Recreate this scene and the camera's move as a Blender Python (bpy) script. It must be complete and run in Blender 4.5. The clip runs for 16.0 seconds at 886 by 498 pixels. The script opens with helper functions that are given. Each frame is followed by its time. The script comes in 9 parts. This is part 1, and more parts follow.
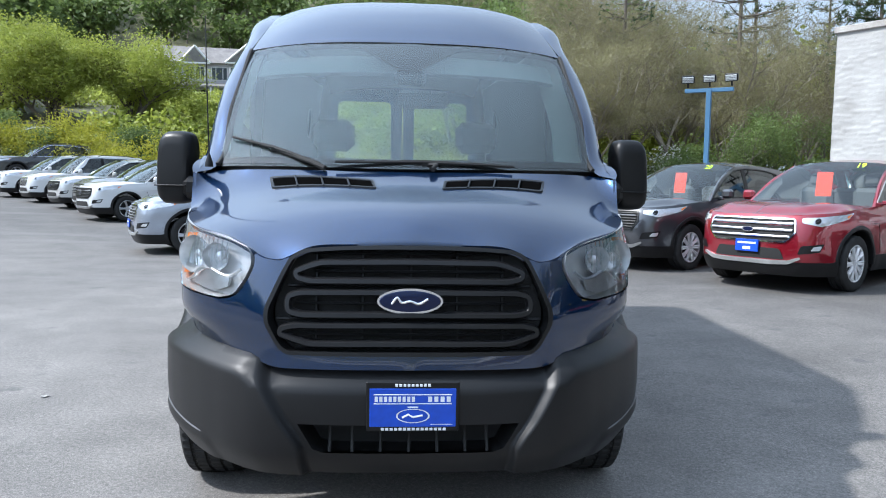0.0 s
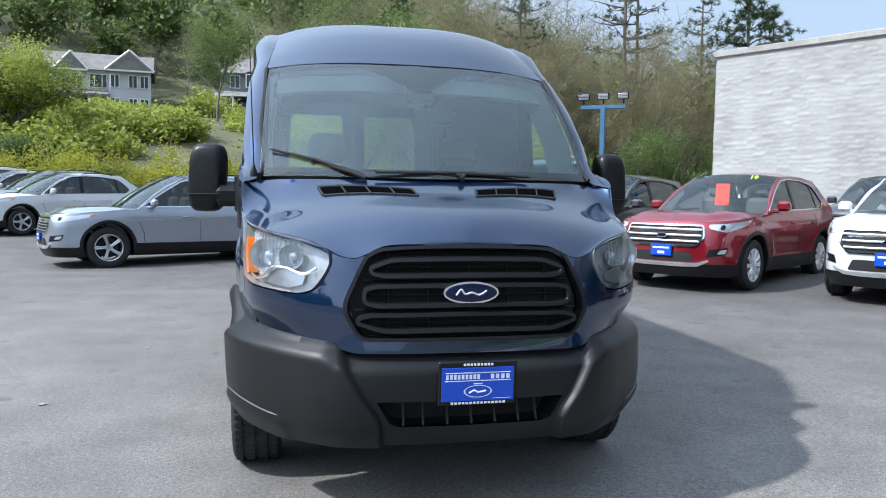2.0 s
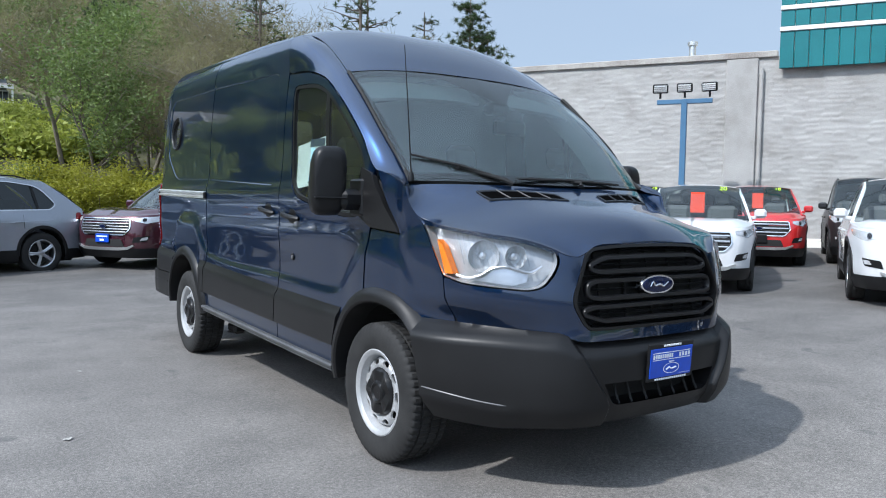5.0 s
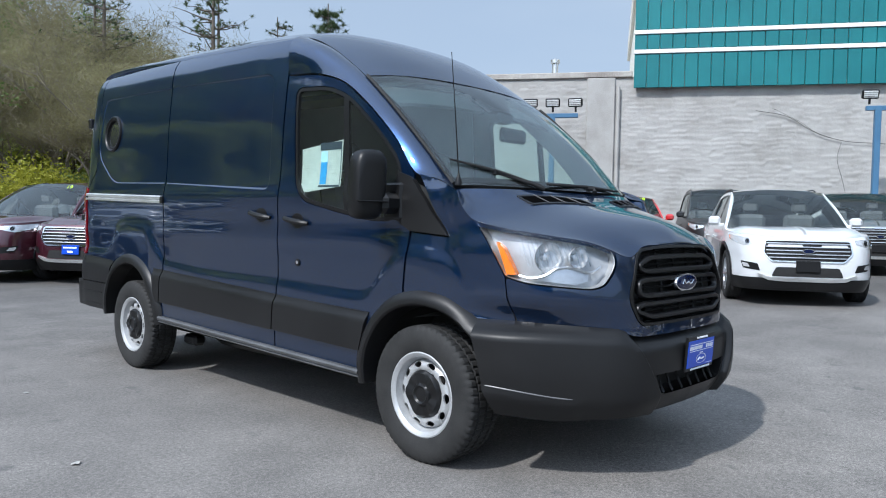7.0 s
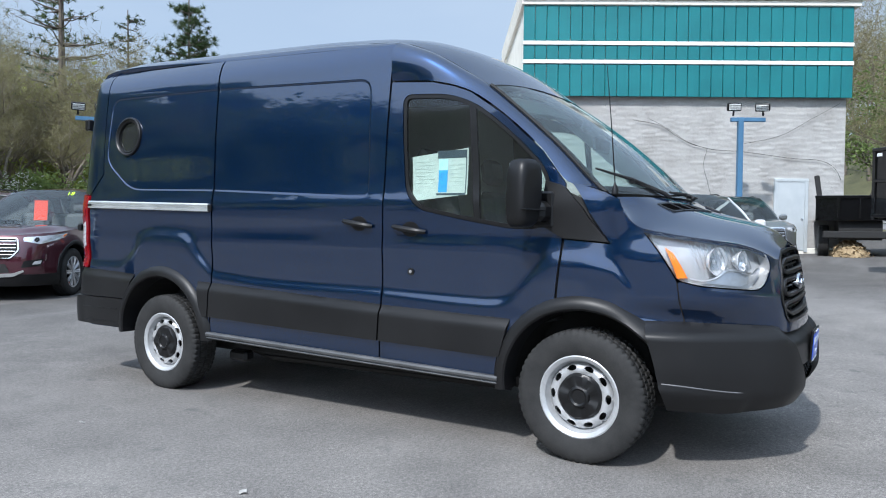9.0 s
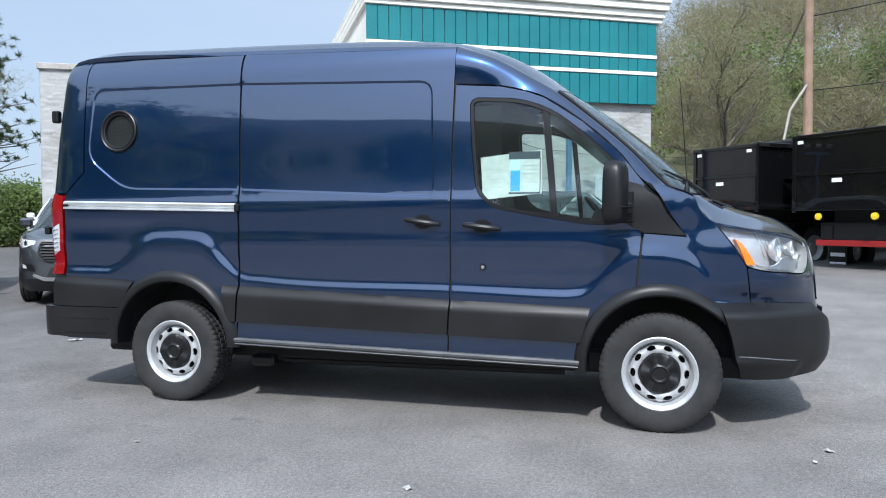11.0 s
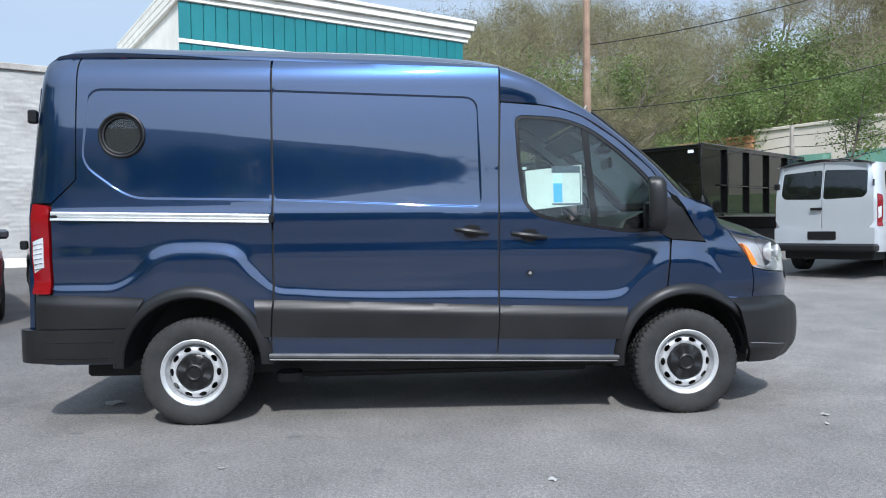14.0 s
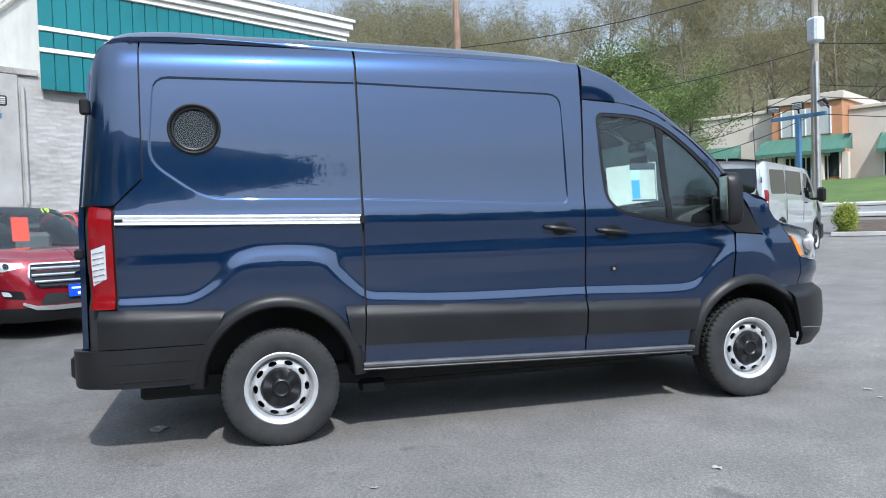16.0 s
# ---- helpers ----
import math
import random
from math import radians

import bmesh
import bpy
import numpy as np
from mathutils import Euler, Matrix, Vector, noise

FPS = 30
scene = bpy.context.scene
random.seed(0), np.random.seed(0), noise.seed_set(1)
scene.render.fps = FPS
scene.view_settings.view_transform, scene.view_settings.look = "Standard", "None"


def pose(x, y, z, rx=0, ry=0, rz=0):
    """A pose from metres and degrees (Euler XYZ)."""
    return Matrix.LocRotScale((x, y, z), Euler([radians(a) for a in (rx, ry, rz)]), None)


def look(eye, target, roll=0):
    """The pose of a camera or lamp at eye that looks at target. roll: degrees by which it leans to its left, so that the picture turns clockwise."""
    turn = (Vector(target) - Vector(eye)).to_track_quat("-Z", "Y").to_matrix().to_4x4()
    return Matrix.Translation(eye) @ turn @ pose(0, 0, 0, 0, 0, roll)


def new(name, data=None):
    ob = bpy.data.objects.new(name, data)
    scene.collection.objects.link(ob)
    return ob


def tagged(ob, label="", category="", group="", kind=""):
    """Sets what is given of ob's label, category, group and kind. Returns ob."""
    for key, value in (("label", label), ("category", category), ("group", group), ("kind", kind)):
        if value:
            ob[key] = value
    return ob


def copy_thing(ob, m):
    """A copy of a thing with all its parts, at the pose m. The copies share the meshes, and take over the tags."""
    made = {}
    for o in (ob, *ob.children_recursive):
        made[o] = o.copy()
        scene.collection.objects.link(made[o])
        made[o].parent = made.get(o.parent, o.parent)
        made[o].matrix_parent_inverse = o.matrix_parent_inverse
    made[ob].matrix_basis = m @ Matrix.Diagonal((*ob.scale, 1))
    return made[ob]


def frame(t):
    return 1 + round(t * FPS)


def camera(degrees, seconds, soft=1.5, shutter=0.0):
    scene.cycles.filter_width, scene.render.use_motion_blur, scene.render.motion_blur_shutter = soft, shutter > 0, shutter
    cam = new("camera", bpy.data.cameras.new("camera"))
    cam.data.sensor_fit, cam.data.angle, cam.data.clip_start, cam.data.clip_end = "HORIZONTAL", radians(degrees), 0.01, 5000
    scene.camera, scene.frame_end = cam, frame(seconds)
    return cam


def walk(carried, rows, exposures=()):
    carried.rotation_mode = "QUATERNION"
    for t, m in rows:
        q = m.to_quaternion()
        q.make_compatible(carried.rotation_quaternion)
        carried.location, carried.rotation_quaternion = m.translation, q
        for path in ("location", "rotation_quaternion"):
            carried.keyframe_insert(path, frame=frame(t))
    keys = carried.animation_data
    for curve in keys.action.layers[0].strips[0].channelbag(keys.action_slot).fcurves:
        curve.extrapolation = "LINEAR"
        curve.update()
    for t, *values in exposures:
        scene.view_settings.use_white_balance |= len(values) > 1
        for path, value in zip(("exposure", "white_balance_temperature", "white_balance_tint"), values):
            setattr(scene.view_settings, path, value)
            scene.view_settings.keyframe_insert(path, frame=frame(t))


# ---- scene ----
cam = camera(61.3, 16.0, 1.05)
PATH = [
    (0, (-0.051, -3.551, 1.366), (0.074, -1.563, 1.192), 0.9),
    (0.5, (-0.061, -3.788, 1.361), (0.112, -1.801, 1.206), 0.9),
    (1, (-0.143, -3.899, 1.356), (0.097, -1.919, 1.201), 0.9),
    (1.5, (-0.428, -3.934, 1.359), (-0.111, -1.965, 1.208), 0.8),
    (2, (-0.747, -3.879, 1.338), (-0.329, -1.928, 1.2), 0.8),
    (2.5, (-1.076, -3.707, 1.341), (-0.53, -1.787, 1.219), 0.9),
    (3, (-1.479, -3.688, 1.327), (-0.795, -1.812, 1.214), 0.8),
    (3.5, (-1.867, -3.618, 1.315), (-1.048, -1.797, 1.206), 0.6),
    (6, (-3.359, -3.053, 1.265), (-2.048, -1.546, 1.165), 1.4),
    (6.5, (-3.542, -2.932, 1.244), (-2.153, -1.496, 1.157), 1.3),
    (7, (-3.682, -2.664, 1.252), (-2.221, -1.3, 1.173), 1.1),
    (7.5, (-3.952, -2.399, 1.253), (-2.423, -1.112, 1.179), 0.8),
    (8, (-4.192, -2.102, 1.252), (-2.602, -0.891, 1.18), 0.6),
    (8.5, (-4.415, -1.746, 1.256), (-2.768, -0.614, 1.188), 0.6),
    (9, (-4.7, -1.405, 1.256), (-2.989, -0.373, 1.191), 0.5),
    (11.5, (-5.696, 0.423, 1.262), (-3.739, 0.828, 1.187), -0.3),
    (12, (-5.816, 0.729, 1.258), (-3.839, 1.026, 1.184), -0.2),
    (12.5, (-5.857, 0.977, 1.281), (-3.868, 1.176, 1.208), -0.2),
    (13, (-5.992, 1.237, 1.288), (-3.996, 1.337, 1.223), -0.2),
    (13.5, (-6.03, 1.511, 1.279), (-4.03, 1.515, 1.219), -0.5),
    (14, (-5.951, 1.871, 1.289), (-3.954, 1.781, 1.231), -0.8),
    (14.5, (-5.924, 2.288, 1.302), (-3.934, 2.098, 1.248), -1.4),
    (15, (-5.804, 2.668, 1.288), (-3.826, 2.372, 1.231), -1.8),
    (15.5, (-5.679, 3.072, 1.295), (-3.722, 2.669, 1.233), -2.0),
    (16, (-5.582, 3.484, 1.311), (-3.65, 2.971, 1.246), -1.9),
]
# the picture brightens and darkens a little on the way
LIGHTNESS = [(0.0, 0.84), (1.5, 0.72), (3.5, 0.54), (6.0, 0.38), (7.5, 0.36), (9.2, 0.50), (11.5, 0.58), (13.0, 0.56), (16.0, 0.54)]
walk(cam, [(t, look(eye, target, roll)) for t, eye, target, roll in PATH], LIGHTNESS)

# ---- daylight: thin haze, the sun high on the van's right ----
SUN_HEIGHT, SUN_TURN = radians(47), radians(268)
world = bpy.data.worlds.new("sky")
scene.world = world
world.use_nodes = True
wn = world.node_tree
sky = wn.nodes.new("ShaderNodeTexSky")
sky.sky_type = "NISHITA"
sky.sun_disc = False
sky.sun_elevation, sky.sun_rotation = SUN_HEIGHT, SUN_TURN
sky.air_density, sky.dust_density, sky.ozone_density = 1.0, 2.0, 1.5
back = wn.nodes["Background"]
back.inputs["Strength"].default_value = 0.105
# thin high cloud over the blue
wtc = wn.nodes.new("ShaderNodeTexCoord")
wmap = wn.nodes.new("ShaderNodeMapping")
wmap.inputs["Scale"].default_value = (1.0, 1.0, 3.5)
wn.links.new(wtc.outputs["Generated"], wmap.inputs["Vector"])
cloud = wn.nodes.new("ShaderNodeTexNoise")
cloud.inputs["Scale"].default_value, cloud.inputs["Detail"].default_value = 2.2, 6.0
wn.links.new(wmap.outputs["Vector"], cloud.inputs["Vector"])
veil = wn.nodes.new("ShaderNodeMapRange")
wn.links.new(cloud.outputs["Fac"], veil.inputs[0])
veil.inputs[1].default_value, veil.inputs[2].default_value, veil.inputs[3].default_value, veil.inputs[4].default_value = 0.35, 0.75, 0.74, 0.97
wmix = wn.nodes.new("ShaderNodeMix")
wmix.data_type = "RGBA"
wn.links.new(veil.outputs[0], wmix.inputs[0])
wn.links.new(sky.outputs["Color"], wmix.inputs[6])
wmix.inputs[7].default_value = (4.0, 4.75, 5.6, 1)
# the haze glows broadly round the sun
toward = Vector((math.cos(SUN_HEIGHT) * math.sin(SUN_TURN), math.cos(SUN_HEIGHT) * math.cos(SUN_TURN), math.sin(SUN_HEIGHT)))
facing = wn.nodes.new("ShaderNodeVectorMath")
facing.operation = "DOT_PRODUCT"
wn.links.new(wtc.outputs["Generated"], facing.inputs[0])
facing.inputs[1].default_value = toward
glow = wn.nodes.new("ShaderNodeMapRange")
glow.interpolation_type = "SMOOTHSTEP"
wn.links.new(facing.outputs["Value"], glow.inputs[0])
glow.inputs[1].default_value, glow.inputs[2].default_value, glow.inputs[3].default_value, glow.inputs[4].default_value = 0.05, 1.0, 1.0, 2.6
bright = wn.nodes.new("ShaderNodeVectorMath")
bright.operation = "SCALE"
wn.links.new(wmix.outputs[2], bright.inputs[0])
wn.links.new(glow.outputs[0], bright.inputs["Scale"])
wn.links.new(bright.outputs[0], back.inputs["Color"])

sun = new("sun", bpy.data.lights.new("sun", "SUN"))
sun.data.energy, sun.data.angle, sun.data.color = 3.7, radians(1.6), (1.0, 0.96, 0.90)
sun.matrix_basis = look(toward * 50, (0, 0, 0))
scene.view_settings.use_white_balance = True
scene.view_settings.white_balance_temperature = 5950

# ---- materials ----
def material(name):
    m = bpy.data.materials.new(name)
    m.use_nodes = True
    nt = m.node_tree
    return m, nt, nt.nodes["Principled BSDF"]


def node(nt, kind, **inputs):
    n = nt.nodes.new(kind)
    for k, v in inputs.items():
        n.inputs[k.replace("_", " ")].default_value = v
    return n


def ramp(nt, source, stops):
    r = nt.nodes.new("ShaderNodeValToRGB")
    nt.links.new(source, r.inputs[0])
    while len(r.color_ramp.elements) < len(stops):
        r.color_ramp.elements.new(0.5)
    for e, (at, c) in zip(r.color_ramp.elements, stops):
        e.position, e.color = at, (*c, 1) if len(c) == 3 else c
    return r.outputs["Color"]


def coords(nt, world=True, scale=(1, 1, 1)):
    """Coordinates in metres: of the world, or of the object."""
    src = nt.nodes.new("ShaderNodeNewGeometry").outputs["Position"] if world else nt.nodes.new("ShaderNodeTexCoord").outputs["Object"]
    mp = nt.nodes.new("ShaderNodeMapping")
    mp.inputs["Scale"].default_value = scale
    nt.links.new(src, mp.inputs["Vector"])
    return mp.outputs["Vector"]


def noise_of(nt, vec, scale, detail=3.0, rough=0.55):
    n = node(nt, "ShaderNodeTexNoise", Scale=scale, Detail=detail, Roughness=rough)
    nt.links.new(vec, n.inputs["Vector"])
    return n.outputs["Fac"]


def bump(nt, b, height, strength, distance):
    n = node(nt, "ShaderNodeBump", Strength=strength, Distance=distance)
    nt.links.new(height, n.inputs["Height"])
    nt.links.new(n.outputs["Normal"], b.inputs["Normal"])
    return n


def mixc(nt, fac, a, b, kind="MIX"):
    n = nt.nodes.new("ShaderNodeMix")
    n.data_type, n.blend_type = "RGBA", kind
    for i, v in ((0, fac), (6, a), (7, b)):
        if isinstance(v, (int, float)):
            n.inputs[i].default_value = v
        elif isinstance(v, tuple):
            n.inputs[i].default_value = (*v, 1)
        else:
            nt.links.new(v, n.inputs[i])
    return n.outputs[2]


def surface(name, low, high, rough=0.6, metal=0.0, scale=6.0, fine=90.0, relief=0.15, depth=0.002, coat=0.0, world=False, detail=4.0):
    """A surface whose colour wanders between low and high at a coarse and a fine scale, with a fine relief."""
    m, nt, b = material(name)
    vec = coords(nt, world)
    coarse = noise_of(nt, vec, scale, detail)
    grain = noise_of(nt, vec, fine, 2.0)
    mid = mixc(nt, 0.35, coarse, grain)
    c = ramp(nt, mid, [(0.36, low), (0.64, high)])
    nt.links.new(c, b.inputs["Base Color"])
    b.inputs["Roughness"].default_value = rough
    r = nt.nodes.new("ShaderNodeMapRange")
    nt.links.new(coarse, r.inputs[0])
    r.inputs[3].default_value, r.inputs[4].default_value = max(0.02, rough - 0.08), min(1.0, rough + 0.08)
    nt.links.new(r.outputs[0], b.inputs["Roughness"])
    b.inputs["Metallic"].default_value = metal
    b.inputs["Coat Weight"].default_value = coat
    b.inputs["Coat Roughness"].default_value = 0.04
    if relief:
        bump(nt, b, grain, relief, depth)
    return m


def paint(name, color, metal=0.35, rough=0.32, flake=0.25, gloss=1.6, film=0.05):
    """Car paint: a base with fine flakes under clear lacquer, with a slight unevenness and dust."""
    m, nt, b = material(name)
    vec = coords(nt, False)
    fl = noise_of(nt, vec, 900.0, 1.0)
    dust = noise_of(nt, vec, 3.0, 5.0)
    lo = tuple(c * (1 - flake) for c in color)
    hi = tuple(min(1, c * (1 + flake)) for c in color)
    c = ramp(nt, fl, [(0.3, lo), (0.7, hi)])
    d = nt.nodes.new("ShaderNodeMapRange")
    nt.links.new(dust, d.inputs[0])
    d.inputs[1].default_value, d.inputs[2].default_value, d.inputs[3].default_value, d.inputs[4].default_value = 0.45, 0.8, 0.0, film
    c2 = mixc(nt, d.outputs[0], c, (0.35, 0.33, 0.3))
    nt.links.new(c2, b.inputs["Base Color"])
    b.inputs["Metallic"].default_value = metal
    b.inputs["Roughness"].default_value = rough
    b.inputs["Coat Weight"].default_value = 1.0
    b.inputs["Coat IOR"].default_value = gloss
    cr = nt.nodes.new("ShaderNodeMapRange")
    nt.links.new(dust, cr.inputs[0])
    cr.inputs[3].default_value, cr.inputs[4].default_value = 0.01, 0.04
    nt.links.new(cr.outputs[0], b.inputs["Coat Roughness"])
    wave = noise_of(nt, vec, 1.6, 1.0)
    n = node(nt, "ShaderNodeBump", Strength=0.05, Distance=0.02)
    nt.links.new(wave, n.inputs["Height"])
    nt.links.new(n.outputs["Normal"], b.inputs["Coat Normal"])
    return m


def glass(name, tint=(0.75, 0.85, 0.83), clear=0.9, dust=0.0, ior=1.7):
    """A thin pane: it lets light through tinted, mirrors by Fresnel, and carries a film of dust; dust also sets the
    windscreen veil's paleness.
    """
    m, nt, b = material(name)
    nt.nodes.remove(b)
    out = nt.nodes["Material Output"]
    tr = nt.nodes.new("ShaderNodeBsdfTransparent")
    tr.inputs["Color"].default_value = (*[c * clear for c in tint], 1)
    gl = nt.nodes.new("ShaderNodeBsdfGlossy")
    gl.inputs["Roughness"].default_value = 0.01
    gl.inputs["Color"].default_value = (0.95, 1.0, 1.0, 1)
    fr = node(nt, "ShaderNodeFresnel", IOR=ior)
    mx = nt.nodes.new("ShaderNodeMixShader")
    nt.links.new(fr.outputs[0], mx.inputs[0])
    nt.links.new(tr.outputs[0], mx.inputs[1])
    nt.links.new(gl.outputs[0], mx.inputs[2])
    last = mx.outputs[0]
    if dust:
        df = nt.nodes.new("ShaderNodeBsdfDiffuse")
        df.inputs["Color"].default_value = (0.55, 0.60, 0.62, 1)
        sp = noise_of(nt, coords(nt, False), 2.5, 5.0)
        mr = nt.nodes.new("ShaderNodeMapRange")
        nt.links.new(sp, mr.inputs[0])
        mr.inputs[1].default_value, mr.inputs[2].default_value, mr.inputs[3].default_value, mr.inputs[4].default_value = 0.3, 0.7, dust * 0.6, dust * 1.4
        m2 = nt.nodes.new("ShaderNodeMixShader")
        nt.links.new(mr.outputs[0], m2.inputs[0])
        nt.links.new(last, m2.inputs[1])
        nt.links.new(df.outputs[0], m2.inputs[2])
        last = m2.outputs[0]
    nt.links.new(last, out.inputs["Surface"])
    return m


def plain(name, color, rough=0.5, metal=0.0, emit=0.0):
    m, nt, b = material(name)
    vec = coords(nt, False)
    n = noise_of(nt, vec, 30.0, 3.0)
    c = ramp(nt, n, [(0.3, tuple(v * 0.9 for v in color)), (0.7, tuple(min(1, v * 1.08) for v in color))])
    nt.links.new(c, b.inputs["Base Color"])
    b.inputs["Roughness"].default_value, b.inputs["Metallic"].default_value = rough, metal
    return m


VAN_BLUE = paint("van_blue_paint", (0.0062, 0.0235, 0.070), 0.75, 0.30, 0.25, 1.76, 0.004)
VAN_BLUE.node_tree.nodes["Principled BSDF"].inputs["Specular IOR Level"].default_value = 0.0
CLADDING = surface("grey_plastic", (0.0075, 0.0075, 0.008), (0.0125, 0.0125, 0.013), 0.40, 0, 2.0, 500, 0.25, 0.0006)
CLADDING.node_tree.nodes["Principled BSDF"].inputs["Specular IOR Level"].default_value = 0.26
BLACK = plain("black_plastic", (0.008, 0.008, 0.0085), 0.36)
BLACK.node_tree.nodes["Principled BSDF"].inputs["Specular IOR Level"].default_value = 0.3
MATTE = plain("matt_black", (0.012, 0.012, 0.012), 0.8)
RUBBER = surface("tyre_rubber", (0.014, 0.014, 0.014), (0.028, 0.0277, 0.0273), 0.75, 0, 12, 200, 0.3, 0.001)
RUBBER.node_tree.nodes["Principled BSDF"].inputs["Specular IOR Level"].default_value = 0.3
STEEL = surface("silver_wheel_paint", (0.36, 0.365, 0.37), (0.46, 0.465, 0.47), 0.40, 0.35, 8, 120, 0.05, 0.0005)
CHROME = plain("chrome", (0.82, 0.83, 0.85), 0.12, 1.0)
ALLOY = plain("alloy", (0.55, 0.56, 0.58), 0.28, 0.9)
REFLECTOR = plain("lamp_reflector", (0.72, 0.73, 0.74), 0.2, 0.55)
CAR_LAMP = plain("car_lamp_reflector", (0.70, 0.71, 0.73), 0.2, 0.6)
LAMP_GREY = plain("lamp_housing", (0.42, 0.43, 0.44), 0.34, 0.4)
AMBER = plain("amber_plastic", (0.85, 0.22, 0.02), 0.25)
RED_LENS = plain("red_lens", (0.17, 0.003, 0.006), 0.12)
CLEAR_LENS = plain("clear_lens", (0.55, 0.56, 0.57), 0.12, 0.3)
GLASS = glass("window_glass", (0.82, 0.93, 0.92), 0.95, 0.012, 1.55)
SCREEN = glass("windscreen_glass", (0.88, 0.98, 0.96), 0.98, 0.015, 1.68)
# pale diffuse film standing in for the veil of light on the windscreen
LIGHT_VEIL = glass("light_veil_glass", (0.94, 0.99, 0.97), 0.98, 0.19, 1.05)
DOOR_GLASS = glass("door_glass", (0.80, 0.92, 0.88), 0.95, 0.015, 1.45)
LENS = glass("lamp_lens", (0.98, 0.985, 1.0), 0.99, 0.0, 1.4)
DARK_GLASS = glass("tinted_glass", (0.35, 0.38, 0.38), 0.6)
PRIVACY = glass("privacy_glass", (0.05, 0.055, 0.055), 0.5, 0.01, 1.55)
VISOR = surface("visor_fabric", (0.26, 0.27, 0.26), (0.34, 0.34, 0.33), 0.9, 0, 5, 400, 0.2, 0.001)
TRIM = surface("grey_trim", (0.12, 0.125, 0.125), (0.17, 0.175, 0.175), 0.7, 0, 5, 300, 0.2, 0.001)
LINER = surface("headliner_fabric", (0.40, 0.40, 0.38), (0.50, 0.50, 0.47), 0.9, 0, 5, 400, 0.2, 0.001)
PALE_TRIM = surface("pale_pillar_plastic", (0.52, 0.52, 0.49), (0.60, 0.60, 0.57), 0.7, 0, 5, 300, 0.1, 0.001)
SEAT = surface("seat_fabric", (0.075, 0.078, 0.08), (0.12, 0.122, 0.125), 0.9, 0, 8, 500, 0.3, 0.001)
PAPER = plain("white_paper", (0.46, 0.51, 0.49), 0.7)
INK = plain("dark_ink", (0.03, 0.05, 0.07), 0.6)
BLUE_INK = plain("blue_ink", (0.05, 0.32, 0.62), 0.5)
PLATE_BLUE = plain("plate_blue", (0.01, 0.07, 0.52), 0.3)
WHITE_INK = plain("white_ink", (0.8, 0.82, 0.84), 0.4)
EMBLEM_BLUE = plain("emblem_blue", (0.003, 0.009, 0.045), 0.12, 0.2)
ALU = surface("aluminium", (0.50, 0.51, 0.51), (0.66, 0.67, 0.66), 0.38, 0.8, 6, 200, 0.1, 0.0005)
MESH_DARK = plain("porthole_screen", (0.30, 0.305, 0.31), 0.8)
PORT_GLASS = glass("porthole_glass", (0.62, 0.66, 0.66), 0.9, 0.02, 1.4)
# ---- mesh helpers ----
from mathutils.bvhtree import BVHTree
from mathutils.geometry import delaunay_2d_cdt


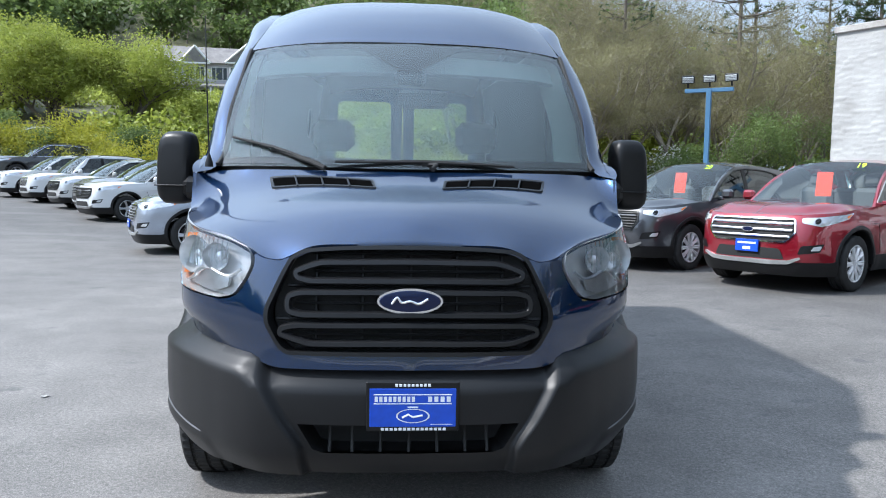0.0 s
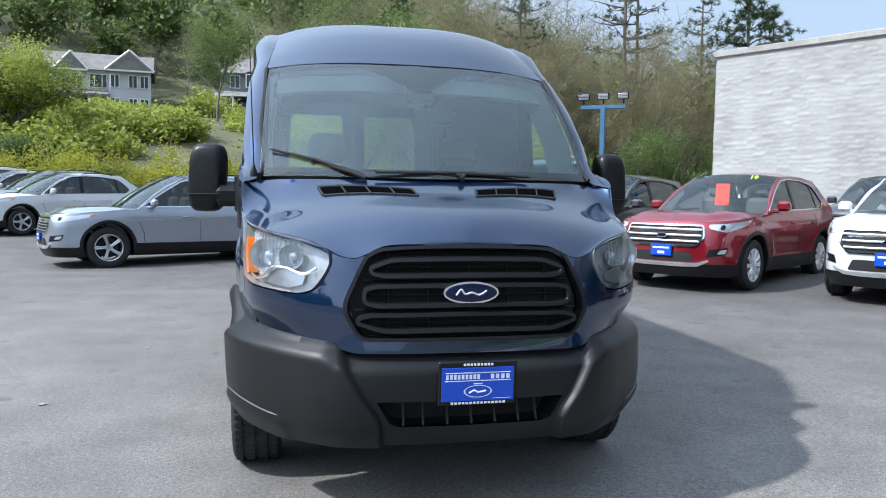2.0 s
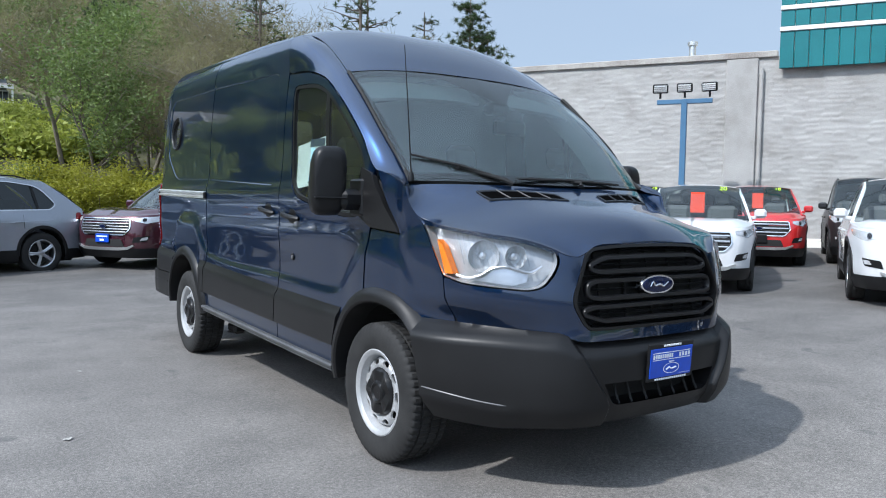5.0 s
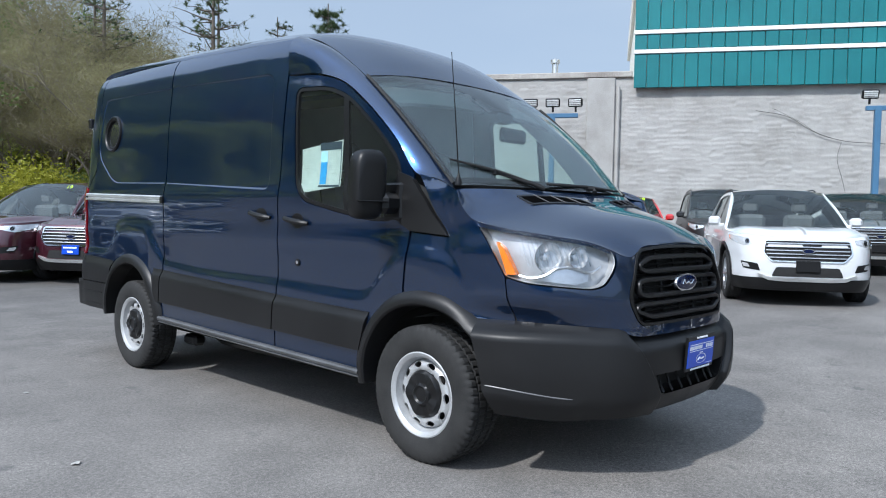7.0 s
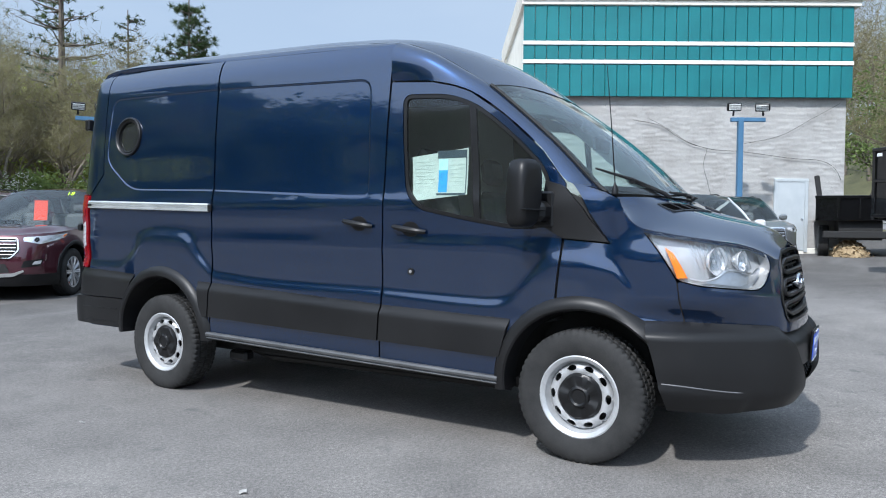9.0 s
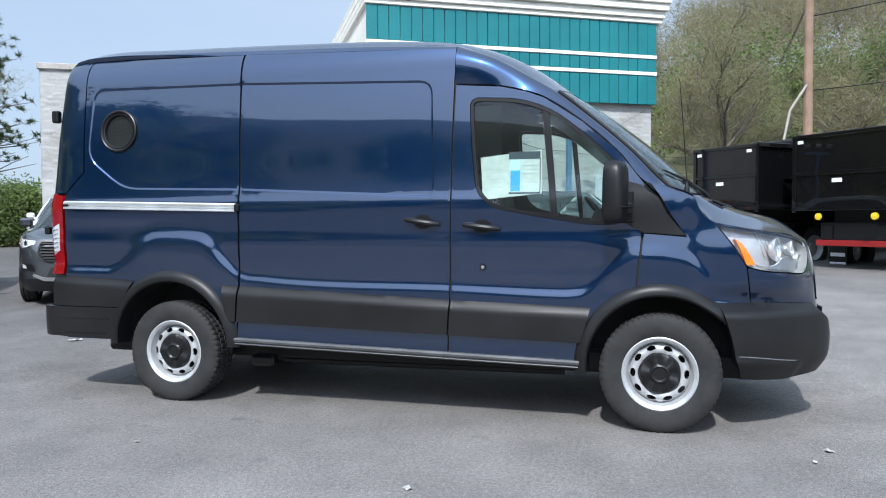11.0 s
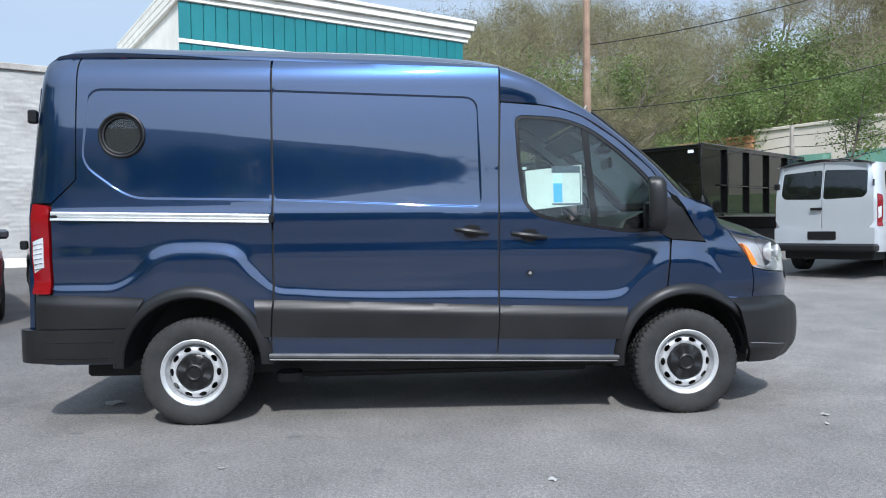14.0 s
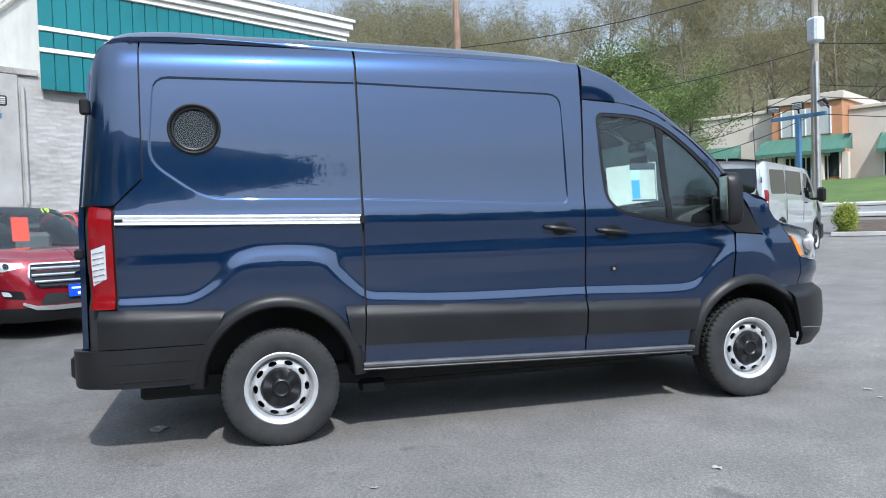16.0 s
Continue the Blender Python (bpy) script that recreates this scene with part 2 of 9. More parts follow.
class Shape:
    """Vertices and faces, gathered before they become one mesh."""

    def __init__(self):
        self.v, self.f = [], []

    def add(self, verts, faces):
        n = len(self.v)
        self.v.extend(tuple(p) for p in verts)
        self.f.extend(tuple(i + n for i in face) for face in faces)
        return self

    def grid(self, rows, close=False):
        """Quads between rows of points; close: each row is a ring."""
        n, w = len(self.v), len(rows[0])
        for row in rows:
            self.v.extend(tuple(p) for p in row)
        for r in range(len(rows) - 1):
            for c in range(w if close else w - 1):
                d = (c + 1) % w
                self.f.append((n + r * w + c, n + r * w + d, n + (r + 1) * w + d, n + (r + 1) * w + c))
        return self

    def ring_cap(self, ring):
        n = len(self.v)
        self.v.extend(tuple(p) for p in ring)
        self.f.append(tuple(range(n, n + len(ring))))
        return self

    def box(self, x0, y0, z0, x1, y1, z1, bevel=0.0):
        """A box with its edges cut by bevel."""
        b = min(bevel, 0.49 * min(abs(x1 - x0), abs(y1 - y0), abs(z1 - z0)))
        if b <= 0:
            p = [(x, y, z) for z in (z0, z1) for y in (y0, y1) for x in (x0, x1)]
            return self.add(p, [(0, 2, 3, 1), (4, 5, 7, 6), (0, 1, 5, 4), (2, 6, 7, 3), (0, 4, 6, 2), (1, 3, 7, 5)])
        def loop(z, i):
            e = b if i == 0 else 0.0
            return [(x0 + i + e, y0 + i, z), (x1 - i - e, y0 + i, z), (x1 - i, y0 + i + e, z), (x1 - i, y1 - i - e, z),
                    (x1 - i - e, y1 - i, z), (x0 + i + e, y1 - i, z), (x0 + i, y1 - i - e, z), (x0 + i, y0 + i + e, z)]
        rows = [loop(z0, b), loop(z0 + b, 0), loop(z1 - b, 0), loop(z1, b)]
        self.grid(rows, close=True)
        n = len(self.v)
        self.v.extend(rows[0] + rows[3])
        self.f.append(tuple(reversed(range(n, n + 8))))
        self.f.append(tuple(range(n + 8, n + 16)))
        return self

    def tube(self, path, radius, n=8, caps=True, flat=1.0):
        """A round bar along a path; radius may be a list; flat squeezes it upward."""
        pts = [Vector(p) for p in path]
        rows = []
        up = Vector((0, 0, 1))
        for i, p in enumerate(pts):
            d = (pts[min(i + 1, len(pts) - 1)] - pts[max(i - 1, 0)]).normalized()
            side = d.cross(up)
            if side.length < 0.05:
                side = d.cross(Vector((0, 1, 0)))
            side.normalize()
            top = side.cross(d).normalized()
            r = radius[i] if isinstance(radius, (list, tuple)) else radius
            rows.append([p + side * (r * math.cos(k * math.tau / n)) + top * (r * flat * math.sin(k * math.tau / n)) for k in range(n)])
        self.grid(rows, close=True)
        if caps:
            self.ring_cap(list(reversed(rows[0])))
            self.ring_cap(rows[-1])
        return self

    def lathe(self, profile, n=32, axis="x"):
        """A profile of (way along the axis, radius), turned round."""
        rows = []
        for h, r in profile:
            ring = []
            for k in range(n):
                c, s = math.cos(k * math.tau / n), math.sin(k * math.tau / n)
                ring.append((h, r * c, r * s) if axis == "x" else (r * c, h, r * s) if axis == "y" else (r * c, r * s, h))
            rows.append(ring)
        return self.grid(rows, close=True)

    def moved(self, m):
        self.v = [tuple(m @ Vector(p)) for p in self.v]
        return self

    def mirrored(self):
        """A copy on the other side of x = 0."""
        s = Shape()
        s.v = [(-x, y, z) for x, y, z in self.v]
        s.f = [tuple(reversed(f)) for f in self.f]
        return s

    def both(self):
        return self.add(*(lambda m: (m.v, m.f))(self.mirrored()))


def mesh_of(name, shape, mat, smooth=35.0, tidy=True):
    me = bpy.data.meshes.new(name)
    me.from_pydata(shape.v, [], shape.f)
    if tidy:
        bm = bmesh.new()
        bm.from_mesh(me)
        bmesh.ops.remove_doubles(bm, verts=bm.verts, dist=0.0004)
        bmesh.ops.recalc_face_normals(bm, faces=bm.faces)
        bm.to_mesh(me)
        bm.free()
    if smooth:
        me.shade_smooth()
        me.set_sharp_from_angle(angle=radians(smooth))
    if mat:
        me.materials.append(mat)
    me.update()
    return me


def part(name, shape, mat, parent=None, label="", smooth=35.0, tidy=True):
    """One mesh object, under a thing or a part."""
    ob = new(name, shape if isinstance(shape, bpy.types.Mesh) else mesh_of(name, shape, mat, smooth, tidy))
    ob.parent = parent
    if label:
        ob["label"] = label
    return ob


def thing(name, label, category, group="", m=None, kind=""):
    ob = tagged(new(name), label, category, group, kind)
    ob.empty_display_size = 0.2
    if m is not None:
        ob.matrix_basis = m
    return ob


def structure(name, shape, mat, label, category, smooth=0.0, tidy=True):
    return tagged(part(name, shape, mat, None, "", smooth, tidy), label, category, kind="structure")


def inside(p, poly):
    x, y = p
    hit = False
    j = len(poly) - 1
    for i in range(len(poly)):
        xi, yi = poly[i]
        xj, yj = poly[j]
        if (yi > y) != (yj > y) and x < (xj - xi) * (y - yi) / (yj - yi) + xi:
            hit = not hit
        j = i
    return hit


def rounded(poly, r, n=4):
    """A polygon with its corners rounded; r: one radius or one for each corner."""
    out = []
    m = len(poly)
    for i in range(m):
        p, a, b = Vector(poly[i]), Vector(poly[i - 1]), Vector(poly[(i + 1) % m])
        ri = r[i] if isinstance(r, (list, tuple)) else r
        ri = min(ri, 0.45 * (a - p).length, 0.45 * (b - p).length)
        if ri <= 1e-4:
            out.append(tuple(p))
            continue
        pa, pb = p + (a - p).normalized() * ri, p + (b - p).normalized() * ri
        for k in range(n + 1):
            s = k / n
            out.append(tuple(pa * (1 - s) ** 2 + p * 2 * s * (1 - s) + pb * s * s))
    return out


def circle(cx, cy, r, n=24, ry=None):
    return [(cx + r * math.cos(k * math.tau / n), cy + (ry or r) * math.sin(k * math.tau / n)) for k in range(n)]


def inset(poly, d):
    """A polygon drawn in by d all round."""
    area = sum(a[0] * b[1] - b[0] * a[1] for a, b in zip(poly, poly[1:] + poly[:1]))
    s = 1.0 if area > 0 else -1.0
    out = []
    m = len(poly)
    for i in range(m):
        p, a, b = Vector(poly[i]), Vector(poly[i - 1]), Vector(poly[(i + 1) % m])
        d1, d2 = (p - a), (b - p)
        if d1.length < 1e-7 or d2.length < 1e-7:
            out.append(tuple(p))
            continue
        d1.normalize()
        d2.normalize()
        n1, n2 = Vector((-d1.y, d1.x)) * s, Vector((-d2.y, d2.x)) * s
        q = (n1 + n2)
        k = max(0.35, 1 + n1.dot(n2))
        out.append(tuple(p + q * (d / k)))
    return out


def resample(poly, step):
    out = []
    for i in range(len(poly)):
        a, b = Vector(poly[i]), Vector(poly[(i + 1) % len(poly)])
        n = max(1, int((b - a).length / step))
        out.extend(tuple(a + (b - a) * (k / n)) for k in range(n))
    return out


def sheet(poly, place, holes=(), step=0.06, depth=0.012, gap=0.0, su=1.0, extra=(), creases=()):
    """A bent sheet with thickness: the polygon in two coordinates, laid out by place(u, v, out). su: how much coarser the first way."""
    if gap:
        poly = inset(poly, gap)
        holes = [inset(h, -gap) for h in holes]
    loops = [resample(poly, step)] + [resample(h, step) for h in holes]
    pts, edges = [], []
    for loop in loops:
        n = len(pts)
        pts += loop
        edges += [(n + i, n + (i + 1) % len(loop)) for i in range(len(loop))]
    edge_count = len(pts)
    xs, ys = [p[0] for p in poly], [p[1] for p in poly]
    nx, ny = int((max(xs) - min(xs)) / (step * su)), int((max(ys) - min(ys)) / step)
    border = np.array(pts)
    lines = [p for p in extra if inside(p, poly) and not any(inside(p, h) for h in holes) and np.min(np.hypot(*(border - p).T)) > 0.009]
    pts += lines
    for ring in creases:
        slots = []
        for p in ring:
            ok = inside(p, poly) and not any(inside(p, h) for h in holes) and np.min(np.hypot(*(border - p).T)) > 0.004
            slots.append(len(pts) if ok else None)
            if ok:
                pts.append(p)
                lines.append(p)
        edges += [(i, j) for i, j in zip(slots, slots[1:] + slots[:1]) if i is not None and j is not None]
    taken = np.array(lines) if lines else None
    for i in range(nx + 1):
        for j in range(ny + 1):
            p = (min(xs) + (i + 0.5) * step * su, min(ys) + (j + 0.5) * step)
            if taken is not None and np.min(np.abs(taken - p).max(axis=1)) < 0.016:
                continue
            if inside(p, poly) and not any(inside(p, h) for h in holes):
                if np.min(np.abs(border - p).max(axis=1)) > 0.4 * step:
                    pts.append(p)
    vv, ee, ff, *_ = delaunay_2d_cdt([Vector(p) for p in pts], edges, [], 0, 1e-6)
    s = Shape()
    keep = []
    for f in ff:
        c = (sum(vv[i].x for i in f) / len(f), sum(vv[i].y for i in f) / len(f))
        if inside(c, loops[0]) and not any(inside(c, h) for h in loops[1:]):
            keep.append(tuple(f))
    used = sorted({i for f in keep for i in f})
    slot = {i: k for k, i in enumerate(used)}
    vv = [vv[i] for i in used]
    keep = [tuple(slot[i] for i in f) for f in keep]
    front = [place(p.x, p.y, 0.0) for p in vv]
    s.add(front, keep)
    if depth:
        seen = {}
        for f in keep:
            for a, b in zip(f, f[1:] + f[:1]):
                seen[(min(a, b), max(a, b))] = seen.get((min(a, b), max(a, b)), []) + [(a, b)]
        rim = [e[0] for e in seen.values() if len(e) == 1]
        back = {}
        for a, b in rim:
            for i in (a, b):
                if i not in back:
                    back[i] = len(s.v)
                    s.v.append(tuple(place(vv[i].x, vv[i].y, -depth)))
        s.f += [(b, a, back[a], back[b]) for a, b in rim]
    return s


def bent(ca, cb, n=8, bulge=0.0, m=24, up=(0, 0, 1)):
    """A patch between two curves of equal many points, bulging along up."""
    rows = []
    for k in range(n + 1):
        s = k / n
        rows.append([tuple(Vector(a) * (1 - s) + Vector(b) * s + Vector(up) * (bulge * 4 * s * (1 - s))) for a, b in zip(ca, cb)])
    return Shape().grid(rows)


def curve(points, n):
    """n + 1 points along a smooth curve through the given ones."""
    t = [0.0]
    for a, b in zip(points, points[1:]):
        t.append(t[-1] + (Vector(b) - Vector(a)).length)
    table = [(ti, *p) for ti, p in zip(t, points)]
    out = []
    for k in range(n + 1):
        v = t[-1] * k / n
        i = 0
        while i < len(t) - 2 and t[i + 1] < v:
            i += 1
        h = t[i + 1] - t[i]
        s = (v - t[i]) / h
        row = []
        for c in range(1, len(table[0])):
            p0, p1 = table[i][c], table[i + 1][c]
            d = (p1 - p0) / h
            m0 = 0.5 * (d + (p0 - table[i - 1][c]) / (t[i] - t[i - 1])) if i > 0 else d
            m1 = 0.5 * (d + (table[i + 2][c] - p1) / (t[i + 2] - t[i + 1])) if i + 2 < len(t) else d
            s2, s3 = s * s, s * s * s
            row.append((2 * s3 - 3 * s2 + 1) * p0 + (s3 - 2 * s2 + s) * h * m0 + (3 * s2 - 2 * s3) * p1 + (s3 - s2) * h * m1)
        out.append(tuple(row))
    return out


def smoothstep(a, b, v):
    s = min(1.0, max(0.0, (v - a) / (b - a)))
    return s * s * (3 - 2 * s)


def hermite(table, v):
    """Smooth curve through the rows (key, value...) of a table, at the key v."""
    n = len(table) - 1
    if v <= table[0][0]:
        return table[0][1:]
    if v >= table[n][0]:
        return table[n][1:]
    i = 0
    while table[i + 1][0] < v:
        i += 1
    k0, k1 = table[i][0], table[i + 1][0]
    h = k1 - k0
    s = (v - k0) / h
    out = []
    for c in range(1, len(table[0])):
        p0, p1 = table[i][c], table[i + 1][c]
        d = (p1 - p0) / h
        m0 = 0.5 * (d + (p0 - table[i - 1][c]) / (k0 - table[i - 1][0])) if i > 0 else d
        m1 = 0.5 * (d + (table[i + 2][c] - p1) / (table[i + 2][0] - k1)) if i + 2 <= n else d
        if d == 0 or m0 * d <= 0:
            m0 = 0.0
        if d == 0 or m1 * d <= 0:
            m1 = 0.0
        s2, s3 = s * s, s * s * s
        out.append((2 * s3 - 3 * s2 + 1) * p0 + (s3 - 2 * s2 + s) * h * m0 + (3 * s2 - 2 * s3) * p1 + (s3 - s2) * h * m1)
    return out


# ---- the lot, the land round it, and the dealer's building ----
NX, NY = 0.862, 0.507  # across the lot, toward the building
UX, UY = 0.507, -0.862  # along the building's long wall


def across(x, y):
    return NX * x + NY * y


def along(x, y):
    return UX * x + UY * y


def lot(n, u):
    """A plan point from its ways across and along the lot."""
    return n * NX + u * UX, n * NY + u * UY


BANK = [(36.0, 0.0), (50.0, 3.4), (70.0, 6.4), (92.0, 8.6), (112.0, 15.0), (150.0, 34.0), (200.0, 58.0), (260.0, 66.0)]
RIDGE = [(60.0, 0.0), (84.0, 0.0), (92.0, 0.27), (105.0, 0.325), (111.5, 0.285), (117.0, 0.37), (135.0, 0.40), (160.0, 0.36), (180.0, 0.05)]  # steepness of the hill round the compass
STREET_RISE = [(10.0, 0.0), (15.0, 0.15), (24.0, 0.75), (33.0, 1.15), (39.0, 1.9), (48.0, 3.0), (56.0, 3.3), (92.0, 3.8)]


def land(x, y):
    n, u = across(x, y), along(x, y)
    z = 0.38 * max(0.0, min(1.0, (n - 2) / 16))
    z += 0.024 * min(14.0, max(0.0, u - 1)) * max(0.0, min(1.0, 1.1 - n / 16)) * (1 if n > -6 else 0.3)
    z += min(1.3, 0.030 * max(0.0, -u - 12.5))
    d = 0.64 * x - 0.77 * y  # toward the street
    z += hermite(STREET_RISE, d)[0] * smoothstep(-30, 6, u)
    r = math.hypot(x, y + 3.5)
    az = math.degrees(math.atan2(x, y + 3.5))  # round from straight ahead
    z += hermite(BANK, r)[0] * smoothstep(20.0, 7.0, az) * smoothstep(-120, -60, az)
    hx, hy = x + 5.6, y - 2.5
    hr, ha = math.hypot(hx, hy), math.degrees(math.atan2(hx, hy))
    z += min(76.0, max(0.0, hr - 74)) * hermite(RIDGE, ha)[0]
    z += 0.13 * min(60.0, max(0.0, -x - 46)) * smoothstep(-60, -75, az)
    return min(z, 70.0)


ASPHALT, nt, b = material("asphalt")
vec = coords(nt, True)
big = noise_of(nt, vec, 0.22, 5.0, 0.6)
mid = noise_of(nt, vec, 1.7, 6.0, 0.65)
grit = noise_of(nt, vec, 160.0, 2.0)
chips = noise_of(nt, vec, 46.0, 5.0, 0.75)
stones = node(nt, "ShaderNodeTexVoronoi", Scale=95.0)
nt.links.new(vec, stones.inputs["Vector"])
tone = mixc(nt, 0.5, big, mid)
c = ramp(nt, tone, [(0.34, (0.112, 0.106, 0.101)), (0.5, (0.158, 0.149, 0.141)), (0.66, (0.212, 0.200, 0.188))])
c = mixc(nt, 0.65, c, ramp(nt, grit, [(0.3, (0.15, 0.15, 0.15)), (0.7, (0.9, 0.89, 0.87))]), "SOFT_LIGHT")
c = mixc(nt, 0.65, c, ramp(nt, chips, [(0.32, (0.16, 0.16, 0.16)), (0.5, (0.5, 0.5, 0.5)), (0.68, (0.9, 0.89, 0.87))]), "SOFT_LIGHT")
c = mixc(nt, 0.6, c, ramp(nt, stones.outputs["Distance"], [(0.1, (0.78, 0.77, 0.75)), (0.5, (0.36, 0.36, 0.36))]), "SOFT_LIGHT")
# the parking side was sealed later and is darker, with a ragged edge
sep = nt.nodes.new("ShaderNodeVectorMath")
sep.operation = "DOT_PRODUCT"
nt.links.new(vec, sep.inputs[0])
sep.inputs[1].default_value = (0.6, 0.75, 0.0)
edge = nt.nodes.new("ShaderNodeMath")
edge.operation = "MULTIPLY_ADD"
nt.links.new(noise_of(nt, vec, 0.35, 5.0, 0.6), edge.inputs[0])
edge.inputs[1].default_value = 5.0
nt.links.new(sep.outputs["Value"], edge.inputs[2])
seal = nt.nodes.new("ShaderNodeMapRange")
nt.links.new(edge.outputs[0], seal.inputs[0])
seal.inputs[1].default_value, seal.inputs[2].default_value, seal.inputs[3].default_value, seal.inputs[4].default_value = 4.5, 9.0, 0.0, 0.62
c = mixc(nt, seal.outputs[0], c, mixc(nt, 1.0, c, (0.33, 0.33, 0.34), "MULTIPLY"))
# unseen ground beyond the van, darkened only to deepen the reflections in its flank
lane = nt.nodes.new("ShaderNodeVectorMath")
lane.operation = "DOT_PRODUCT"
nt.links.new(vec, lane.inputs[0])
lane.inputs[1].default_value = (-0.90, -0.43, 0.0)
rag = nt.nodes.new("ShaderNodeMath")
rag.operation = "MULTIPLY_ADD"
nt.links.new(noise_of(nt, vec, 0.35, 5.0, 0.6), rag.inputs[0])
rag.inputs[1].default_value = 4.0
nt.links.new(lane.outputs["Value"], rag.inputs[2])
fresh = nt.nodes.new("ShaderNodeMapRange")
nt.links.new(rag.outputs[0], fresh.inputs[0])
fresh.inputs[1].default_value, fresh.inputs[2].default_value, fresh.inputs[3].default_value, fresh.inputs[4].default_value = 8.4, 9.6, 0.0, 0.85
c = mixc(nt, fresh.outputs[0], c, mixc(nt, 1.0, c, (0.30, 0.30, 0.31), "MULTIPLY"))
# oil drips, sealed seams and pale worn lanes
spots = noise_of(nt, vec, 3.3, 2.0)
c = mixc(nt, ramp(nt, spots, [(0.66, (0, 0, 0)), (0.74, (0.55, 0.55, 0.55))]), c, (0.060, 0.060, 0.062))
lanes = noise_of(nt, coords(nt, True, (0.16, 0.9, 1)), 1.1, 4.0)
c = mixc(nt, ramp(nt, lanes, [(0.56, (0, 0, 0)), (0.72, (0.4, 0.4, 0.4))]), c, (0.196, 0.188, 0.180))
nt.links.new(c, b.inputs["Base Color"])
b.inputs["Roughness"].default_value = 0.82
bump(nt, b, chips, 0.7, 0.006)

SOIL = surface("leaf_litter", (0.060, 0.062, 0.028), (0.13, 0.125, 0.06), 0.95, 0, 0.35, 14, 0.5, 0.05, world=True)
GRASS = surface("grass_bank", (0.045, 0.085, 0.018), (0.10, 0.15, 0.035), 0.95, 0, 0.5, 25, 0.5, 0.04, world=True)

gx = sorted(set([round(-30 + i * 1.5, 2) for i in range(41)] + [-30 - 6 * i for i in range(1, 12)] + [30 + 6 * i for i in range(1, 22)] + [-96 - 25 * i for i in range(1, 14)] + [156 + 25 * i for i in range(1, 14)]))
gy = sorted(set([round(-30 + i * 1.5, 2) for i in range(41)] + [-30 - 6 * i for i in range(1, 22)] + [30 + 6 * i for i in range(1, 22)] + [-156 - 25 * i for i in range(1, 14)] + [156 + 25 * i for i in range(1, 14)]))
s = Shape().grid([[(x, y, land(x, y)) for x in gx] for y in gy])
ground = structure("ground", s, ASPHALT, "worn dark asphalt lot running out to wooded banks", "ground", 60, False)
ground.data.materials.append(SOIL)
ground.data.materials.append(GRASS)
for p in ground.data.polygons:
    x, y, _ = p.center
    n, u = across(x, y), along(x, y)
    if (n > 13.0 and u < -15) or (x < -50) or n > 30 or n < -70 or y < -40 or x > 48 or y > 36:
        p.material_index = 1
    if 0.64 * x - 0.77 * y > 30 and y < -14 and 0.64 * x - 0.77 * y < 62 and x > 14:
        p.material_index = 2

# building
WHITEWASH, nt, b = material("whitewashed_stone_wall")
vec = coords(nt, True, (1, 1, 1.0))
st = noise_of(nt, vec, 1.1, 5.0)
gr = noise_of(nt, vec, 38.0, 4.0)
c = ramp(nt, st, [(0.28, (0.265, 0.257, 0.240)), (0.48, (0.335, 0.328, 0.314)), (0.7, (0.385, 0.378, 0.363))])
c = mixc(nt, 0.25, c, ramp(nt, gr, [(0.35, (0.36, 0.35, 0.33)), (0.6, (0.62, 0.62, 0.62))]), "SOFT_LIGHT")
nt.links.new(c, b.inputs["Base Color"])
b.inputs["Roughness"].default_value = 0.85
bump(nt, b, gr, 0.5, 0.012)
TEAL = surface("teal_sheet_metal", (0.005, 0.125, 0.138), (0.008, 0.165, 0.178), 0.42, 0.1, 0.8, 30, 0.1, 0.002, world=True)
CREAM = surface("cream_cornice", (0.62, 0.60, 0.53), (0.74, 0.72, 0.65), 0.7, 0, 1.5, 40, 0.2, 0.003, world=True)
COPING = surface("stained_coping", (0.20, 0.18, 0.16), (0.42, 0.40, 0.37), 0.8, 0, 1.2, 30, 0.3, 0.004, world=True)
WALL_N = across(16.6, 8.6)
LEFT, RIGHT = along(11.9, 16.58), along(21.68, -0.03)
TEAL_U = along(16.6, 8.62)


def wall_point(u, z, out=0.0):
    x, y = lot(WALL_N - out, u)
    return (x, y, z)


def ledges(u, z):
    """How far the rough painted courses stand out of the wall."""
    zz = z + 0.05 * noise.noise((u * 0.9, z * 0.8, 3.1)) + 0.02 * noise.noise((u * 3.1, z * 2.0, 8.4))
    row = math.floor(zz / 0.118)
    fz = zz / 0.118 - row
    shift = 0.37 * math.sin(row * 12.9898) * 7.1
    uu = u / (0.34 + 0.10 * math.sin(row * 4.7)) + shift + 0.25 * noise.noise((u * 1.3, row * 1.7, 0.5))
    col = math.floor(uu)
    fu = uu - col
    face = noise.cell((col * 1.0 + 0.5, row * 1.0 + 0.5, 2.5))
    edge = min(1.0, min(fz, 1 - fz) / 0.22) * min(1.0, min(fu, 1 - fu) / 0.09)
    gap = 0.35 + 0.65 * (noise.noise((u * 2.3, z * 3.1, 5.5)) > -0.15)
    lean = (fz - 0.4) * 0.005
    return 0.008 * (edge - 1) * gap + 0.009 * (face - 0.5) * edge + lean * edge + 0.005 * noise.noise((u * 9.0, z * 14.0, 9.1))


rows = []
nu, nz = 720, 190
for j in range(nz + 1):
    z = 0.0 + 5.62 * j / nz
    rows.append([wall_point(LEFT + (RIGHT - LEFT) * i / nu, z, ledges(LEFT + (RIGHT - LEFT) * i / nu, z)) for i in range(nu + 1)])
s = Shape().grid(rows)
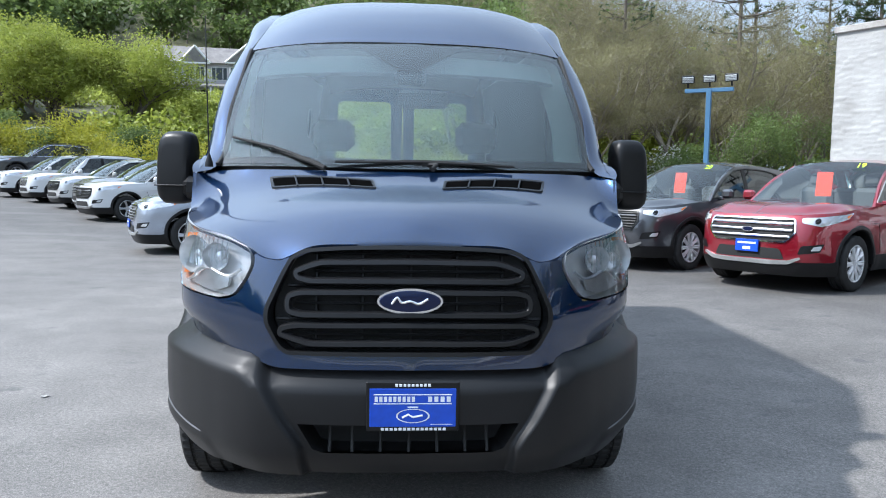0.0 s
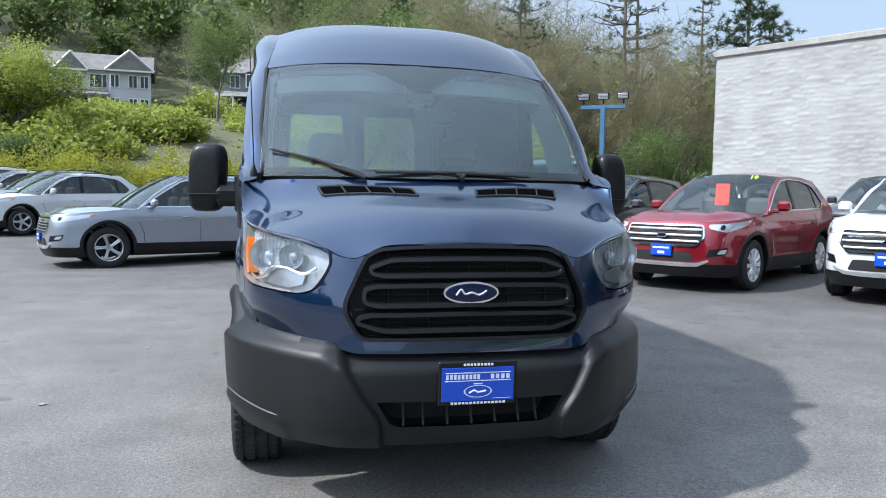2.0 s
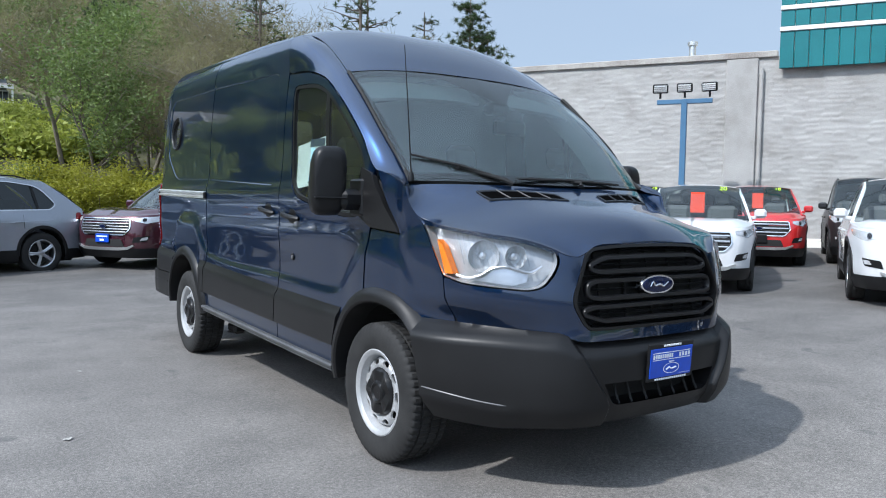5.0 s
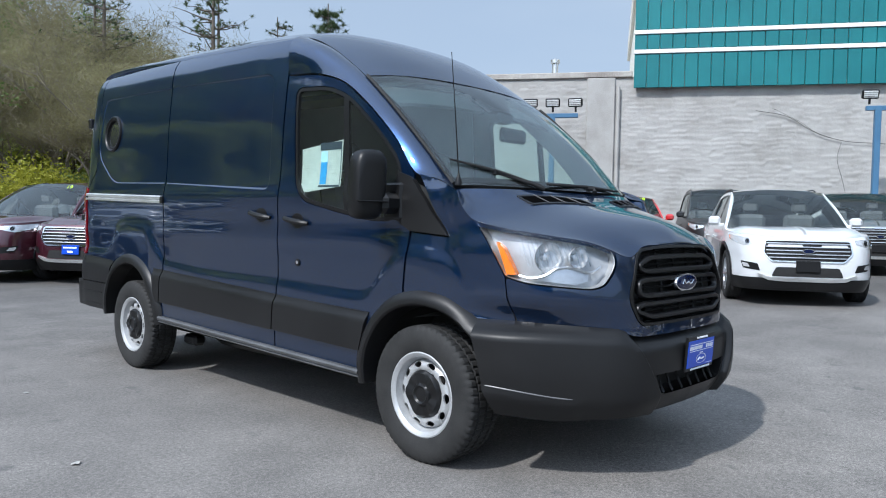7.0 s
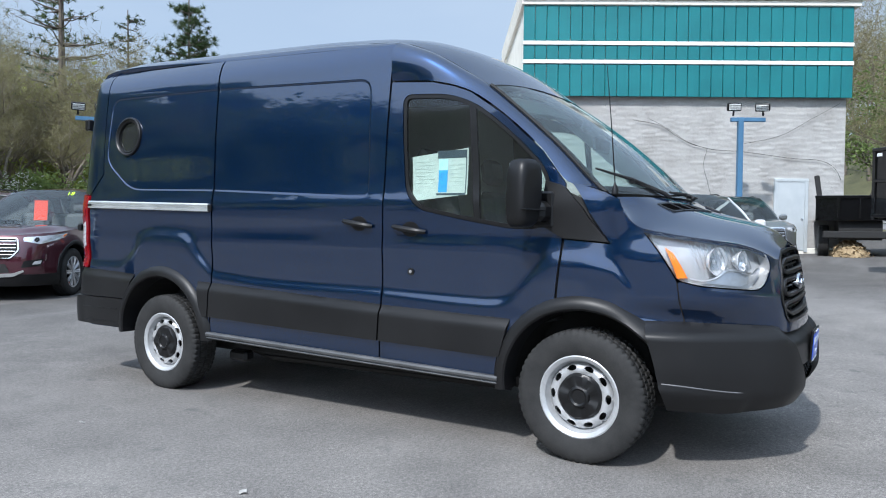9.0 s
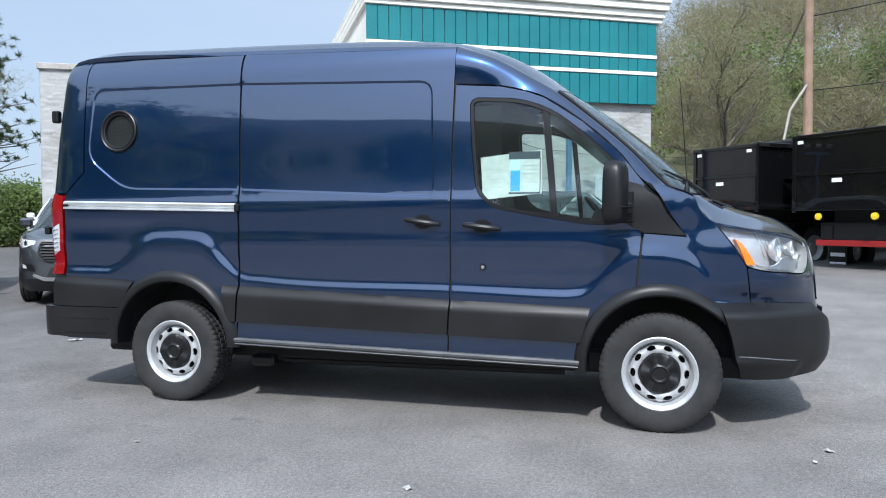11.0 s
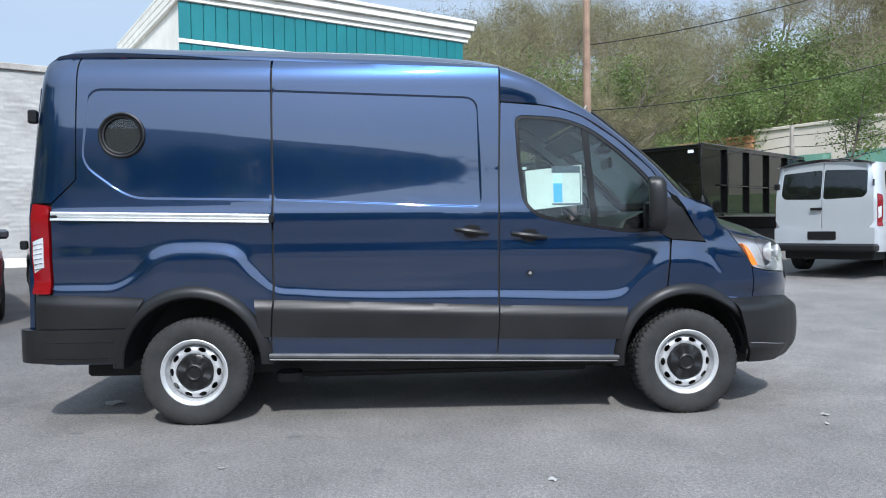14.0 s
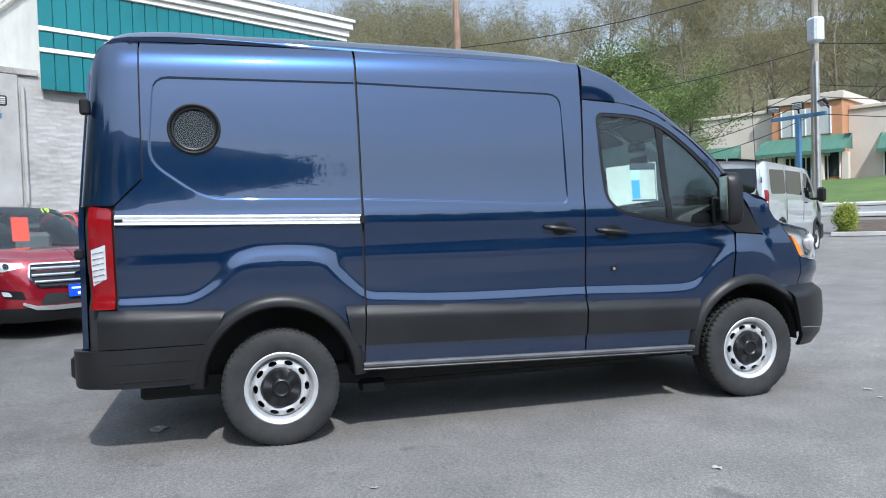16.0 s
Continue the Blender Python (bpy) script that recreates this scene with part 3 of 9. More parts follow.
# thickness, ends and back
back_depth = 14.0
for u in (LEFT, RIGHT):
    s.add([wall_point(u, 0), wall_point(u, 5.62), wall_point(u, 5.62, -back_depth), wall_point(u, 0, -back_depth)], [(0, 1, 2, 3)])
s.add([wall_point(LEFT, 0, -back_depth), wall_point(RIGHT, 0, -back_depth), wall_point(RIGHT, 5.62, -back_depth), wall_point(LEFT, 5.62, -back_depth)], [(0, 1, 2, 3)])
s.add([wall_point(LEFT, 5.55), wall_point(RIGHT, 5.55), wall_point(RIGHT, 5.55, -back_depth), wall_point(LEFT, 5.55, -back_depth)], [(0, 1, 2, 3)])
wall_1 = structure("wall_1", s, WHITEWASH, "long white-painted rough stone wall of the dealership", "wall", 50, False)


def wall_box(name, u0, u1, z0, z1, out0, out1, mat, parent, bevel=0.01, label=""):
    """A box on the long wall: its stretch, its heights, and how far it stands out."""
    b = Shape().box(u0, out0, z0, u1, out1, z1, bevel)
    b.v = [wall_point(u, z, o) for u, o, z in b.v]
    return part(name, b, mat, parent, label, 30)


wall_box("coping", LEFT - 0.06, TEAL_U - 0.03, 5.60, 5.78, -0.35, 0.07, COPING, wall_1, 0.02, "dark stained roof edge")
wall_box("base_course", LEFT, RIGHT, 0.2, 0.62, 0.0, 0.05, CREAM, wall_1, 0.02, "stained base course")
wall_box("pilaster", TEAL_U - 1.35, TEAL_U - 0.52, 0.1, 5.6, 0.0, 0.06, WHITEWASH, wall_1, 0.02)
# ---- the blue van's skin: plan outline times height ----
NOSE = [(0.20, -0.92), (0.30, -0.96), (0.42, -0.985), (0.55, -0.995), (0.70, -0.985), (0.78, -0.975), (0.85, -0.965), (0.95, -0.95), (1.05, -0.93), (1.13, -0.905), (1.2, -0.87), (1.3, -0.81)]
GIRTH = [(0.25, 0.945), (0.42, 0.975), (0.55, 0.985), (0.72, 0.985), (0.82, 0.982), (0.95, 0.985), (1.1, 0.988), (1.2, 0.979), (1.32, 0.984), (1.40, 0.982), (1.445, 0.973), (1.9, 0.945), (2.2, 0.915), (2.33, 0.895), (2.42, 0.85), (2.48, 0.77)]
PLAN = [(0, -0.95), (0.3, -0.937), (0.5, -0.897), (0.57, -0.855), (0.65, -0.785), (0.73, -0.69), (0.80, -0.57), (0.865, -0.43), (0.92, -0.28), (0.955, -0.1), (0.972, 0.1), (0.98, 0.4), (0.985, 1.0), (0.985, 3.0), (0.985, 4.05), (0.975, 4.22), (0.94, 4.33), (0.87, 4.39), (0.7, 4.42), (0.0, 4.44)]
PLAN_A = [(0.0, *PLAN[0])]
for (xa, ya), (xb, yb) in zip(PLAN, PLAN[1:]):
    PLAN_A.append((PLAN_A[-1][0] + math.hypot(xb - xa, yb - ya), xb, yb))


def along_y(y):
    """The way round the plan outline to the side's point at y."""
    for (a0, x0, y0), (a1, x1, y1) in zip(PLAN_A, PLAN_A[1:]):
        if y0 <= y <= y1:
            return a0 + (a1 - a0) * (y - y0) / (y1 - y0)
    return PLAN_A[-1][0]


# above the bumper the nose is squarer, out to the lamps' corners
SQUARE = [(0.0, 0.0, -0.95), (0.3, 0.299, -0.940), (0.45, 0.447, -0.922), (0.5, 0.500, -0.912), (0.555, 0.568, -0.885), (0.59, 0.612, -0.858), (0.69, 0.716, -0.797), (0.80, 0.806, -0.718), (0.90, 0.864, -0.638), (0.955, 0.889, -0.585), (1.045, 0.914, -0.488), (1.135, 0.930, -0.388), (1.25, 0.946, -0.262), (1.40, *hermite(PLAN_A, 1.40)), (1.5, *hermite(PLAN_A, 1.5))]
# the bumper is fuller at its sides, just ahead of the wheels
FULL = [(0.0, 0.0), (0.7, 0.0), (0.82, 0.012), (0.956, 0.036), (1.11, 0.050), (1.27, 0.036), (1.45, 0.012), (1.6, 0.0), (3.0, 0.0), (12.0, 0.0)]


def plan_at(a, z):
    x, y = hermite(PLAN_A, a)
    if a < 1.5 and z > 0.74:
        k = smoothstep(0.74, 0.90, z)
        xs, ys = hermite(SQUARE, a)
        x, y = x + (xs - x) * k, y + (ys - y) * k
    if a < 1.6:
        x += hermite(FULL, a)[0] * (1.0 - smoothstep(0.70, 0.80, z))
    return x, y


def skin(a, z, out=0.0):
    """The point of the van's right flank or nose a metres round from its centre line at height z; out: proud of the skin."""
    x, y = plan_at(a, z)
    g = hermite(GIRTH, z)[0] / 0.985
    f = min(1.0, max(0.0, -y / 0.5))
    y += (hermite(NOSE, z)[0] + 0.95) * f
    if y > 4.05 and z > 1.4:
        y -= 0.095 * (z - 1.4) * smoothstep(4.05, 4.40, y)
    if out:
        xa, ya = plan_at(a + 0.01, z)
        xb, yb = plan_at(a - 0.01, z)
        tx, ty = xa - xb, ya - yb
        q = math.hypot(tx, ty) or 1.0
        x, y = x + ty / q * out, y - tx / q * out
    return (-x * g, y, z)

# ---- the dark blue medium-roof cargo van ----
LEDGE = [(-0.75, 0.83), (-0.50, 0.85), (-0.36, 0.90), (-0.20, 1.035), (-0.02, 1.085), (0.14, 1.085), (0.26, 1.00), (0.42, 0.85), (0.55, 0.822), (1.23, 0.84), (2.60, 0.876), (2.78, 0.905), (2.90, 1.02), (3.02, 1.15), (3.16, 1.185), (3.40, 1.19), (3.53, 1.14), (3.66, 1.01), (3.78, 0.935), (3.95, 0.925), (4.4, 0.93)]


def brow(y, z):
    """Relief of the lower flank: a scooped side above a ledge that climbs over the wheel arches."""
    line = hermite(LEDGE, y)[0]
    slope = (hermite(LEDGE, y + 0.01)[0] - hermite(LEDGE, y - 0.01)[0]) / 0.02
    soft = 0.032 + 0.022 * smoothstep(0.95, 1.10, line)
    below = 1 - smoothstep(-soft, soft, (z - line) / math.sqrt(1 + slope * slope))
    proud = 0.015 * smoothstep(0.88, 1.10, line)
    scoop = 0.013 * (1 - smoothstep(0.98, 1.20, z)) * smoothstep(0.2, 0.5, y)
    return (proud * below - scoop * (1 - below)) * smoothstep(-0.62, -0.40, y)


def flank(a, z, out=0.0):
    y = hermite(PLAN_A, a)[1]
    return skin(a, z, out + (brow(y, z) if y > -0.62 else 0.0))


def side_at(y, z, out=0.0):
    return flank(along_y(y), z, out)


def nose_at(a, z, o=0.0):
    p = flank(abs(a), z, o)
    return (p[0] if a >= 0 else -p[0], p[1], p[2])


def wheel_shape(r_tyre, width, r_rim, tread=56):
    """Tyre with grooves and cross cuts, along x: the outer face looks to -x."""
    w = width / 2
    prof = [(-w * 0.80, r_rim - 0.012), (-w * 0.93, r_rim + 0.012), (-w, r_rim + 0.5 * (r_tyre - r_rim)), (-w * 0.97, r_tyre - 0.035), (-w * 0.88, r_tyre - 0.010), (-w * 0.80, r_tyre - 0.002),
            (-w * 0.56, r_tyre), (-w * 0.54, r_tyre - 0.009), (-w * 0.44, r_tyre - 0.009), (-w * 0.42, r_tyre), (-w * 0.08, r_tyre), (-w * 0.06, r_tyre - 0.009), (w * 0.06, r_tyre - 0.009), (w * 0.08, r_tyre),
            (w * 0.42, r_tyre), (w * 0.44, r_tyre - 0.009), (w * 0.54, r_tyre - 0.009), (w * 0.56, r_tyre), (w * 0.80, r_tyre - 0.002), (w * 0.95, r_tyre - 0.03), (w, r_rim + 0.06), (w * 0.8, r_rim - 0.012)]
    rows = []
    n = tread * 4
    for i, (h, r) in enumerate(prof):
        ring = []
        for k in range(n):
            cut = (k + (2 if (i // 4) % 2 else 0)) % 4 == 0
            rr = r - 0.007 if cut and 3 <= i <= 18 and r > r_tyre - 0.02 else r
            a = (k + 0.15 * i) * math.tau / n
            ring.append((h, rr * math.cos(a), rr * math.sin(a)))
        rows.append(ring)
    return Shape().grid(rows, close=True)


def polar(u, v, f):
    """A disc laid out flat in the wheel's plane, dished by f(radius)."""
    return (f(math.hypot(u, v)), u, v)


def steel_rim(r):
    holes = []
    for k in range(10):
        a = k * math.tau / 10
        holes.append([((0.154 + 0.0150 * math.sin(q * math.tau / 14)) * math.cos(a + 0.175 * math.cos(q * math.tau / 14)), (0.154 + 0.0150 * math.sin(q * math.tau / 14)) * math.sin(a + 0.175 * math.cos(q * math.tau / 14))) for q in range(14)])
    dish = [(0.0, -0.040), (0.095, -0.046), (0.115, -0.074), (0.138, -0.082), (0.160, -0.078), (0.174, -0.062), (0.178, -0.05)]
    s = sheet(circle(0, 0, 0.178, 48), lambda u, v, o: polar(u, v, lambda q: hermite(dish, q)[0] - o), holes, 0.02, 0.012)
    s.lathe([(-0.05, 0.178), (-0.066, 0.186), (-0.094, r - 0.020), (-0.104, r - 0.008), (-0.108, r + 0.002), (-0.104, r + 0.010), (-0.09, r + 0.008), (-0.088, r - 0.006), (-0.02, r - 0.03), (0.09, r - 0.02)], 56)
    return s


def hub_cap():
    s = Shape()
    rows = []
    for h, r in ((-0.060, 0.122), (-0.084, 0.119), (-0.092, 0.106), (-0.092, 0.060), (-0.106, 0.055), (-0.110, 0.046), (-0.102, 0.036), (-0.102, 0.001)):
        ring = []
        for k in range(60):
            a = k * math.tau / 60
            lobe = 0.5 + 0.5 * math.cos(5 * a)
            hh = h - (0.012 * lobe if 0.055 < r < 0.115 else 0.0)
            ring.append((hh, (r + 0.006 * lobe * (r > 0.08)) * math.cos(a), (r + 0.006 * lobe * (r > 0.08)) * math.sin(a)))
        rows.append(ring)
    return s.grid(rows, close=True)


def resample_open(pts, step):
    """An open line cut into even steps."""
    out, left = [pts[0]], step
    for (x0, y0), (x1, y1) in zip(pts, pts[1:]):
        d = math.hypot(x1 - x0, y1 - y0)
        at = left
        while at <= d:
            out.append((x0 + (x1 - x0) * at / d, y0 + (y1 - y0) * at / d))
            at += step
        left = at - d
    return out


van = thing("cargo_van", "dark blue medium-roof cargo van with grey plastic lower cladding", "van")
ay = along_y
side = lambda pts: [(ay(y), z) for y, z in pts]  # noqa: E731

ledge_run = resample_open([(-0.6 + 0.01 * k, hermite(LEDGE, -0.6 + 0.01 * k)[0]) for k in range(500)], 0.018)
RELIEF = []
for (y0, z0), (y1, z1) in zip(ledge_run, ledge_run[1:]):
    q = math.hypot(y1 - y0, z1 - z0)
    RELIEF += [(along_y(y0 - (z1 - z0) / q * d), z0 + (y1 - y0) / q * d) for d in (-0.036, -0.026, -0.014, 0.0, 0.014, 0.026, 0.036)]
RELIEF += [(along_y(-0.1 + 0.025 * k), z) for k in range(180) for z in (1.388, 1.400, 1.415, 1.430, 1.445, 1.458)]
ARCH_F, ARCH_R = (0.0, 0.385, 0.435), (3.3, 0.405, 0.45)
arch_hole = lambda c, r=0.0: [(ay(c[0] + (c[2] + r) * math.cos(k * math.pi / 24)), c[1] + (c[2] + r) * math.sin(k * math.pi / 24)) for k in range(25)] + [(ay(c[0] - c[2] - r), 0.1), (ay(c[0] + c[2] + r), 0.1)]  # noqa: E731
DOOR_TOP = [(0.085, 1.48), (0.234, 1.665), (0.46, 1.866), (0.687, 2.018), (0.80, 2.062), (0.954, 2.099), (1.245, 2.124)]
HOOD_LINE = [(0.0, 1.150), (0.20, 1.147), (0.36, 1.136), (0.42, 1.108), (0.465, 1.091), (0.515, 1.098), (0.553, 1.122), (0.63, 1.158), (0.81, 1.189), (1.02, 1.224), (1.15, 1.258), (1.205, 1.325), (1.24, 1.39)]
LAMP = [(1.135, 1.250), (1.02, 1.219), (0.81, 1.184), (0.64, 1.154), (0.558, 1.124), (0.550, 1.070), (0.574, 1.010), (0.608, 0.958), (0.66, 0.943), (0.95, 0.965), (1.04, 0.990)]
LAMP = rounded(LAMP, [0.02, 0, 0, 0.04, 0.022, 0.03, 0.03, 0.03, 0.04, 0.05, 0.02], 5)
GRILLE = [(0.0, 1.145), (0.10, 1.144), (0.25, 1.140), (0.38, 1.130), (0.425, 1.105), (0.462, 1.035), (0.512, 0.92), (0.512, 0.865), (0.472, 0.79), (0.435, 0.762), (0.0, 0.757)]

# flank panels
fender = [(ay(0.118), 0.60), (ay(0.128), 0.89), (ay(0.103), 1.118), (ay(0.095), 1.185), (ay(-0.175), 1.163), (ay(0.06), 1.485), (ay(-0.03), 1.468), (1.245, 1.398), (1.21, 1.325), (1.155, 1.256), (1.14, 1.245), (1.045, 0.985), (1.05, 0.765), (1.2, 0.77), (ay(-0.36), 0.62)]
s = sheet(fender, flank, [arch_hole(ARCH_F)], 0.035, 0.014, 0.002, extra=RELIEF)
for name, shape in (("fender", s), ("fender", s.mirrored())):
    part(name, shape, VAN_BLUE, van)
nose = [(0.0, 0.757), (0.435, 0.762), (0.472, 0.79), (0.512, 0.865), (0.512, 0.92), (0.462, 1.035), (0.425, 1.103), (0.465, 1.087), (0.515, 1.094), (0.546, 1.110), (0.543, 1.068), (0.567, 1.006), (0.602, 0.952), (0.66, 0.937), (0.95, 0.959), (1.043, 0.985), (1.046, 0.765), (0.8, 0.755), (0.58, 0.742), (0.48, 0.712), (0.0, 0.705)]
full_nose = [(-a, z) for a, z in reversed(nose[1:-1])] + nose[1:-1]
nose_round = [0.045] * 5 + [0.01] * 4 + [0.03] * 5 + [0.02, 0.02] + [0.045] * 3
full_nose = rounded(full_nose, nose_round[::-1] + nose_round, 4)
part("nose_panel", sheet(full_nose, nose_at, [], 0.035, 0.014, 0.0015), VAN_BLUE, van)

door = side([(0.130, 0.40), (0.138, 0.89), (0.112, 1.118), (0.092, 1.48)] + DOOR_TOP[1:] + [(1.262, 1.66), (1.272, 0.82), (1.288, 0.40)])
WINDOW = rounded(side([(1.131, 2.015), (0.84, 1.997), (0.65, 1.926), (0.424, 1.751), (0.255, 1.585), (0.205, 1.50), (0.235, 1.262), (0.393, 1.258), (0.698, 1.306), (1.000, 1.366), (1.088, 1.456), (1.114, 1.699)]), [0.04, 0.2, 0.1, 0.1, 0.1, 0.04, 0.05, 0.1, 0.1, 0.12, 0.12, 0.1])
s = sheet(door, flank, [arch_hole(ARCH_F), inset(WINDOW, -0.022)], 0.035, 0.016, 0.0020, extra=RELIEF)
doors = [part("front_door", s, VAN_BLUE, van), part("front_door", s.mirrored(), VAN_BLUE, van)]
seal = lambda poly, w, out: sheet(inset(poly, -w), lambda a, z, o: flank(a, z, o + out), [poly], 0.03, 0.02)  # noqa: E731
s = seal(WINDOW, 0.021, -0.004)
pane = sheet(inset(WINDOW, -0.008), lambda a, z, o: flank(a, z, o - 0.016), [], 0.08, 0.0)
bar = sheet(side([(0.655, 1.93), (0.700, 1.95), (0.640, 1.29), (0.600, 1.28)]), lambda a, z, o: flank(a, z, o - 0.010), [], 0.05, 0.02)
for d, flip in ((doors[0], False), (doors[1], True)):
    f = (lambda q: q.mirrored()) if flip else (lambda q: q)
    part("window_seal", f(s), BLACK, d, "black rubber window surround")
    p = part("window_pane", f(pane), DOOR_GLASS, d)
    p.visible_shadow = flip
    part("window_divider", f(bar), BLACK, d)


def handle(y0, z0, y1, z1):
    # the cup is body-coloured; its shade is painted on as a black dish
    dish = sheet(circle(0, 0, 0.062, 20, 0.046), lambda u, v, o: side_at((y0 + y1) / 2 + u - 0.005, (z0 + z1) / 2 + v, o + 0.002 - 0.0 * u), [], 0.02, 0.004)
    grip = Shape()
    pts = [Vector(side_at(y0 + (y1 - y0) * k / 8, z0 + (z1 - z0) * k / 8, 0.008 + 0.030 * math.sin(math.pi * k / 8) ** 0.5)) for k in range(9)]
    grip.tube(pts, [0.013, 0.016, 0.017, 0.017, 0.017, 0.017, 0.017, 0.016, 0.013], 8)
    return dish, grip


dish, grip = handle(1.186, 1.242, 0.957, 1.212)
for d, f in ((doors[0], lambda q: q), (doors[1], lambda q: q.mirrored())):
    h = part("door_handle", f(grip), CLADDING, d, "dark grey plastic pull handle")
    part("handle_dish", f(dish), BLACK, h)
    lock = sheet(circle(0, 0, 0.022, 16), lambda u, v, o: side_at(1.065 + u, 0.975 + v, o + 0.007), [], 0.01, 0.008)
    k = part("door_lock", f(lock), BLACK, d, "round black lock barrel")
    part("key_plate", f(sheet(circle(0, 0, 0.011, 12), lambda u, v, o: side_at(1.065 + u, 0.975 + v, o + 0.0095), [], 0.01, 0.003)), CHROME, k)

BLANK = rounded(side([(3.965, 2.232), (2.76, 2.215), (1.40, 2.160), (1.382, 1.418), (2.767, 1.482), (3.70, 1.503), (4.005, 1.730)]), [0.09, 0, 0.09, 0.06, 0, 0.12, 0.10])


BLANK_LINE = np.array(BLANK)
BLANK_RUN = np.roll(BLANK_LINE, -1, axis=0) - BLANK_LINE


def to_blank(a, z):
    """The way from a point of the flank to the outline of the recess."""
    d = np.array((a, z)) - BLANK_LINE
    t = np.clip((d * BLANK_RUN).sum(axis=1) / ((BLANK_RUN ** 2).sum(axis=1) + 1e-12), 0.0, 1.0)
    return float(np.min(np.hypot(*(d - BLANK_RUN * t[:, None]).T)))


def pressed(a, z, o=0.0):
    """The flank with the shallow recess that is pressed into its upper half."""
    if not inside((a, z), BLANK):
        return flank(a, z, o)
    d = to_blank(a, z)
    return flank(a, z, o - 0.0055 * smoothstep(0.0, 0.010, d))


PRESSING = [resample(inset(BLANK, d), 0.03) for d in (-0.004, 0.0005, 0.0035, 0.0065, 0.0095, 0.013)]
CALM = [p for p in RELIEF if to_blank(*p) > 0.03]
slide = side([(1.296, 0.40), (1.280, 0.82), (1.268, 1.66), (1.250, 2.362), (2.768, 2.424), (2.762, 1.49), (2.766, 0.82), (2.79, 0.42)])
s = sheet(slide, pressed, [], 0.035, 0.016, 0.0020, extra=CALM, creases=PRESSING)
sdoor = part("sliding_door", s, VAN_BLUE, van)
part("opposite_side_panel", s.mirrored(), VAN_BLUE, van)
dish, grip = handle(1.566, 1.275, 1.346, 1.242)
h = part("door_handle", grip, CLADDING, sdoor, "dark grey plastic pull handle")
part("handle_dish", dish, BLACK, h)

HOLE = circle(ay(3.742), 1.923, 0.150, 40)
quarter = side([(2.798, 0.42), (2.776, 0.82), (2.772, 1.49), (2.778, 2.424), (4.035, 2.458), (4.035, 1.63), (4.195, 1.475), (4.195, 0.885), (4.20, 0.42)])
s = sheet(quarter, pressed, [arch_hole(ARCH_R), HOLE], 0.035, 0.016, 0.0018, extra=CALM, creases=PRESSING)
part("rear_quarter", s, VAN_BLUE, van)
part("rear_quarter", sheet(quarter, pressed, [arch_hole(ARCH_R)], 0.06, 0.016, 0.0018).mirrored(), VAN_BLUE, van)
post = side([(4.041, 2.458), (4.041, 1.635), (4.20, 1.482)]) + [(ay(4.40), 1.482), (ay(4.40), 2.24), (ay(4.37), 2.37), (ay(4.31), 2.43), (ay(4.20), 2.456)]
s = sheet(post, flank, [], 0.035, 0.016, 0.0010)
part("corner_post", s, VAN_BLUE, van)
part("corner_post", s.mirrored(), VAN_BLUE, van)

# porthole
ring = []
for r, o in ((0.153, -0.016), (0.150, 0.010), (0.142, 0.014), (0.134, 0.010), (0.128, 0.000), (0.124, 0.006), (0.116, 0.004), (0.113, -0.02)):
    ring.append([flank(ay(3.742) + r * math.cos(k * math.tau / 48), 1.923 + r * math.sin(k * math.tau / 48), o) for k in range(48)])
ph = part("porthole", Shape().grid(ring, close=True), BLACK, van, "round black-framed porthole window")
part("porthole_pane", sheet(circle(ay(3.742), 1.923, 0.118, 32), lambda a, z, o: flank(a, z, o - 0.012), [], 0.06, 0.0), PORT_GLASS, ph)
part("porthole_screen", sheet(circle(ay(3.742), 1.923, 0.118, 32), lambda a, z, o: flank(a, z, o - 0.035), [], 0.06, 0.0), MESH_DARK, ph)

# sliding door rail
rail = []
for k in range(30):
    y = 2.785 + (4.19 - 2.785) * k / 29
    z = 1.362 + 0.024 * (y - 2.785)
    rail.append([side_at(y, z + dz, o) for dz, o in ((0.030, -0.004), (0.030, 0.014), (0.020, 0.020), (0.004, 0.018), (-0.006, 0.006), (-0.012, 0.016), (-0.026, 0.018), (-0.030, 0.012), (-0.030, -0.004))])
r = part("door_rail", Shape().grid(rail).ring_cap(rail[0]).ring_cap(rail[-1]), ALU, van, "bright aluminium sliding door rail")
part("rail_stop", Shape().box(-1.005, 2.755, 1.335, -0.985, 2.79, 1.385, 0.004), BLACK, r)
part("rail_end", Shape().box(-1.002, 4.15, 1.385, -0.99, 4.19, 1.402, 0.003), BLACK, r)

# tail lights
TAIL = rounded(side([(4.208, 1.462), (4.208, 0.888)]) + [(ay(4.335), 0.888), (ay(4.335), 1.482)], [0.03, 0.012, 0.012, 0.02])
CLEAR = [(ay(4.246), 1.262), (ay(4.246), 1.062), (ay(4.328), 1.022), (ay(4.328), 1.232)]
red = sheet(TAIL, lambda a, z, o: flank(a, z, o + 0.010), [CLEAR], 0.03, 0.03)
clear = sheet(inset(CLEAR, 0.002), lambda a, z, o: flank(a, z, o + 0.009), [], 0.03, 0.02)
for f in (lambda q: q, lambda q: q.mirrored()):
    lamp = part("tail_light", f(red), RED_LENS, van, "tall red tail light")
    part("reversing_light", f(clear), CLEAR_LENS, lamp, "clear reversing lens")
    for k in range(6):
        z = 1.06 + 0.032 * k
        part("lens_rib", f(Shape().tube([flank(ay(4.256), z, 0.012), flank(ay(4.318), z - 0.012, 0.012)], 0.003, 5)), CHROME, lamp)
part("hinge", Shape().box(-0.905, 4.31, 2.01, -0.85, 4.365, 2.10, 0.01), BLACK, van)
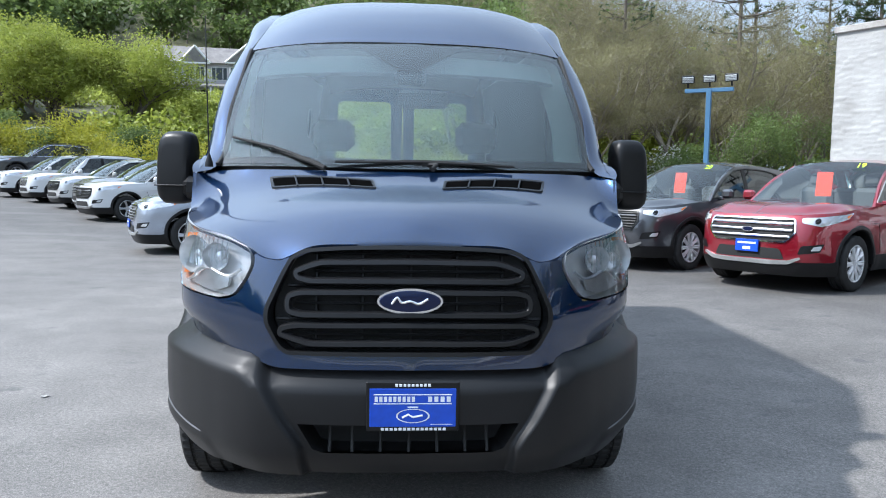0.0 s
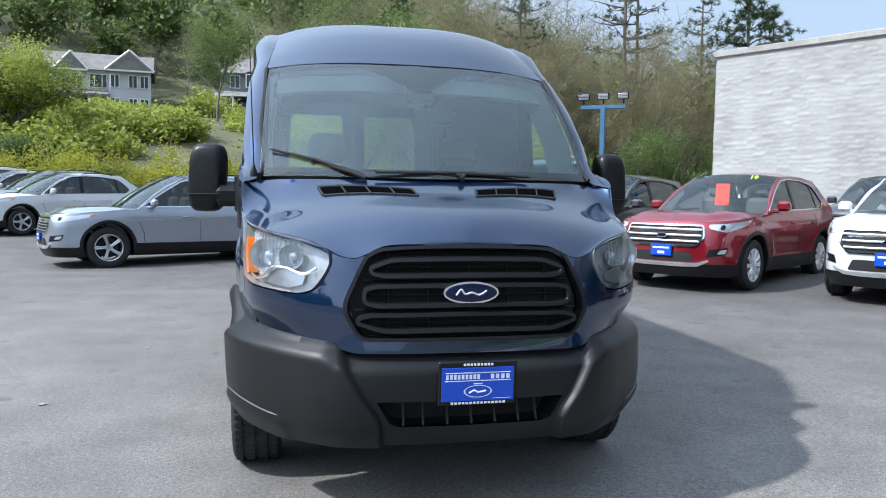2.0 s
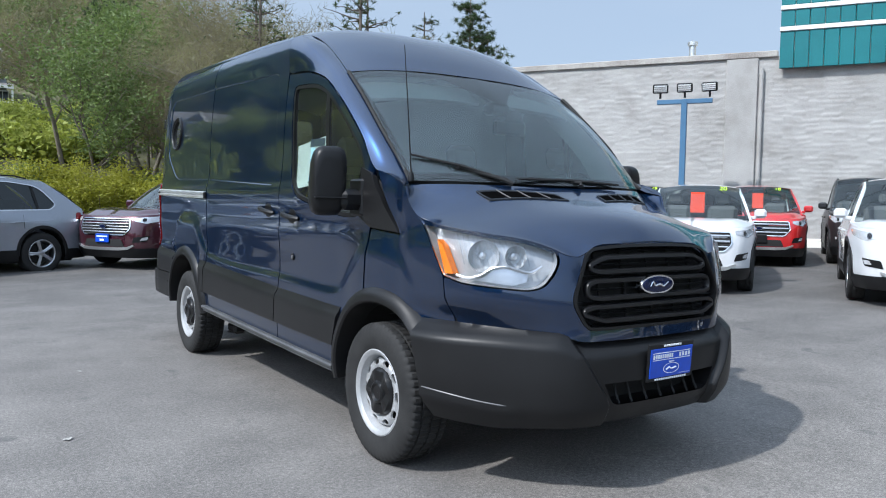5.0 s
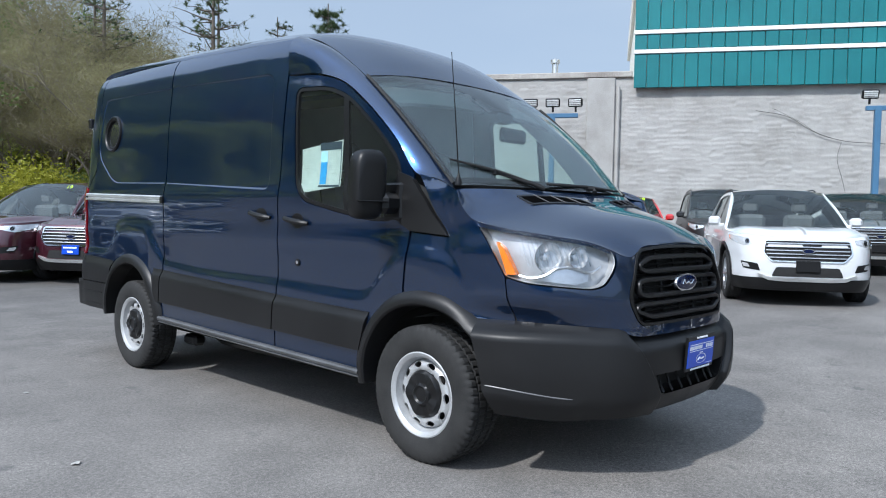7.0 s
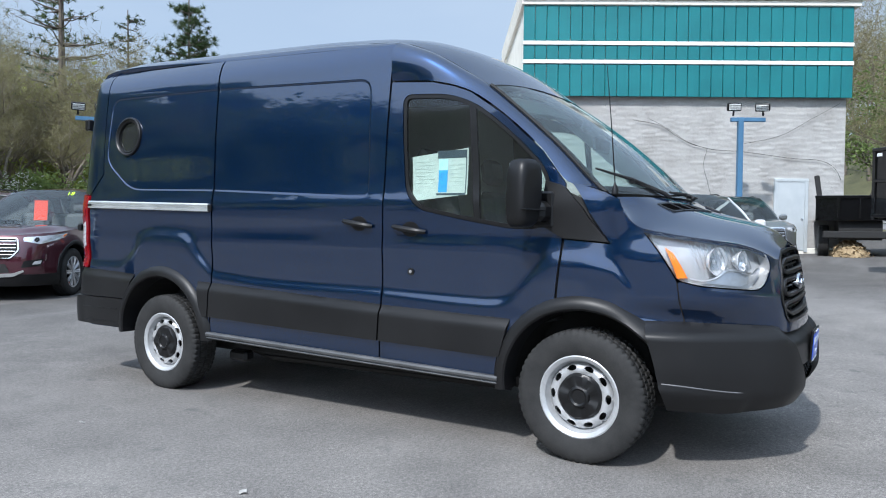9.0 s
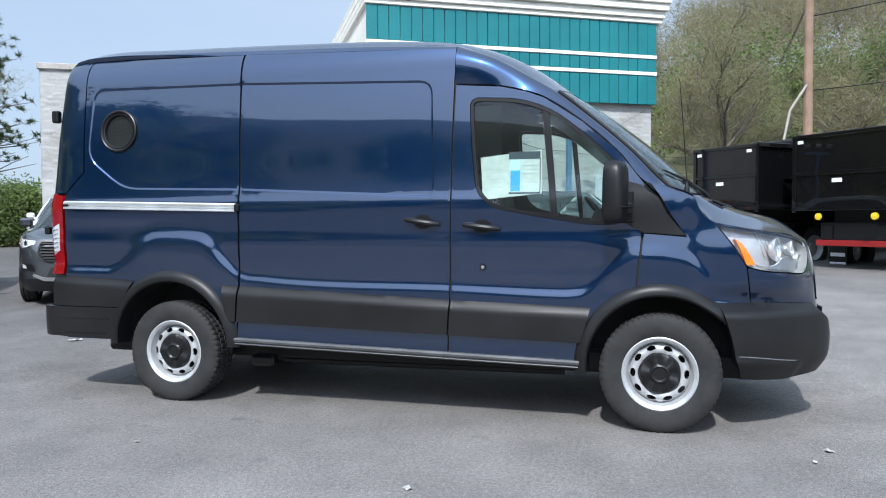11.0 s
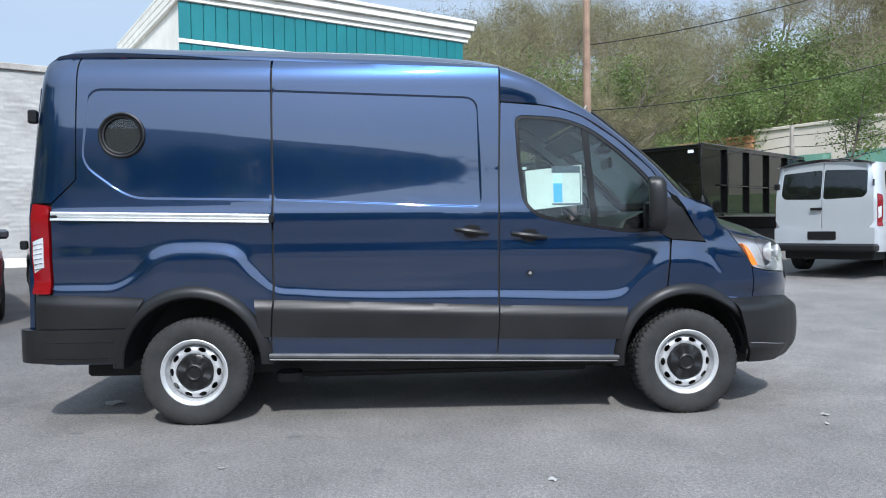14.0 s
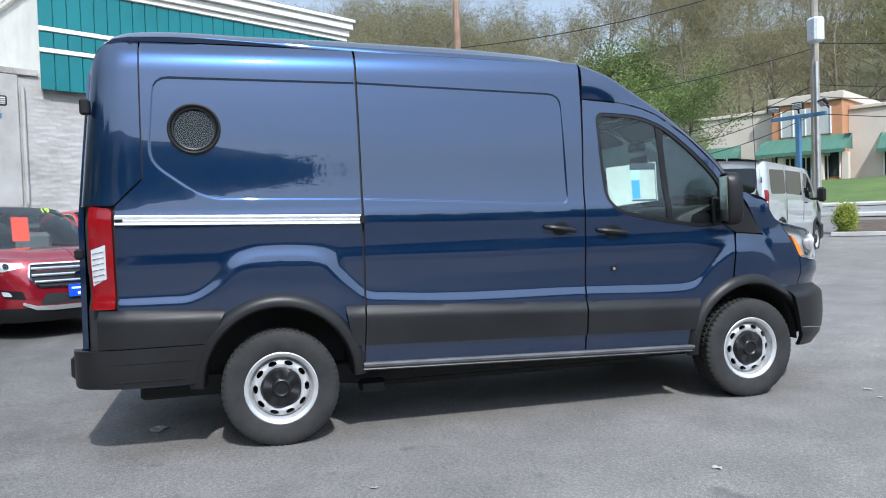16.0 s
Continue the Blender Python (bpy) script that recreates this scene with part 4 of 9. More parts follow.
part("hinge", Shape().box(-0.945, 4.375, 1.18, -0.90, 4.42, 1.24, 0.01), BLACK, van)

# cladding along the flank
CLAD_TOP = [(0.3, 0.738), (1.27, 0.766), (2.766, 0.828), (3.6, 0.856), (4.4, 0.888)]


def clad(pts, out=0.026, name="side_cladding", holes=()):
    def place(a, z, o):
        top = hermite(CLAD_TOP, hermite(PLAN_A, a)[1])[0]
        return flank(a, z, o + 0.003 + (out - 0.003) * (1 - smoothstep(top - 0.062, top - 0.004, z)))
    s = sheet(side(pts), place, holes, 0.022, out + 0.006, 0.002)
    # the top edge rolls in
    return part(name, s, CLADDING, van, "dark grey textured plastic cladding")
clad([(0.46, 0.520), (0.40, 0.741), (1.270, 0.766), (1.285, 0.542)], holes=[arch_hole(ARCH_F, 0.02)])
clad([(1.292, 0.542), (1.278, 0.768), (2.766, 0.828), (2.783, 0.580)])
clad([(2.79, 0.581), (2.776, 0.829), (2.90, 0.834), (2.86, 0.582)], holes=[arch_hole(ARCH_R, 0.03)])
clad([(3.70, 0.66), (3.60, 0.856), (4.19, 0.882), (4.30, 0.884), (4.30, 0.66)], holes=[arch_hole(ARCH_R, 0.03)])


def arch_band(c, a0, a1, inner, outer):
    """The plastic lip round a wheel arch."""
    rows = []
    for k in range(41):
        t = a0 + (a1 - a0) * k / 40
        row = []
        for r, o in ((inner - 0.01, -0.10), (inner, -0.02), (inner + 0.004, 0.024), (inner + 0.014, 0.034), (outer - 0.045, 0.034), (outer - 0.012, 0.016), (outer, -0.004)):
            row.append(side_at(c[0] + r * math.cos(t), c[1] + r * math.sin(t), o))
        rows.append(row)
    return Shape().grid(rows)


for c, a0, a1, ri, ro in ((ARCH_F, -0.10, math.pi - 0.12, 0.425, 0.505), (ARCH_R, -0.02, math.pi + 0.0, 0.44, 0.525)):
    s = arch_band(c, a0, a1, ri, ro)
    part("arch_lip", s, CLADDING, van, "grey plastic wheel arch lip")
    part("arch_lip", s.mirrored(), CLADDING, van, "grey plastic wheel arch lip")
    liner = Shape()
    rows = []
    for k in range(25):
        t = math.pi * k / 24
        rows.append([(-0.93, c[0] + (ri + 0.01) * math.cos(t), c[1] + (ri + 0.01) * math.sin(t)), (-0.55, c[0] + (ri + 0.01) * math.cos(t), c[1] + (ri + 0.01) * math.sin(t))])
    liner.grid(rows)
    liner.add([(-0.55, c[0] - 0.44, 0.36), (-0.55, c[0] + 0.44, 0.36), (-0.55, c[0] + 0.44, 0.86), (-0.55, c[0] - 0.44, 0.86)], [(0, 1, 2, 3)])
    part("arch_liner", liner, MATTE, van, smooth=0)
    part("arch_liner", liner.mirrored(), MATTE, van, smooth=0)

# sill and step
SILL = surface("scuffed_sill_plastic", (0.05, 0.051, 0.053), (0.09, 0.091, 0.094), 0.42, 0, 6, 200, 0.2, 0.0006)
rows = []
for k in range(20):
    y = 0.47 + (2.80 - 0.47) * k / 19
    z = 0.392 + 0.0255 * (y - 0.43)
    rows.append([side_at(y, z + dz, o) for dz, o in ((0.022, -0.02), (0.020, 0.026), (0.010, 0.036), (-0.004, 0.034), (-0.012, 0.020), (-0.022, 0.026), (-0.032, 0.010), (-0.036, -0.12))])
s = Shape().grid(rows)
part("sill_step", s, SILL, van, "worn grey sill strip")
part("sill_step", s.mirrored(), SILL, van)
under = Shape()
under.box(-0.60, -0.60, 0.27, 0.60, 4.15, 0.42, 0.02)
part("floor_pan", under, MATTE, van, smooth=0)
part("exhaust_bracket", Shape().box(-0.80, 2.62, 0.24, -0.70, 2.80, 0.32, 0.02).tube([(-0.55, 0.6, 0.27), (-0.55, 2.6, 0.26), (-0.45, 3.0, 0.30)], 0.035, 8), BLACK, van)

# liner behind the panels: keeps the gaps dark, closes the inside
body_liner = sheet([(0.62, 0.42), (1.2, 0.42), (ay(4.4), 0.42), (ay(4.4), 2.43), (ay(1.25), 2.33), (ay(0.95), 2.08), (ay(0.687), 2.0), (ay(0.46), 1.845), (ay(0.234), 1.645), (ay(0.09), 1.44), (1.2, 1.24), (1.0, 0.9), (0.62, 0.9)], lambda a, z, o: flank(a, z, o - 0.028), [arch_hole(ARCH_F, 0.012), inset(WINDOW, -0.02), arch_hole(ARCH_R, 0.012)], 0.09, 0.0)
part("inner_body", body_liner.both(), MATTE, van, "dark inner body", smooth=60)

# bonnet
nh = 200
hood_edge = curve([flank(a, z) for a, z in HOOD_LINE], nh)
HOOD_MID = [(0, -0.896, 1.150), (0, -0.890, 1.180), (0, -0.862, 1.213), (0, -0.80, 1.250), (0, -0.68, 1.292), (0, -0.52, 1.333), (0, -0.43, 1.358), (0, -0.36, 1.391), (0, -0.315, 1.412)]
corner = min(range(nh + 1), key=lambda k: (Vector(hood_edge[k]) - Vector(flank(0.60, 1.132))).length)
HU, HV = 40, 44
lip = curve(hood_edge[:corner + 1:4] + [hood_edge[corner]] * (corner % 4 > 0), HU)
shoulder = curve(hood_edge[corner::6] + [hood_edge[-1]] * ((nh - corner) % 6 > 0), HV)
spine = curve([lip[0]] + HOOD_MID[1:], HV)
cowl = curve([(0, -0.315, 1.412), (-0.45, -0.275, 1.416), (-0.70, -0.20, 1.415), (-0.86, -0.10, 1.408), hood_edge[-1]], HU)


def hood_line(u, v):
    """Across the bonnet at row v: from its spine to its shoulder."""
    return [m + (d - m) * w for m, d, w in zip(spine[v], shoulder[v], (u, u * u, u ** 2.2))]


rows = []
for j in range(HV + 1):
    v = j / HV
    row = []
    for i in range(HU + 1):
        u = i / HU
        p, p0, p1 = hood_line(u, j), hood_line(u, 0), hood_line(u, HV)
        row.append(tuple(q + (f - q0) * (1 - v) ** 3 + (c - q1) * v ** 3 for q, f, q0, c, q1 in zip(p, lip[i], p0, cowl[i], p1)))
    rows.append(row)


def relaxed(rows, hold):
    """A net of points bent as evenly as a thin plate, its three outer edges held, mirrored at the first column."""
    nv, nu = len(rows), len(rows[0])
    p0 = np.array(rows, float)
    fixed = np.zeros((nv, nu), bool)
    fixed[0], fixed[-1], fixed[:, -1] = True, True, True
    weight = np.where(fixed, 1e4, hold)
    weight[:, 0] = np.where(fixed[:, 0], 1e4, 0.05)
    at_node = lambda j, i: j * nu + abs(i)  # noqa: E731
    out = np.zeros_like(p0)
    for axis in range(3):
        sign = -1.0 if axis == 0 else 1.0
        lines = []
        for j in range(nv):
            for i in range(nu):
                if 0 < j < nv - 1:
                    lines.append([(at_node(j - 1, i), 1.0), (at_node(j, i), -2.0), (at_node(j + 1, i), 1.0)])
                if i < nu - 1:
                    lines.append([(at_node(j, i - 1), sign if i == 0 else 1.0), (at_node(j, i), -2.0), (at_node(j, i + 1), 1.0)])
                if j < nv - 1 and i < nu - 1:
                    lines.append([(at_node(j, i), 1.4), (at_node(j + 1, i), -1.4), (at_node(j, i + 1), -1.4), (at_node(j + 1, i + 1), 1.4)])
        full = np.diag(weight.ravel())
        for line in lines:
            for k, a in line:
                for m, b in line:
                    full[k, m] += a * b
        out[:, :, axis] = np.linalg.solve(full, (weight * p0[:, :, axis]).ravel()).reshape(nv, nu)
    out[:, 0, 0] = 0.0
    return [[tuple(float(q) for q in p) for p in row] for row in out]


rows = relaxed(rows, 0.0004)
s = Shape().grid(rows)
hood_top = BVHTree.FromPolygons(s.v, s.f)
edge_row = lip + shoulder[1:]
s.grid([edge_row, [(x, y + 0.006, z - 0.02) for x, y, z in edge_row]])


def hood_place(x, y, o):
    hit = hood_top.ray_cast(Vector((-abs(x), y, 3.0)), Vector((0, 0, -1)))[0]
    return (x, y, (hit.z if hit else 1.40) + o)


hood = part("bonnet", s.both(), VAN_BLUE, van, smooth=60)


VENT_FRAME = plain("vent_frame_plastic", (0.012, 0.014, 0.018), 0.45)
VENT_FRAME.node_tree.nodes["Principled BSDF"].inputs["Specular IOR Level"].default_value = 0.35
VENT_BLACK = plain("vent_mesh_black", (0.003, 0.003, 0.003), 0.9)
VENT_BLACK.node_tree.nodes["Principled BSDF"].inputs["Specular IOR Level"].default_value = 0.0


def vent(flip):
    frame_poly = rounded([(-0.595, -0.292), (-0.150, -0.398), (-0.133, -0.490), (-0.570, -0.384)], 0.012)
    ends = [hood_place(x, y, 0.0)[2] for x, y in ((-0.58, -0.338), (-0.1415, -0.444))]
    slope = (hood_place(-0.37, -0.36, 0)[2] - hood_place(-0.355, -0.45, 0)[2]) / 0.09

    def flat(x, y):
        t = (-0.1415 - x) / 0.4385
        return (ends[1] + (ends[0] - ends[1]) * t + slope * (y + 0.444 - 0.106 * t), hood_place(x, y, 0)[2])

    lift = lambda d: (lambda x, y, o: (x, y, max(flat(x, y)) + o + d))  # noqa: E731
    inner = inset(frame_poly, 0.010)
    f = sheet(frame_poly, lift(0.006), [inner], 0.03, 0.016)
    g = sheet(inset(inner, -0.004), lift(0.0025), [], 0.05, 0.0)
    ribs = []
    for k in (1, 2, 3):
        t = k / 4
        x0, y0 = -0.595 + 0.445 * t, -0.294 - 0.106 * t
        x1, y1 = -0.570 + 0.437 * t, -0.384 - 0.106 * t
        ribs.append(Shape().tube([(x0, y0, max(flat(x0, y0)) + 0.006), (x1, y1, max(flat(x1, y1)) + 0.006)], 0.004, 6))
    if flip:
        f, g, ribs = f.mirrored(), g.mirrored(), [r.mirrored() for r in ribs]
    v = part("bonnet_vent", f, VENT_FRAME, hood, "black slatted air vent")
    part("vent_mesh", g, VENT_BLACK, v)
    for r in ribs:
        part("vent_rib", r, VENT_FRAME, v)


vent(False)
vent(True)

# windscreen, its frame and the roof
WS_BOT = [(-0.86, -0.085, 1.43), (-0.70, -0.175, 1.432), (-0.45, -0.262, 1.43), (0, -0.315, 1.425)]
WS_TOP = [(-0.835, 0.615, 2.062), (-0.65, 0.575, 2.088), (-0.35, 0.54, 2.103), (0, 0.525, 2.108)]
nw = 24
scuttle = curve([(p[0], p[1] + 0.004, p[2] - 0.004) for p in cowl[:35:2]], nw)
part("scuttle", Shape().grid([scuttle, [(x, y + 0.03, z - 0.006) for x, y, z in scuttle], [(p[0], p[1] + 0.01, p[2] + 0.012) for p in reversed(curve(WS_BOT, nw))]]).both(), BLACK, van, "black plastic scuttle below the windscreen")
wb, wt = curve(WS_BOT, nw), curve(WS_TOP, nw)
s = bent(wb, wt, 16, 0.035, up=(0, -0.62, 0.78))
ws = part("windscreen", s.both(), SCREEN, van, "clear windscreen with black printed band")


def on_ws(x, v, out=0.0):
    """A point on the windscreen: x across, v from the foot to the head."""
    t = 1 - min(1.0, abs(x) / 0.85)
    k = min(nw - 1e-6, t * nw)
    i = int(k)
    f = k - i
    lo = Vector(wb[i]).lerp(Vector(wb[i + 1]), f)
    hi = Vector(wt[i]).lerp(Vector(wt[i + 1]), f)
    p = lo.lerp(hi, v) + Vector((0, -0.62, 0.78)) * (0.14 * v * (1 - v) + out)
    return (math.copysign(abs(p.x), x) if abs(x) > 1e-6 else 0.0, p.y, p.z)


FRIT = plain("black_glass_print", (0.01, 0.01, 0.012), 0.3)
band_out = rounded([(-0.845, 0.004), (0.845, 0.004), (0.845, 0.996), (-0.845, 0.996)], 0.03)
band_in = [(-0.815, 0.06), (0.815, 0.06), (0.83, 0.90), (0.80, 0.935), (0.36, 0.955), (0.27, 0.94), (0.10, 0.76), (0.04, 0.70), (-0.02, 0.70), (-0.08, 0.76), (-0.25, 0.94), (-0.34, 0.955), (-0.80, 0.935), (-0.83, 0.90)]
part("screen_print", sheet(band_out, lambda x, v, o: on_ws(x, v, o - 0.006), [band_in], 0.05, 0.0), FRIT, ws, smooth=60)
# added sheet: brightens the clear glass as reflections would
part("light_veil_film", sheet(inset(band_in, -0.01), lambda x, v, o: on_ws(x, v, o - 0.012), [], 0.06, 0.0), LIGHT_VEIL, ws, "added pale film inside the windscreen, standing in for its veil of reflections", smooth=60)
for sx in (-1, 1):
    visor = sheet(rounded([(sx * 0.05, 0.80), (sx * 0.79, 0.80), (sx * 0.79, 0.99), (sx * 0.05, 0.99)], 0.02), lambda x, v, o: on_ws(x, v, o - 0.07), [], 0.06, 0.02)
    part("sun_visor", visor, VISOR, van, "grey fabric sun visor")
part("mirror_housing", Shape().box(-0.07, 0.26, 1.86, 0.09, 0.36, 1.93, 0.02), BLACK, van)
part("rear_view_mirror", Shape().box(-0.05, 0.24, 1.74, 0.20, 0.28, 1.83, 0.015), BLACK, van)

# pillar between windscreen and door, and the cab's roof side
inner_edge = curve([flank(1.245, 1.398), (-0.868, -0.10, 1.425), (-0.862, 0.20, 1.712), (-0.85, 0.42, 1.905), (-0.842, 0.62, 2.066), (-0.815, 0.80, 2.178), (-0.79, 1.0, 2.290), (-0.775, 1.245, 2.388)], 40)
outer_edge = curve([flank(ay(-0.03), 1.468), side_at(0.075, 1.487), side_at(0.234, 1.672), side_at(0.46, 1.873), side_at(0.687, 2.025), side_at(0.80, 2.069), side_at(0.954, 2.106), side_at(1.245, 2.131)], 40)
rows = []
for k in range(11):
    t = k / 10
    row = []
    for p, q in zip(inner_edge, outer_edge):
        w = Vector(p).lerp(Vector(q), t)
        round_off = 0.020 + 0.074 * smoothstep(0.55, 1.2, p[1])
        push = Vector((-0.80, -0.22 * (1 - smoothstep(0.7, 1.2, p[1])), 0.55)) * (round_off * math.sin(math.pi * t ** 0.8) * min(1.0, 0.25 + (Vector(p) - Vector(q)).length / 0.3))
        row.append(tuple(w + push))
    rows.append(row)
s = Shape().grid(rows)
part("windscreen_pillar", s, VAN_BLUE, van)
part("windscreen_pillar", s.mirrored(), VAN_BLUE, van)
line = [p for p in inner_edge if -0.11 < p[1] < 0.64]
seal_tube = Shape().tube([(p[0] + 0.004, p[1] - 0.004, p[2] + 0.006) for p in line], 0.011, 6)
part("screen_seal", seal_tube, MATTE, van)
part("screen_seal", seal_tube.mirrored(), MATTE, van)

head = curve(WS_TOP, nw)
ROOF_MID = [(0.527, 2.112), (0.72, 2.262), (0.95, 2.392), (1.25, 2.490), (1.7, 2.545), (2.5, 2.583), (3.4, 2.60), (4.05, 2.60), (4.20, 2.575), (4.29, 2.51), (4.33, 2.40)]
ROOF_EDGE = [(0.617, -0.838, 2.066), (0.80, -0.812, 2.180), (1.0, -0.788, 2.292), (1.25, -0.775, 2.390), (1.7, -0.79, 2.425), (2.5, -0.80, 2.452), (3.4, -0.80, 2.478), (4.02, -0.80, 2.490), (4.16, -0.79, 2.472), (4.25, -0.775, 2.425), (4.30, -0.765, 2.32)]
rows = []
for k in range(61):
    t = k / 60
    e = curve([(p[0], p[1], p[2]) for p in ROOF_EDGE], 60)[k] if k == 0 else rows_e[k]
    if k == 0:
        rows_e = curve([(p[0], p[1], p[2]) for p in ROOF_EDGE], 60)
        rows_m = curve([(p[0], 0.0, p[1]) for p in ROOF_MID], 60)
        e = rows_e[0]
    m = rows_m[k]
    row = []
    for i in range(15):
        x = i / 14
        h = (1 - x ** 3.4)
        bow = e[2] + (m[2] - e[2]) * h
        y = e[0] + (m[0] - e[0]) * (1 - x ** 2)
        ridge = 0.006 * (math.cos(x * math.pi * 7) > 0.2) * smoothstep(1.0, 1.6, y)
        row.append((e[1] * x, y, bow + ridge * (x < 0.93)))
    rows.append(row)
part("roof", Shape().grid(rows).both(), VAN_BLUE, van, smooth=50)
# roof shoulder from the gutter to the flank panels
upper = curve([(p[1], p[0], p[2]) for p in ROOF_EDGE[3:]], 40)
lower = curve([side_at(1.25, 2.358)] + [side_at(y, 2.362 + (y - 1.25) * 0.0405) for y in (1.8, 2.4, 3.0, 3.6)] + [side_at(4.03, 2.458)] + [flank(ay(4.20), 2.456), flank(ay(4.31), 2.43), flank(ay(4.37), 2.37), flank(ay(4.40), 2.24)], 40)
s = Shape()
rows = []
for k in range(7):
    t = k / 6
    rows.append([tuple(Vector(p).lerp(Vector(q), t) + Vector((-0.7, 0, 0.7)) * (0.014 * 4 * t * (1 - t))) for p, q in zip(upper, lower)])
s.grid(rows)
part("roof_shoulder", s, VAN_BLUE, van)
part("roof_shoulder", s.mirrored(), VAN_BLUE, van)

# rear doors with their windows
wins = [rounded([(sx * 0.12, 1.52), (sx * 0.70, 1.52), (sx * 0.66, 2.20), (sx * 0.12, 2.20)], 0.06) for sx in (-1, 1)]
for sx, w in zip((-1, 1), wins):
    half = [(sx * 0.004, 0.55), (sx * 0.84, 0.55), (sx * 0.80, 1.5), (sx * 0.76, 2.26), (sx * 0.6, 2.37), (sx * 0.004, 2.40)]
    d = part("rear_door", sheet(half, lambda x, z, o: (x, 4.43 - 0.012 * (x / 0.8) ** 2 - 0.095 * max(0.0, z - 1.4) + o, z), [w], 0.1, 0.03), VAN_BLUE, van)
    p = part("rear_window", sheet(inset(w, -0.01), lambda x, z, o: (x, 4.42 - 0.095 * max(0.0, z - 1.4) + o, z), [], 0.2, 0.0), GLASS, d)
    p.visible_shadow = False

LENS_RIB = glass("lamp_flute", (0.96, 0.97, 0.98), 0.95, 0.05, 1.3)


# headlamps
def headlamp(f):
    lens = sheet(LAMP, lambda a, z, o: flank(a, z, o + 0.004), [], 0.03, 0.006, 0.002)
    h = part("headlight", f(sheet(LAMP, lambda a, z, o: flank(a, z, o - 0.055), [], 0.05, 0.0)), LAMP_GREY, van, "large clear headlight with amber reflector")
    wall = Shape()
    loop = resample(LAMP, 0.03)
    wall.grid([[flank(a, z, 0.002) for a, z in loop], [flank(a, z, -0.056) for a, z in loop]], close=True)
    part("housing_wall", f(wall), LAMP_GREY, h)
    part("lens", f(lens), LENS, h).visible_shadow = False
    amb = [(1.060, 1.150), (1.032, 1.125), (0.995, 1.0), (1.040, 0.998)]
    part("side_reflector", f(sheet(amb, lambda a, z, o: flank(a, z, o - 0.010), [], 0.03, 0.04)), AMBER, h, "amber plastic reflector")
    for a, z, r in ((0.84, 1.085, 0.072), (0.70, 1.085, 0.052)):
        c = Vector(flank(a, z, -0.03))
        n = (Vector(flank(a, z, 0.05)) - Vector(flank(a, z, -0.05))).normalized()
        n = (n + Vector((0, -1.2, 0))).normalized()
        bowl = Shape().lathe([(0.022, r), (0.016, r * 0.98), (0.0, r * 0.86), (-0.02, r * 0.6), (-0.03, 0.018), (0.0, 0.016), (0.006, 0.001)], 24, "z").moved(Matrix.Translation(c) @ n.to_track_quat("Z", "Y").to_matrix().to_4x4())
        part("reflector_bowl", f(bowl), REFLECTOR, h)
    sw = [flank(a, z, -0.022) for a, z in ((0.985, 0.995), (0.93, 0.985), (0.86, 1.0), (0.80, 1.032), (0.74, 1.040), (0.64, 1.018), (0.60, 1.045))]
    part("divider", f(Shape().tube(curve(sw, 24), 0.007, 6)), ALLOY, h)
    for k in range(13):
        a = 0.645 + 0.024 * k
        top = hermite([(0.58, 1.10), (0.64, 1.138), (0.81, 1.168), (1.02, 1.205)], a)[0]
        part("lens_flute", f(Shape().tube([flank(a, 1.045 + (0.02 if 0.7 < a < 0.8 else 0.0), -0.016), flank(a + 0.004, (1.045 + top) / 2, -0.015), flank(a + 0.008, top, -0.016)], 0.0035, 4)), LENS_RIB, h)
    low = [(0.93, 0.978), (0.86, 0.992), (0.80, 1.024), (0.74, 1.032), (0.65, 1.010), (0.66, 0.975), (0.72, 0.958)]
    part("lower_reflector", f(sheet(low, lambda a, z, o: flank(a, z, o - 0.035), [], 0.03, 0.01)), ALLOY, h)


headlamp(lambda q: q)
headlamp(lambda q: q.mirrored())

# grille
full_grille = [(-a, z) for a, z in reversed(GRILLE[1:-1])] + GRILLE[1:-1]
full_grille = full_grille[::-1]
full_grille = rounded(full_grille, 0.05, 5)
ring_in = inset(full_grille, 0.013)
g = part("grille", sheet(full_grille, lambda a, z, o: nose_at(a, z, o + 0.006), [ring_in], 0.03, 0.05), BLACK, van, "black grille with three wide looped bars")
part("grille_back", sheet(inset(full_grille, 0.01), lambda a, z, o: nose_at(a, z, o - 0.062), [], 0.08, 0.0), MATTE, g)
GRILLE_BAR = plain("satin_black_bar", (0.010, 0.010, 0.011), 0.34)
GRILLE_BAR.node_tree.nodes["Principled BSDF"].inputs["Specular IOR Level"].default_value = 0.35
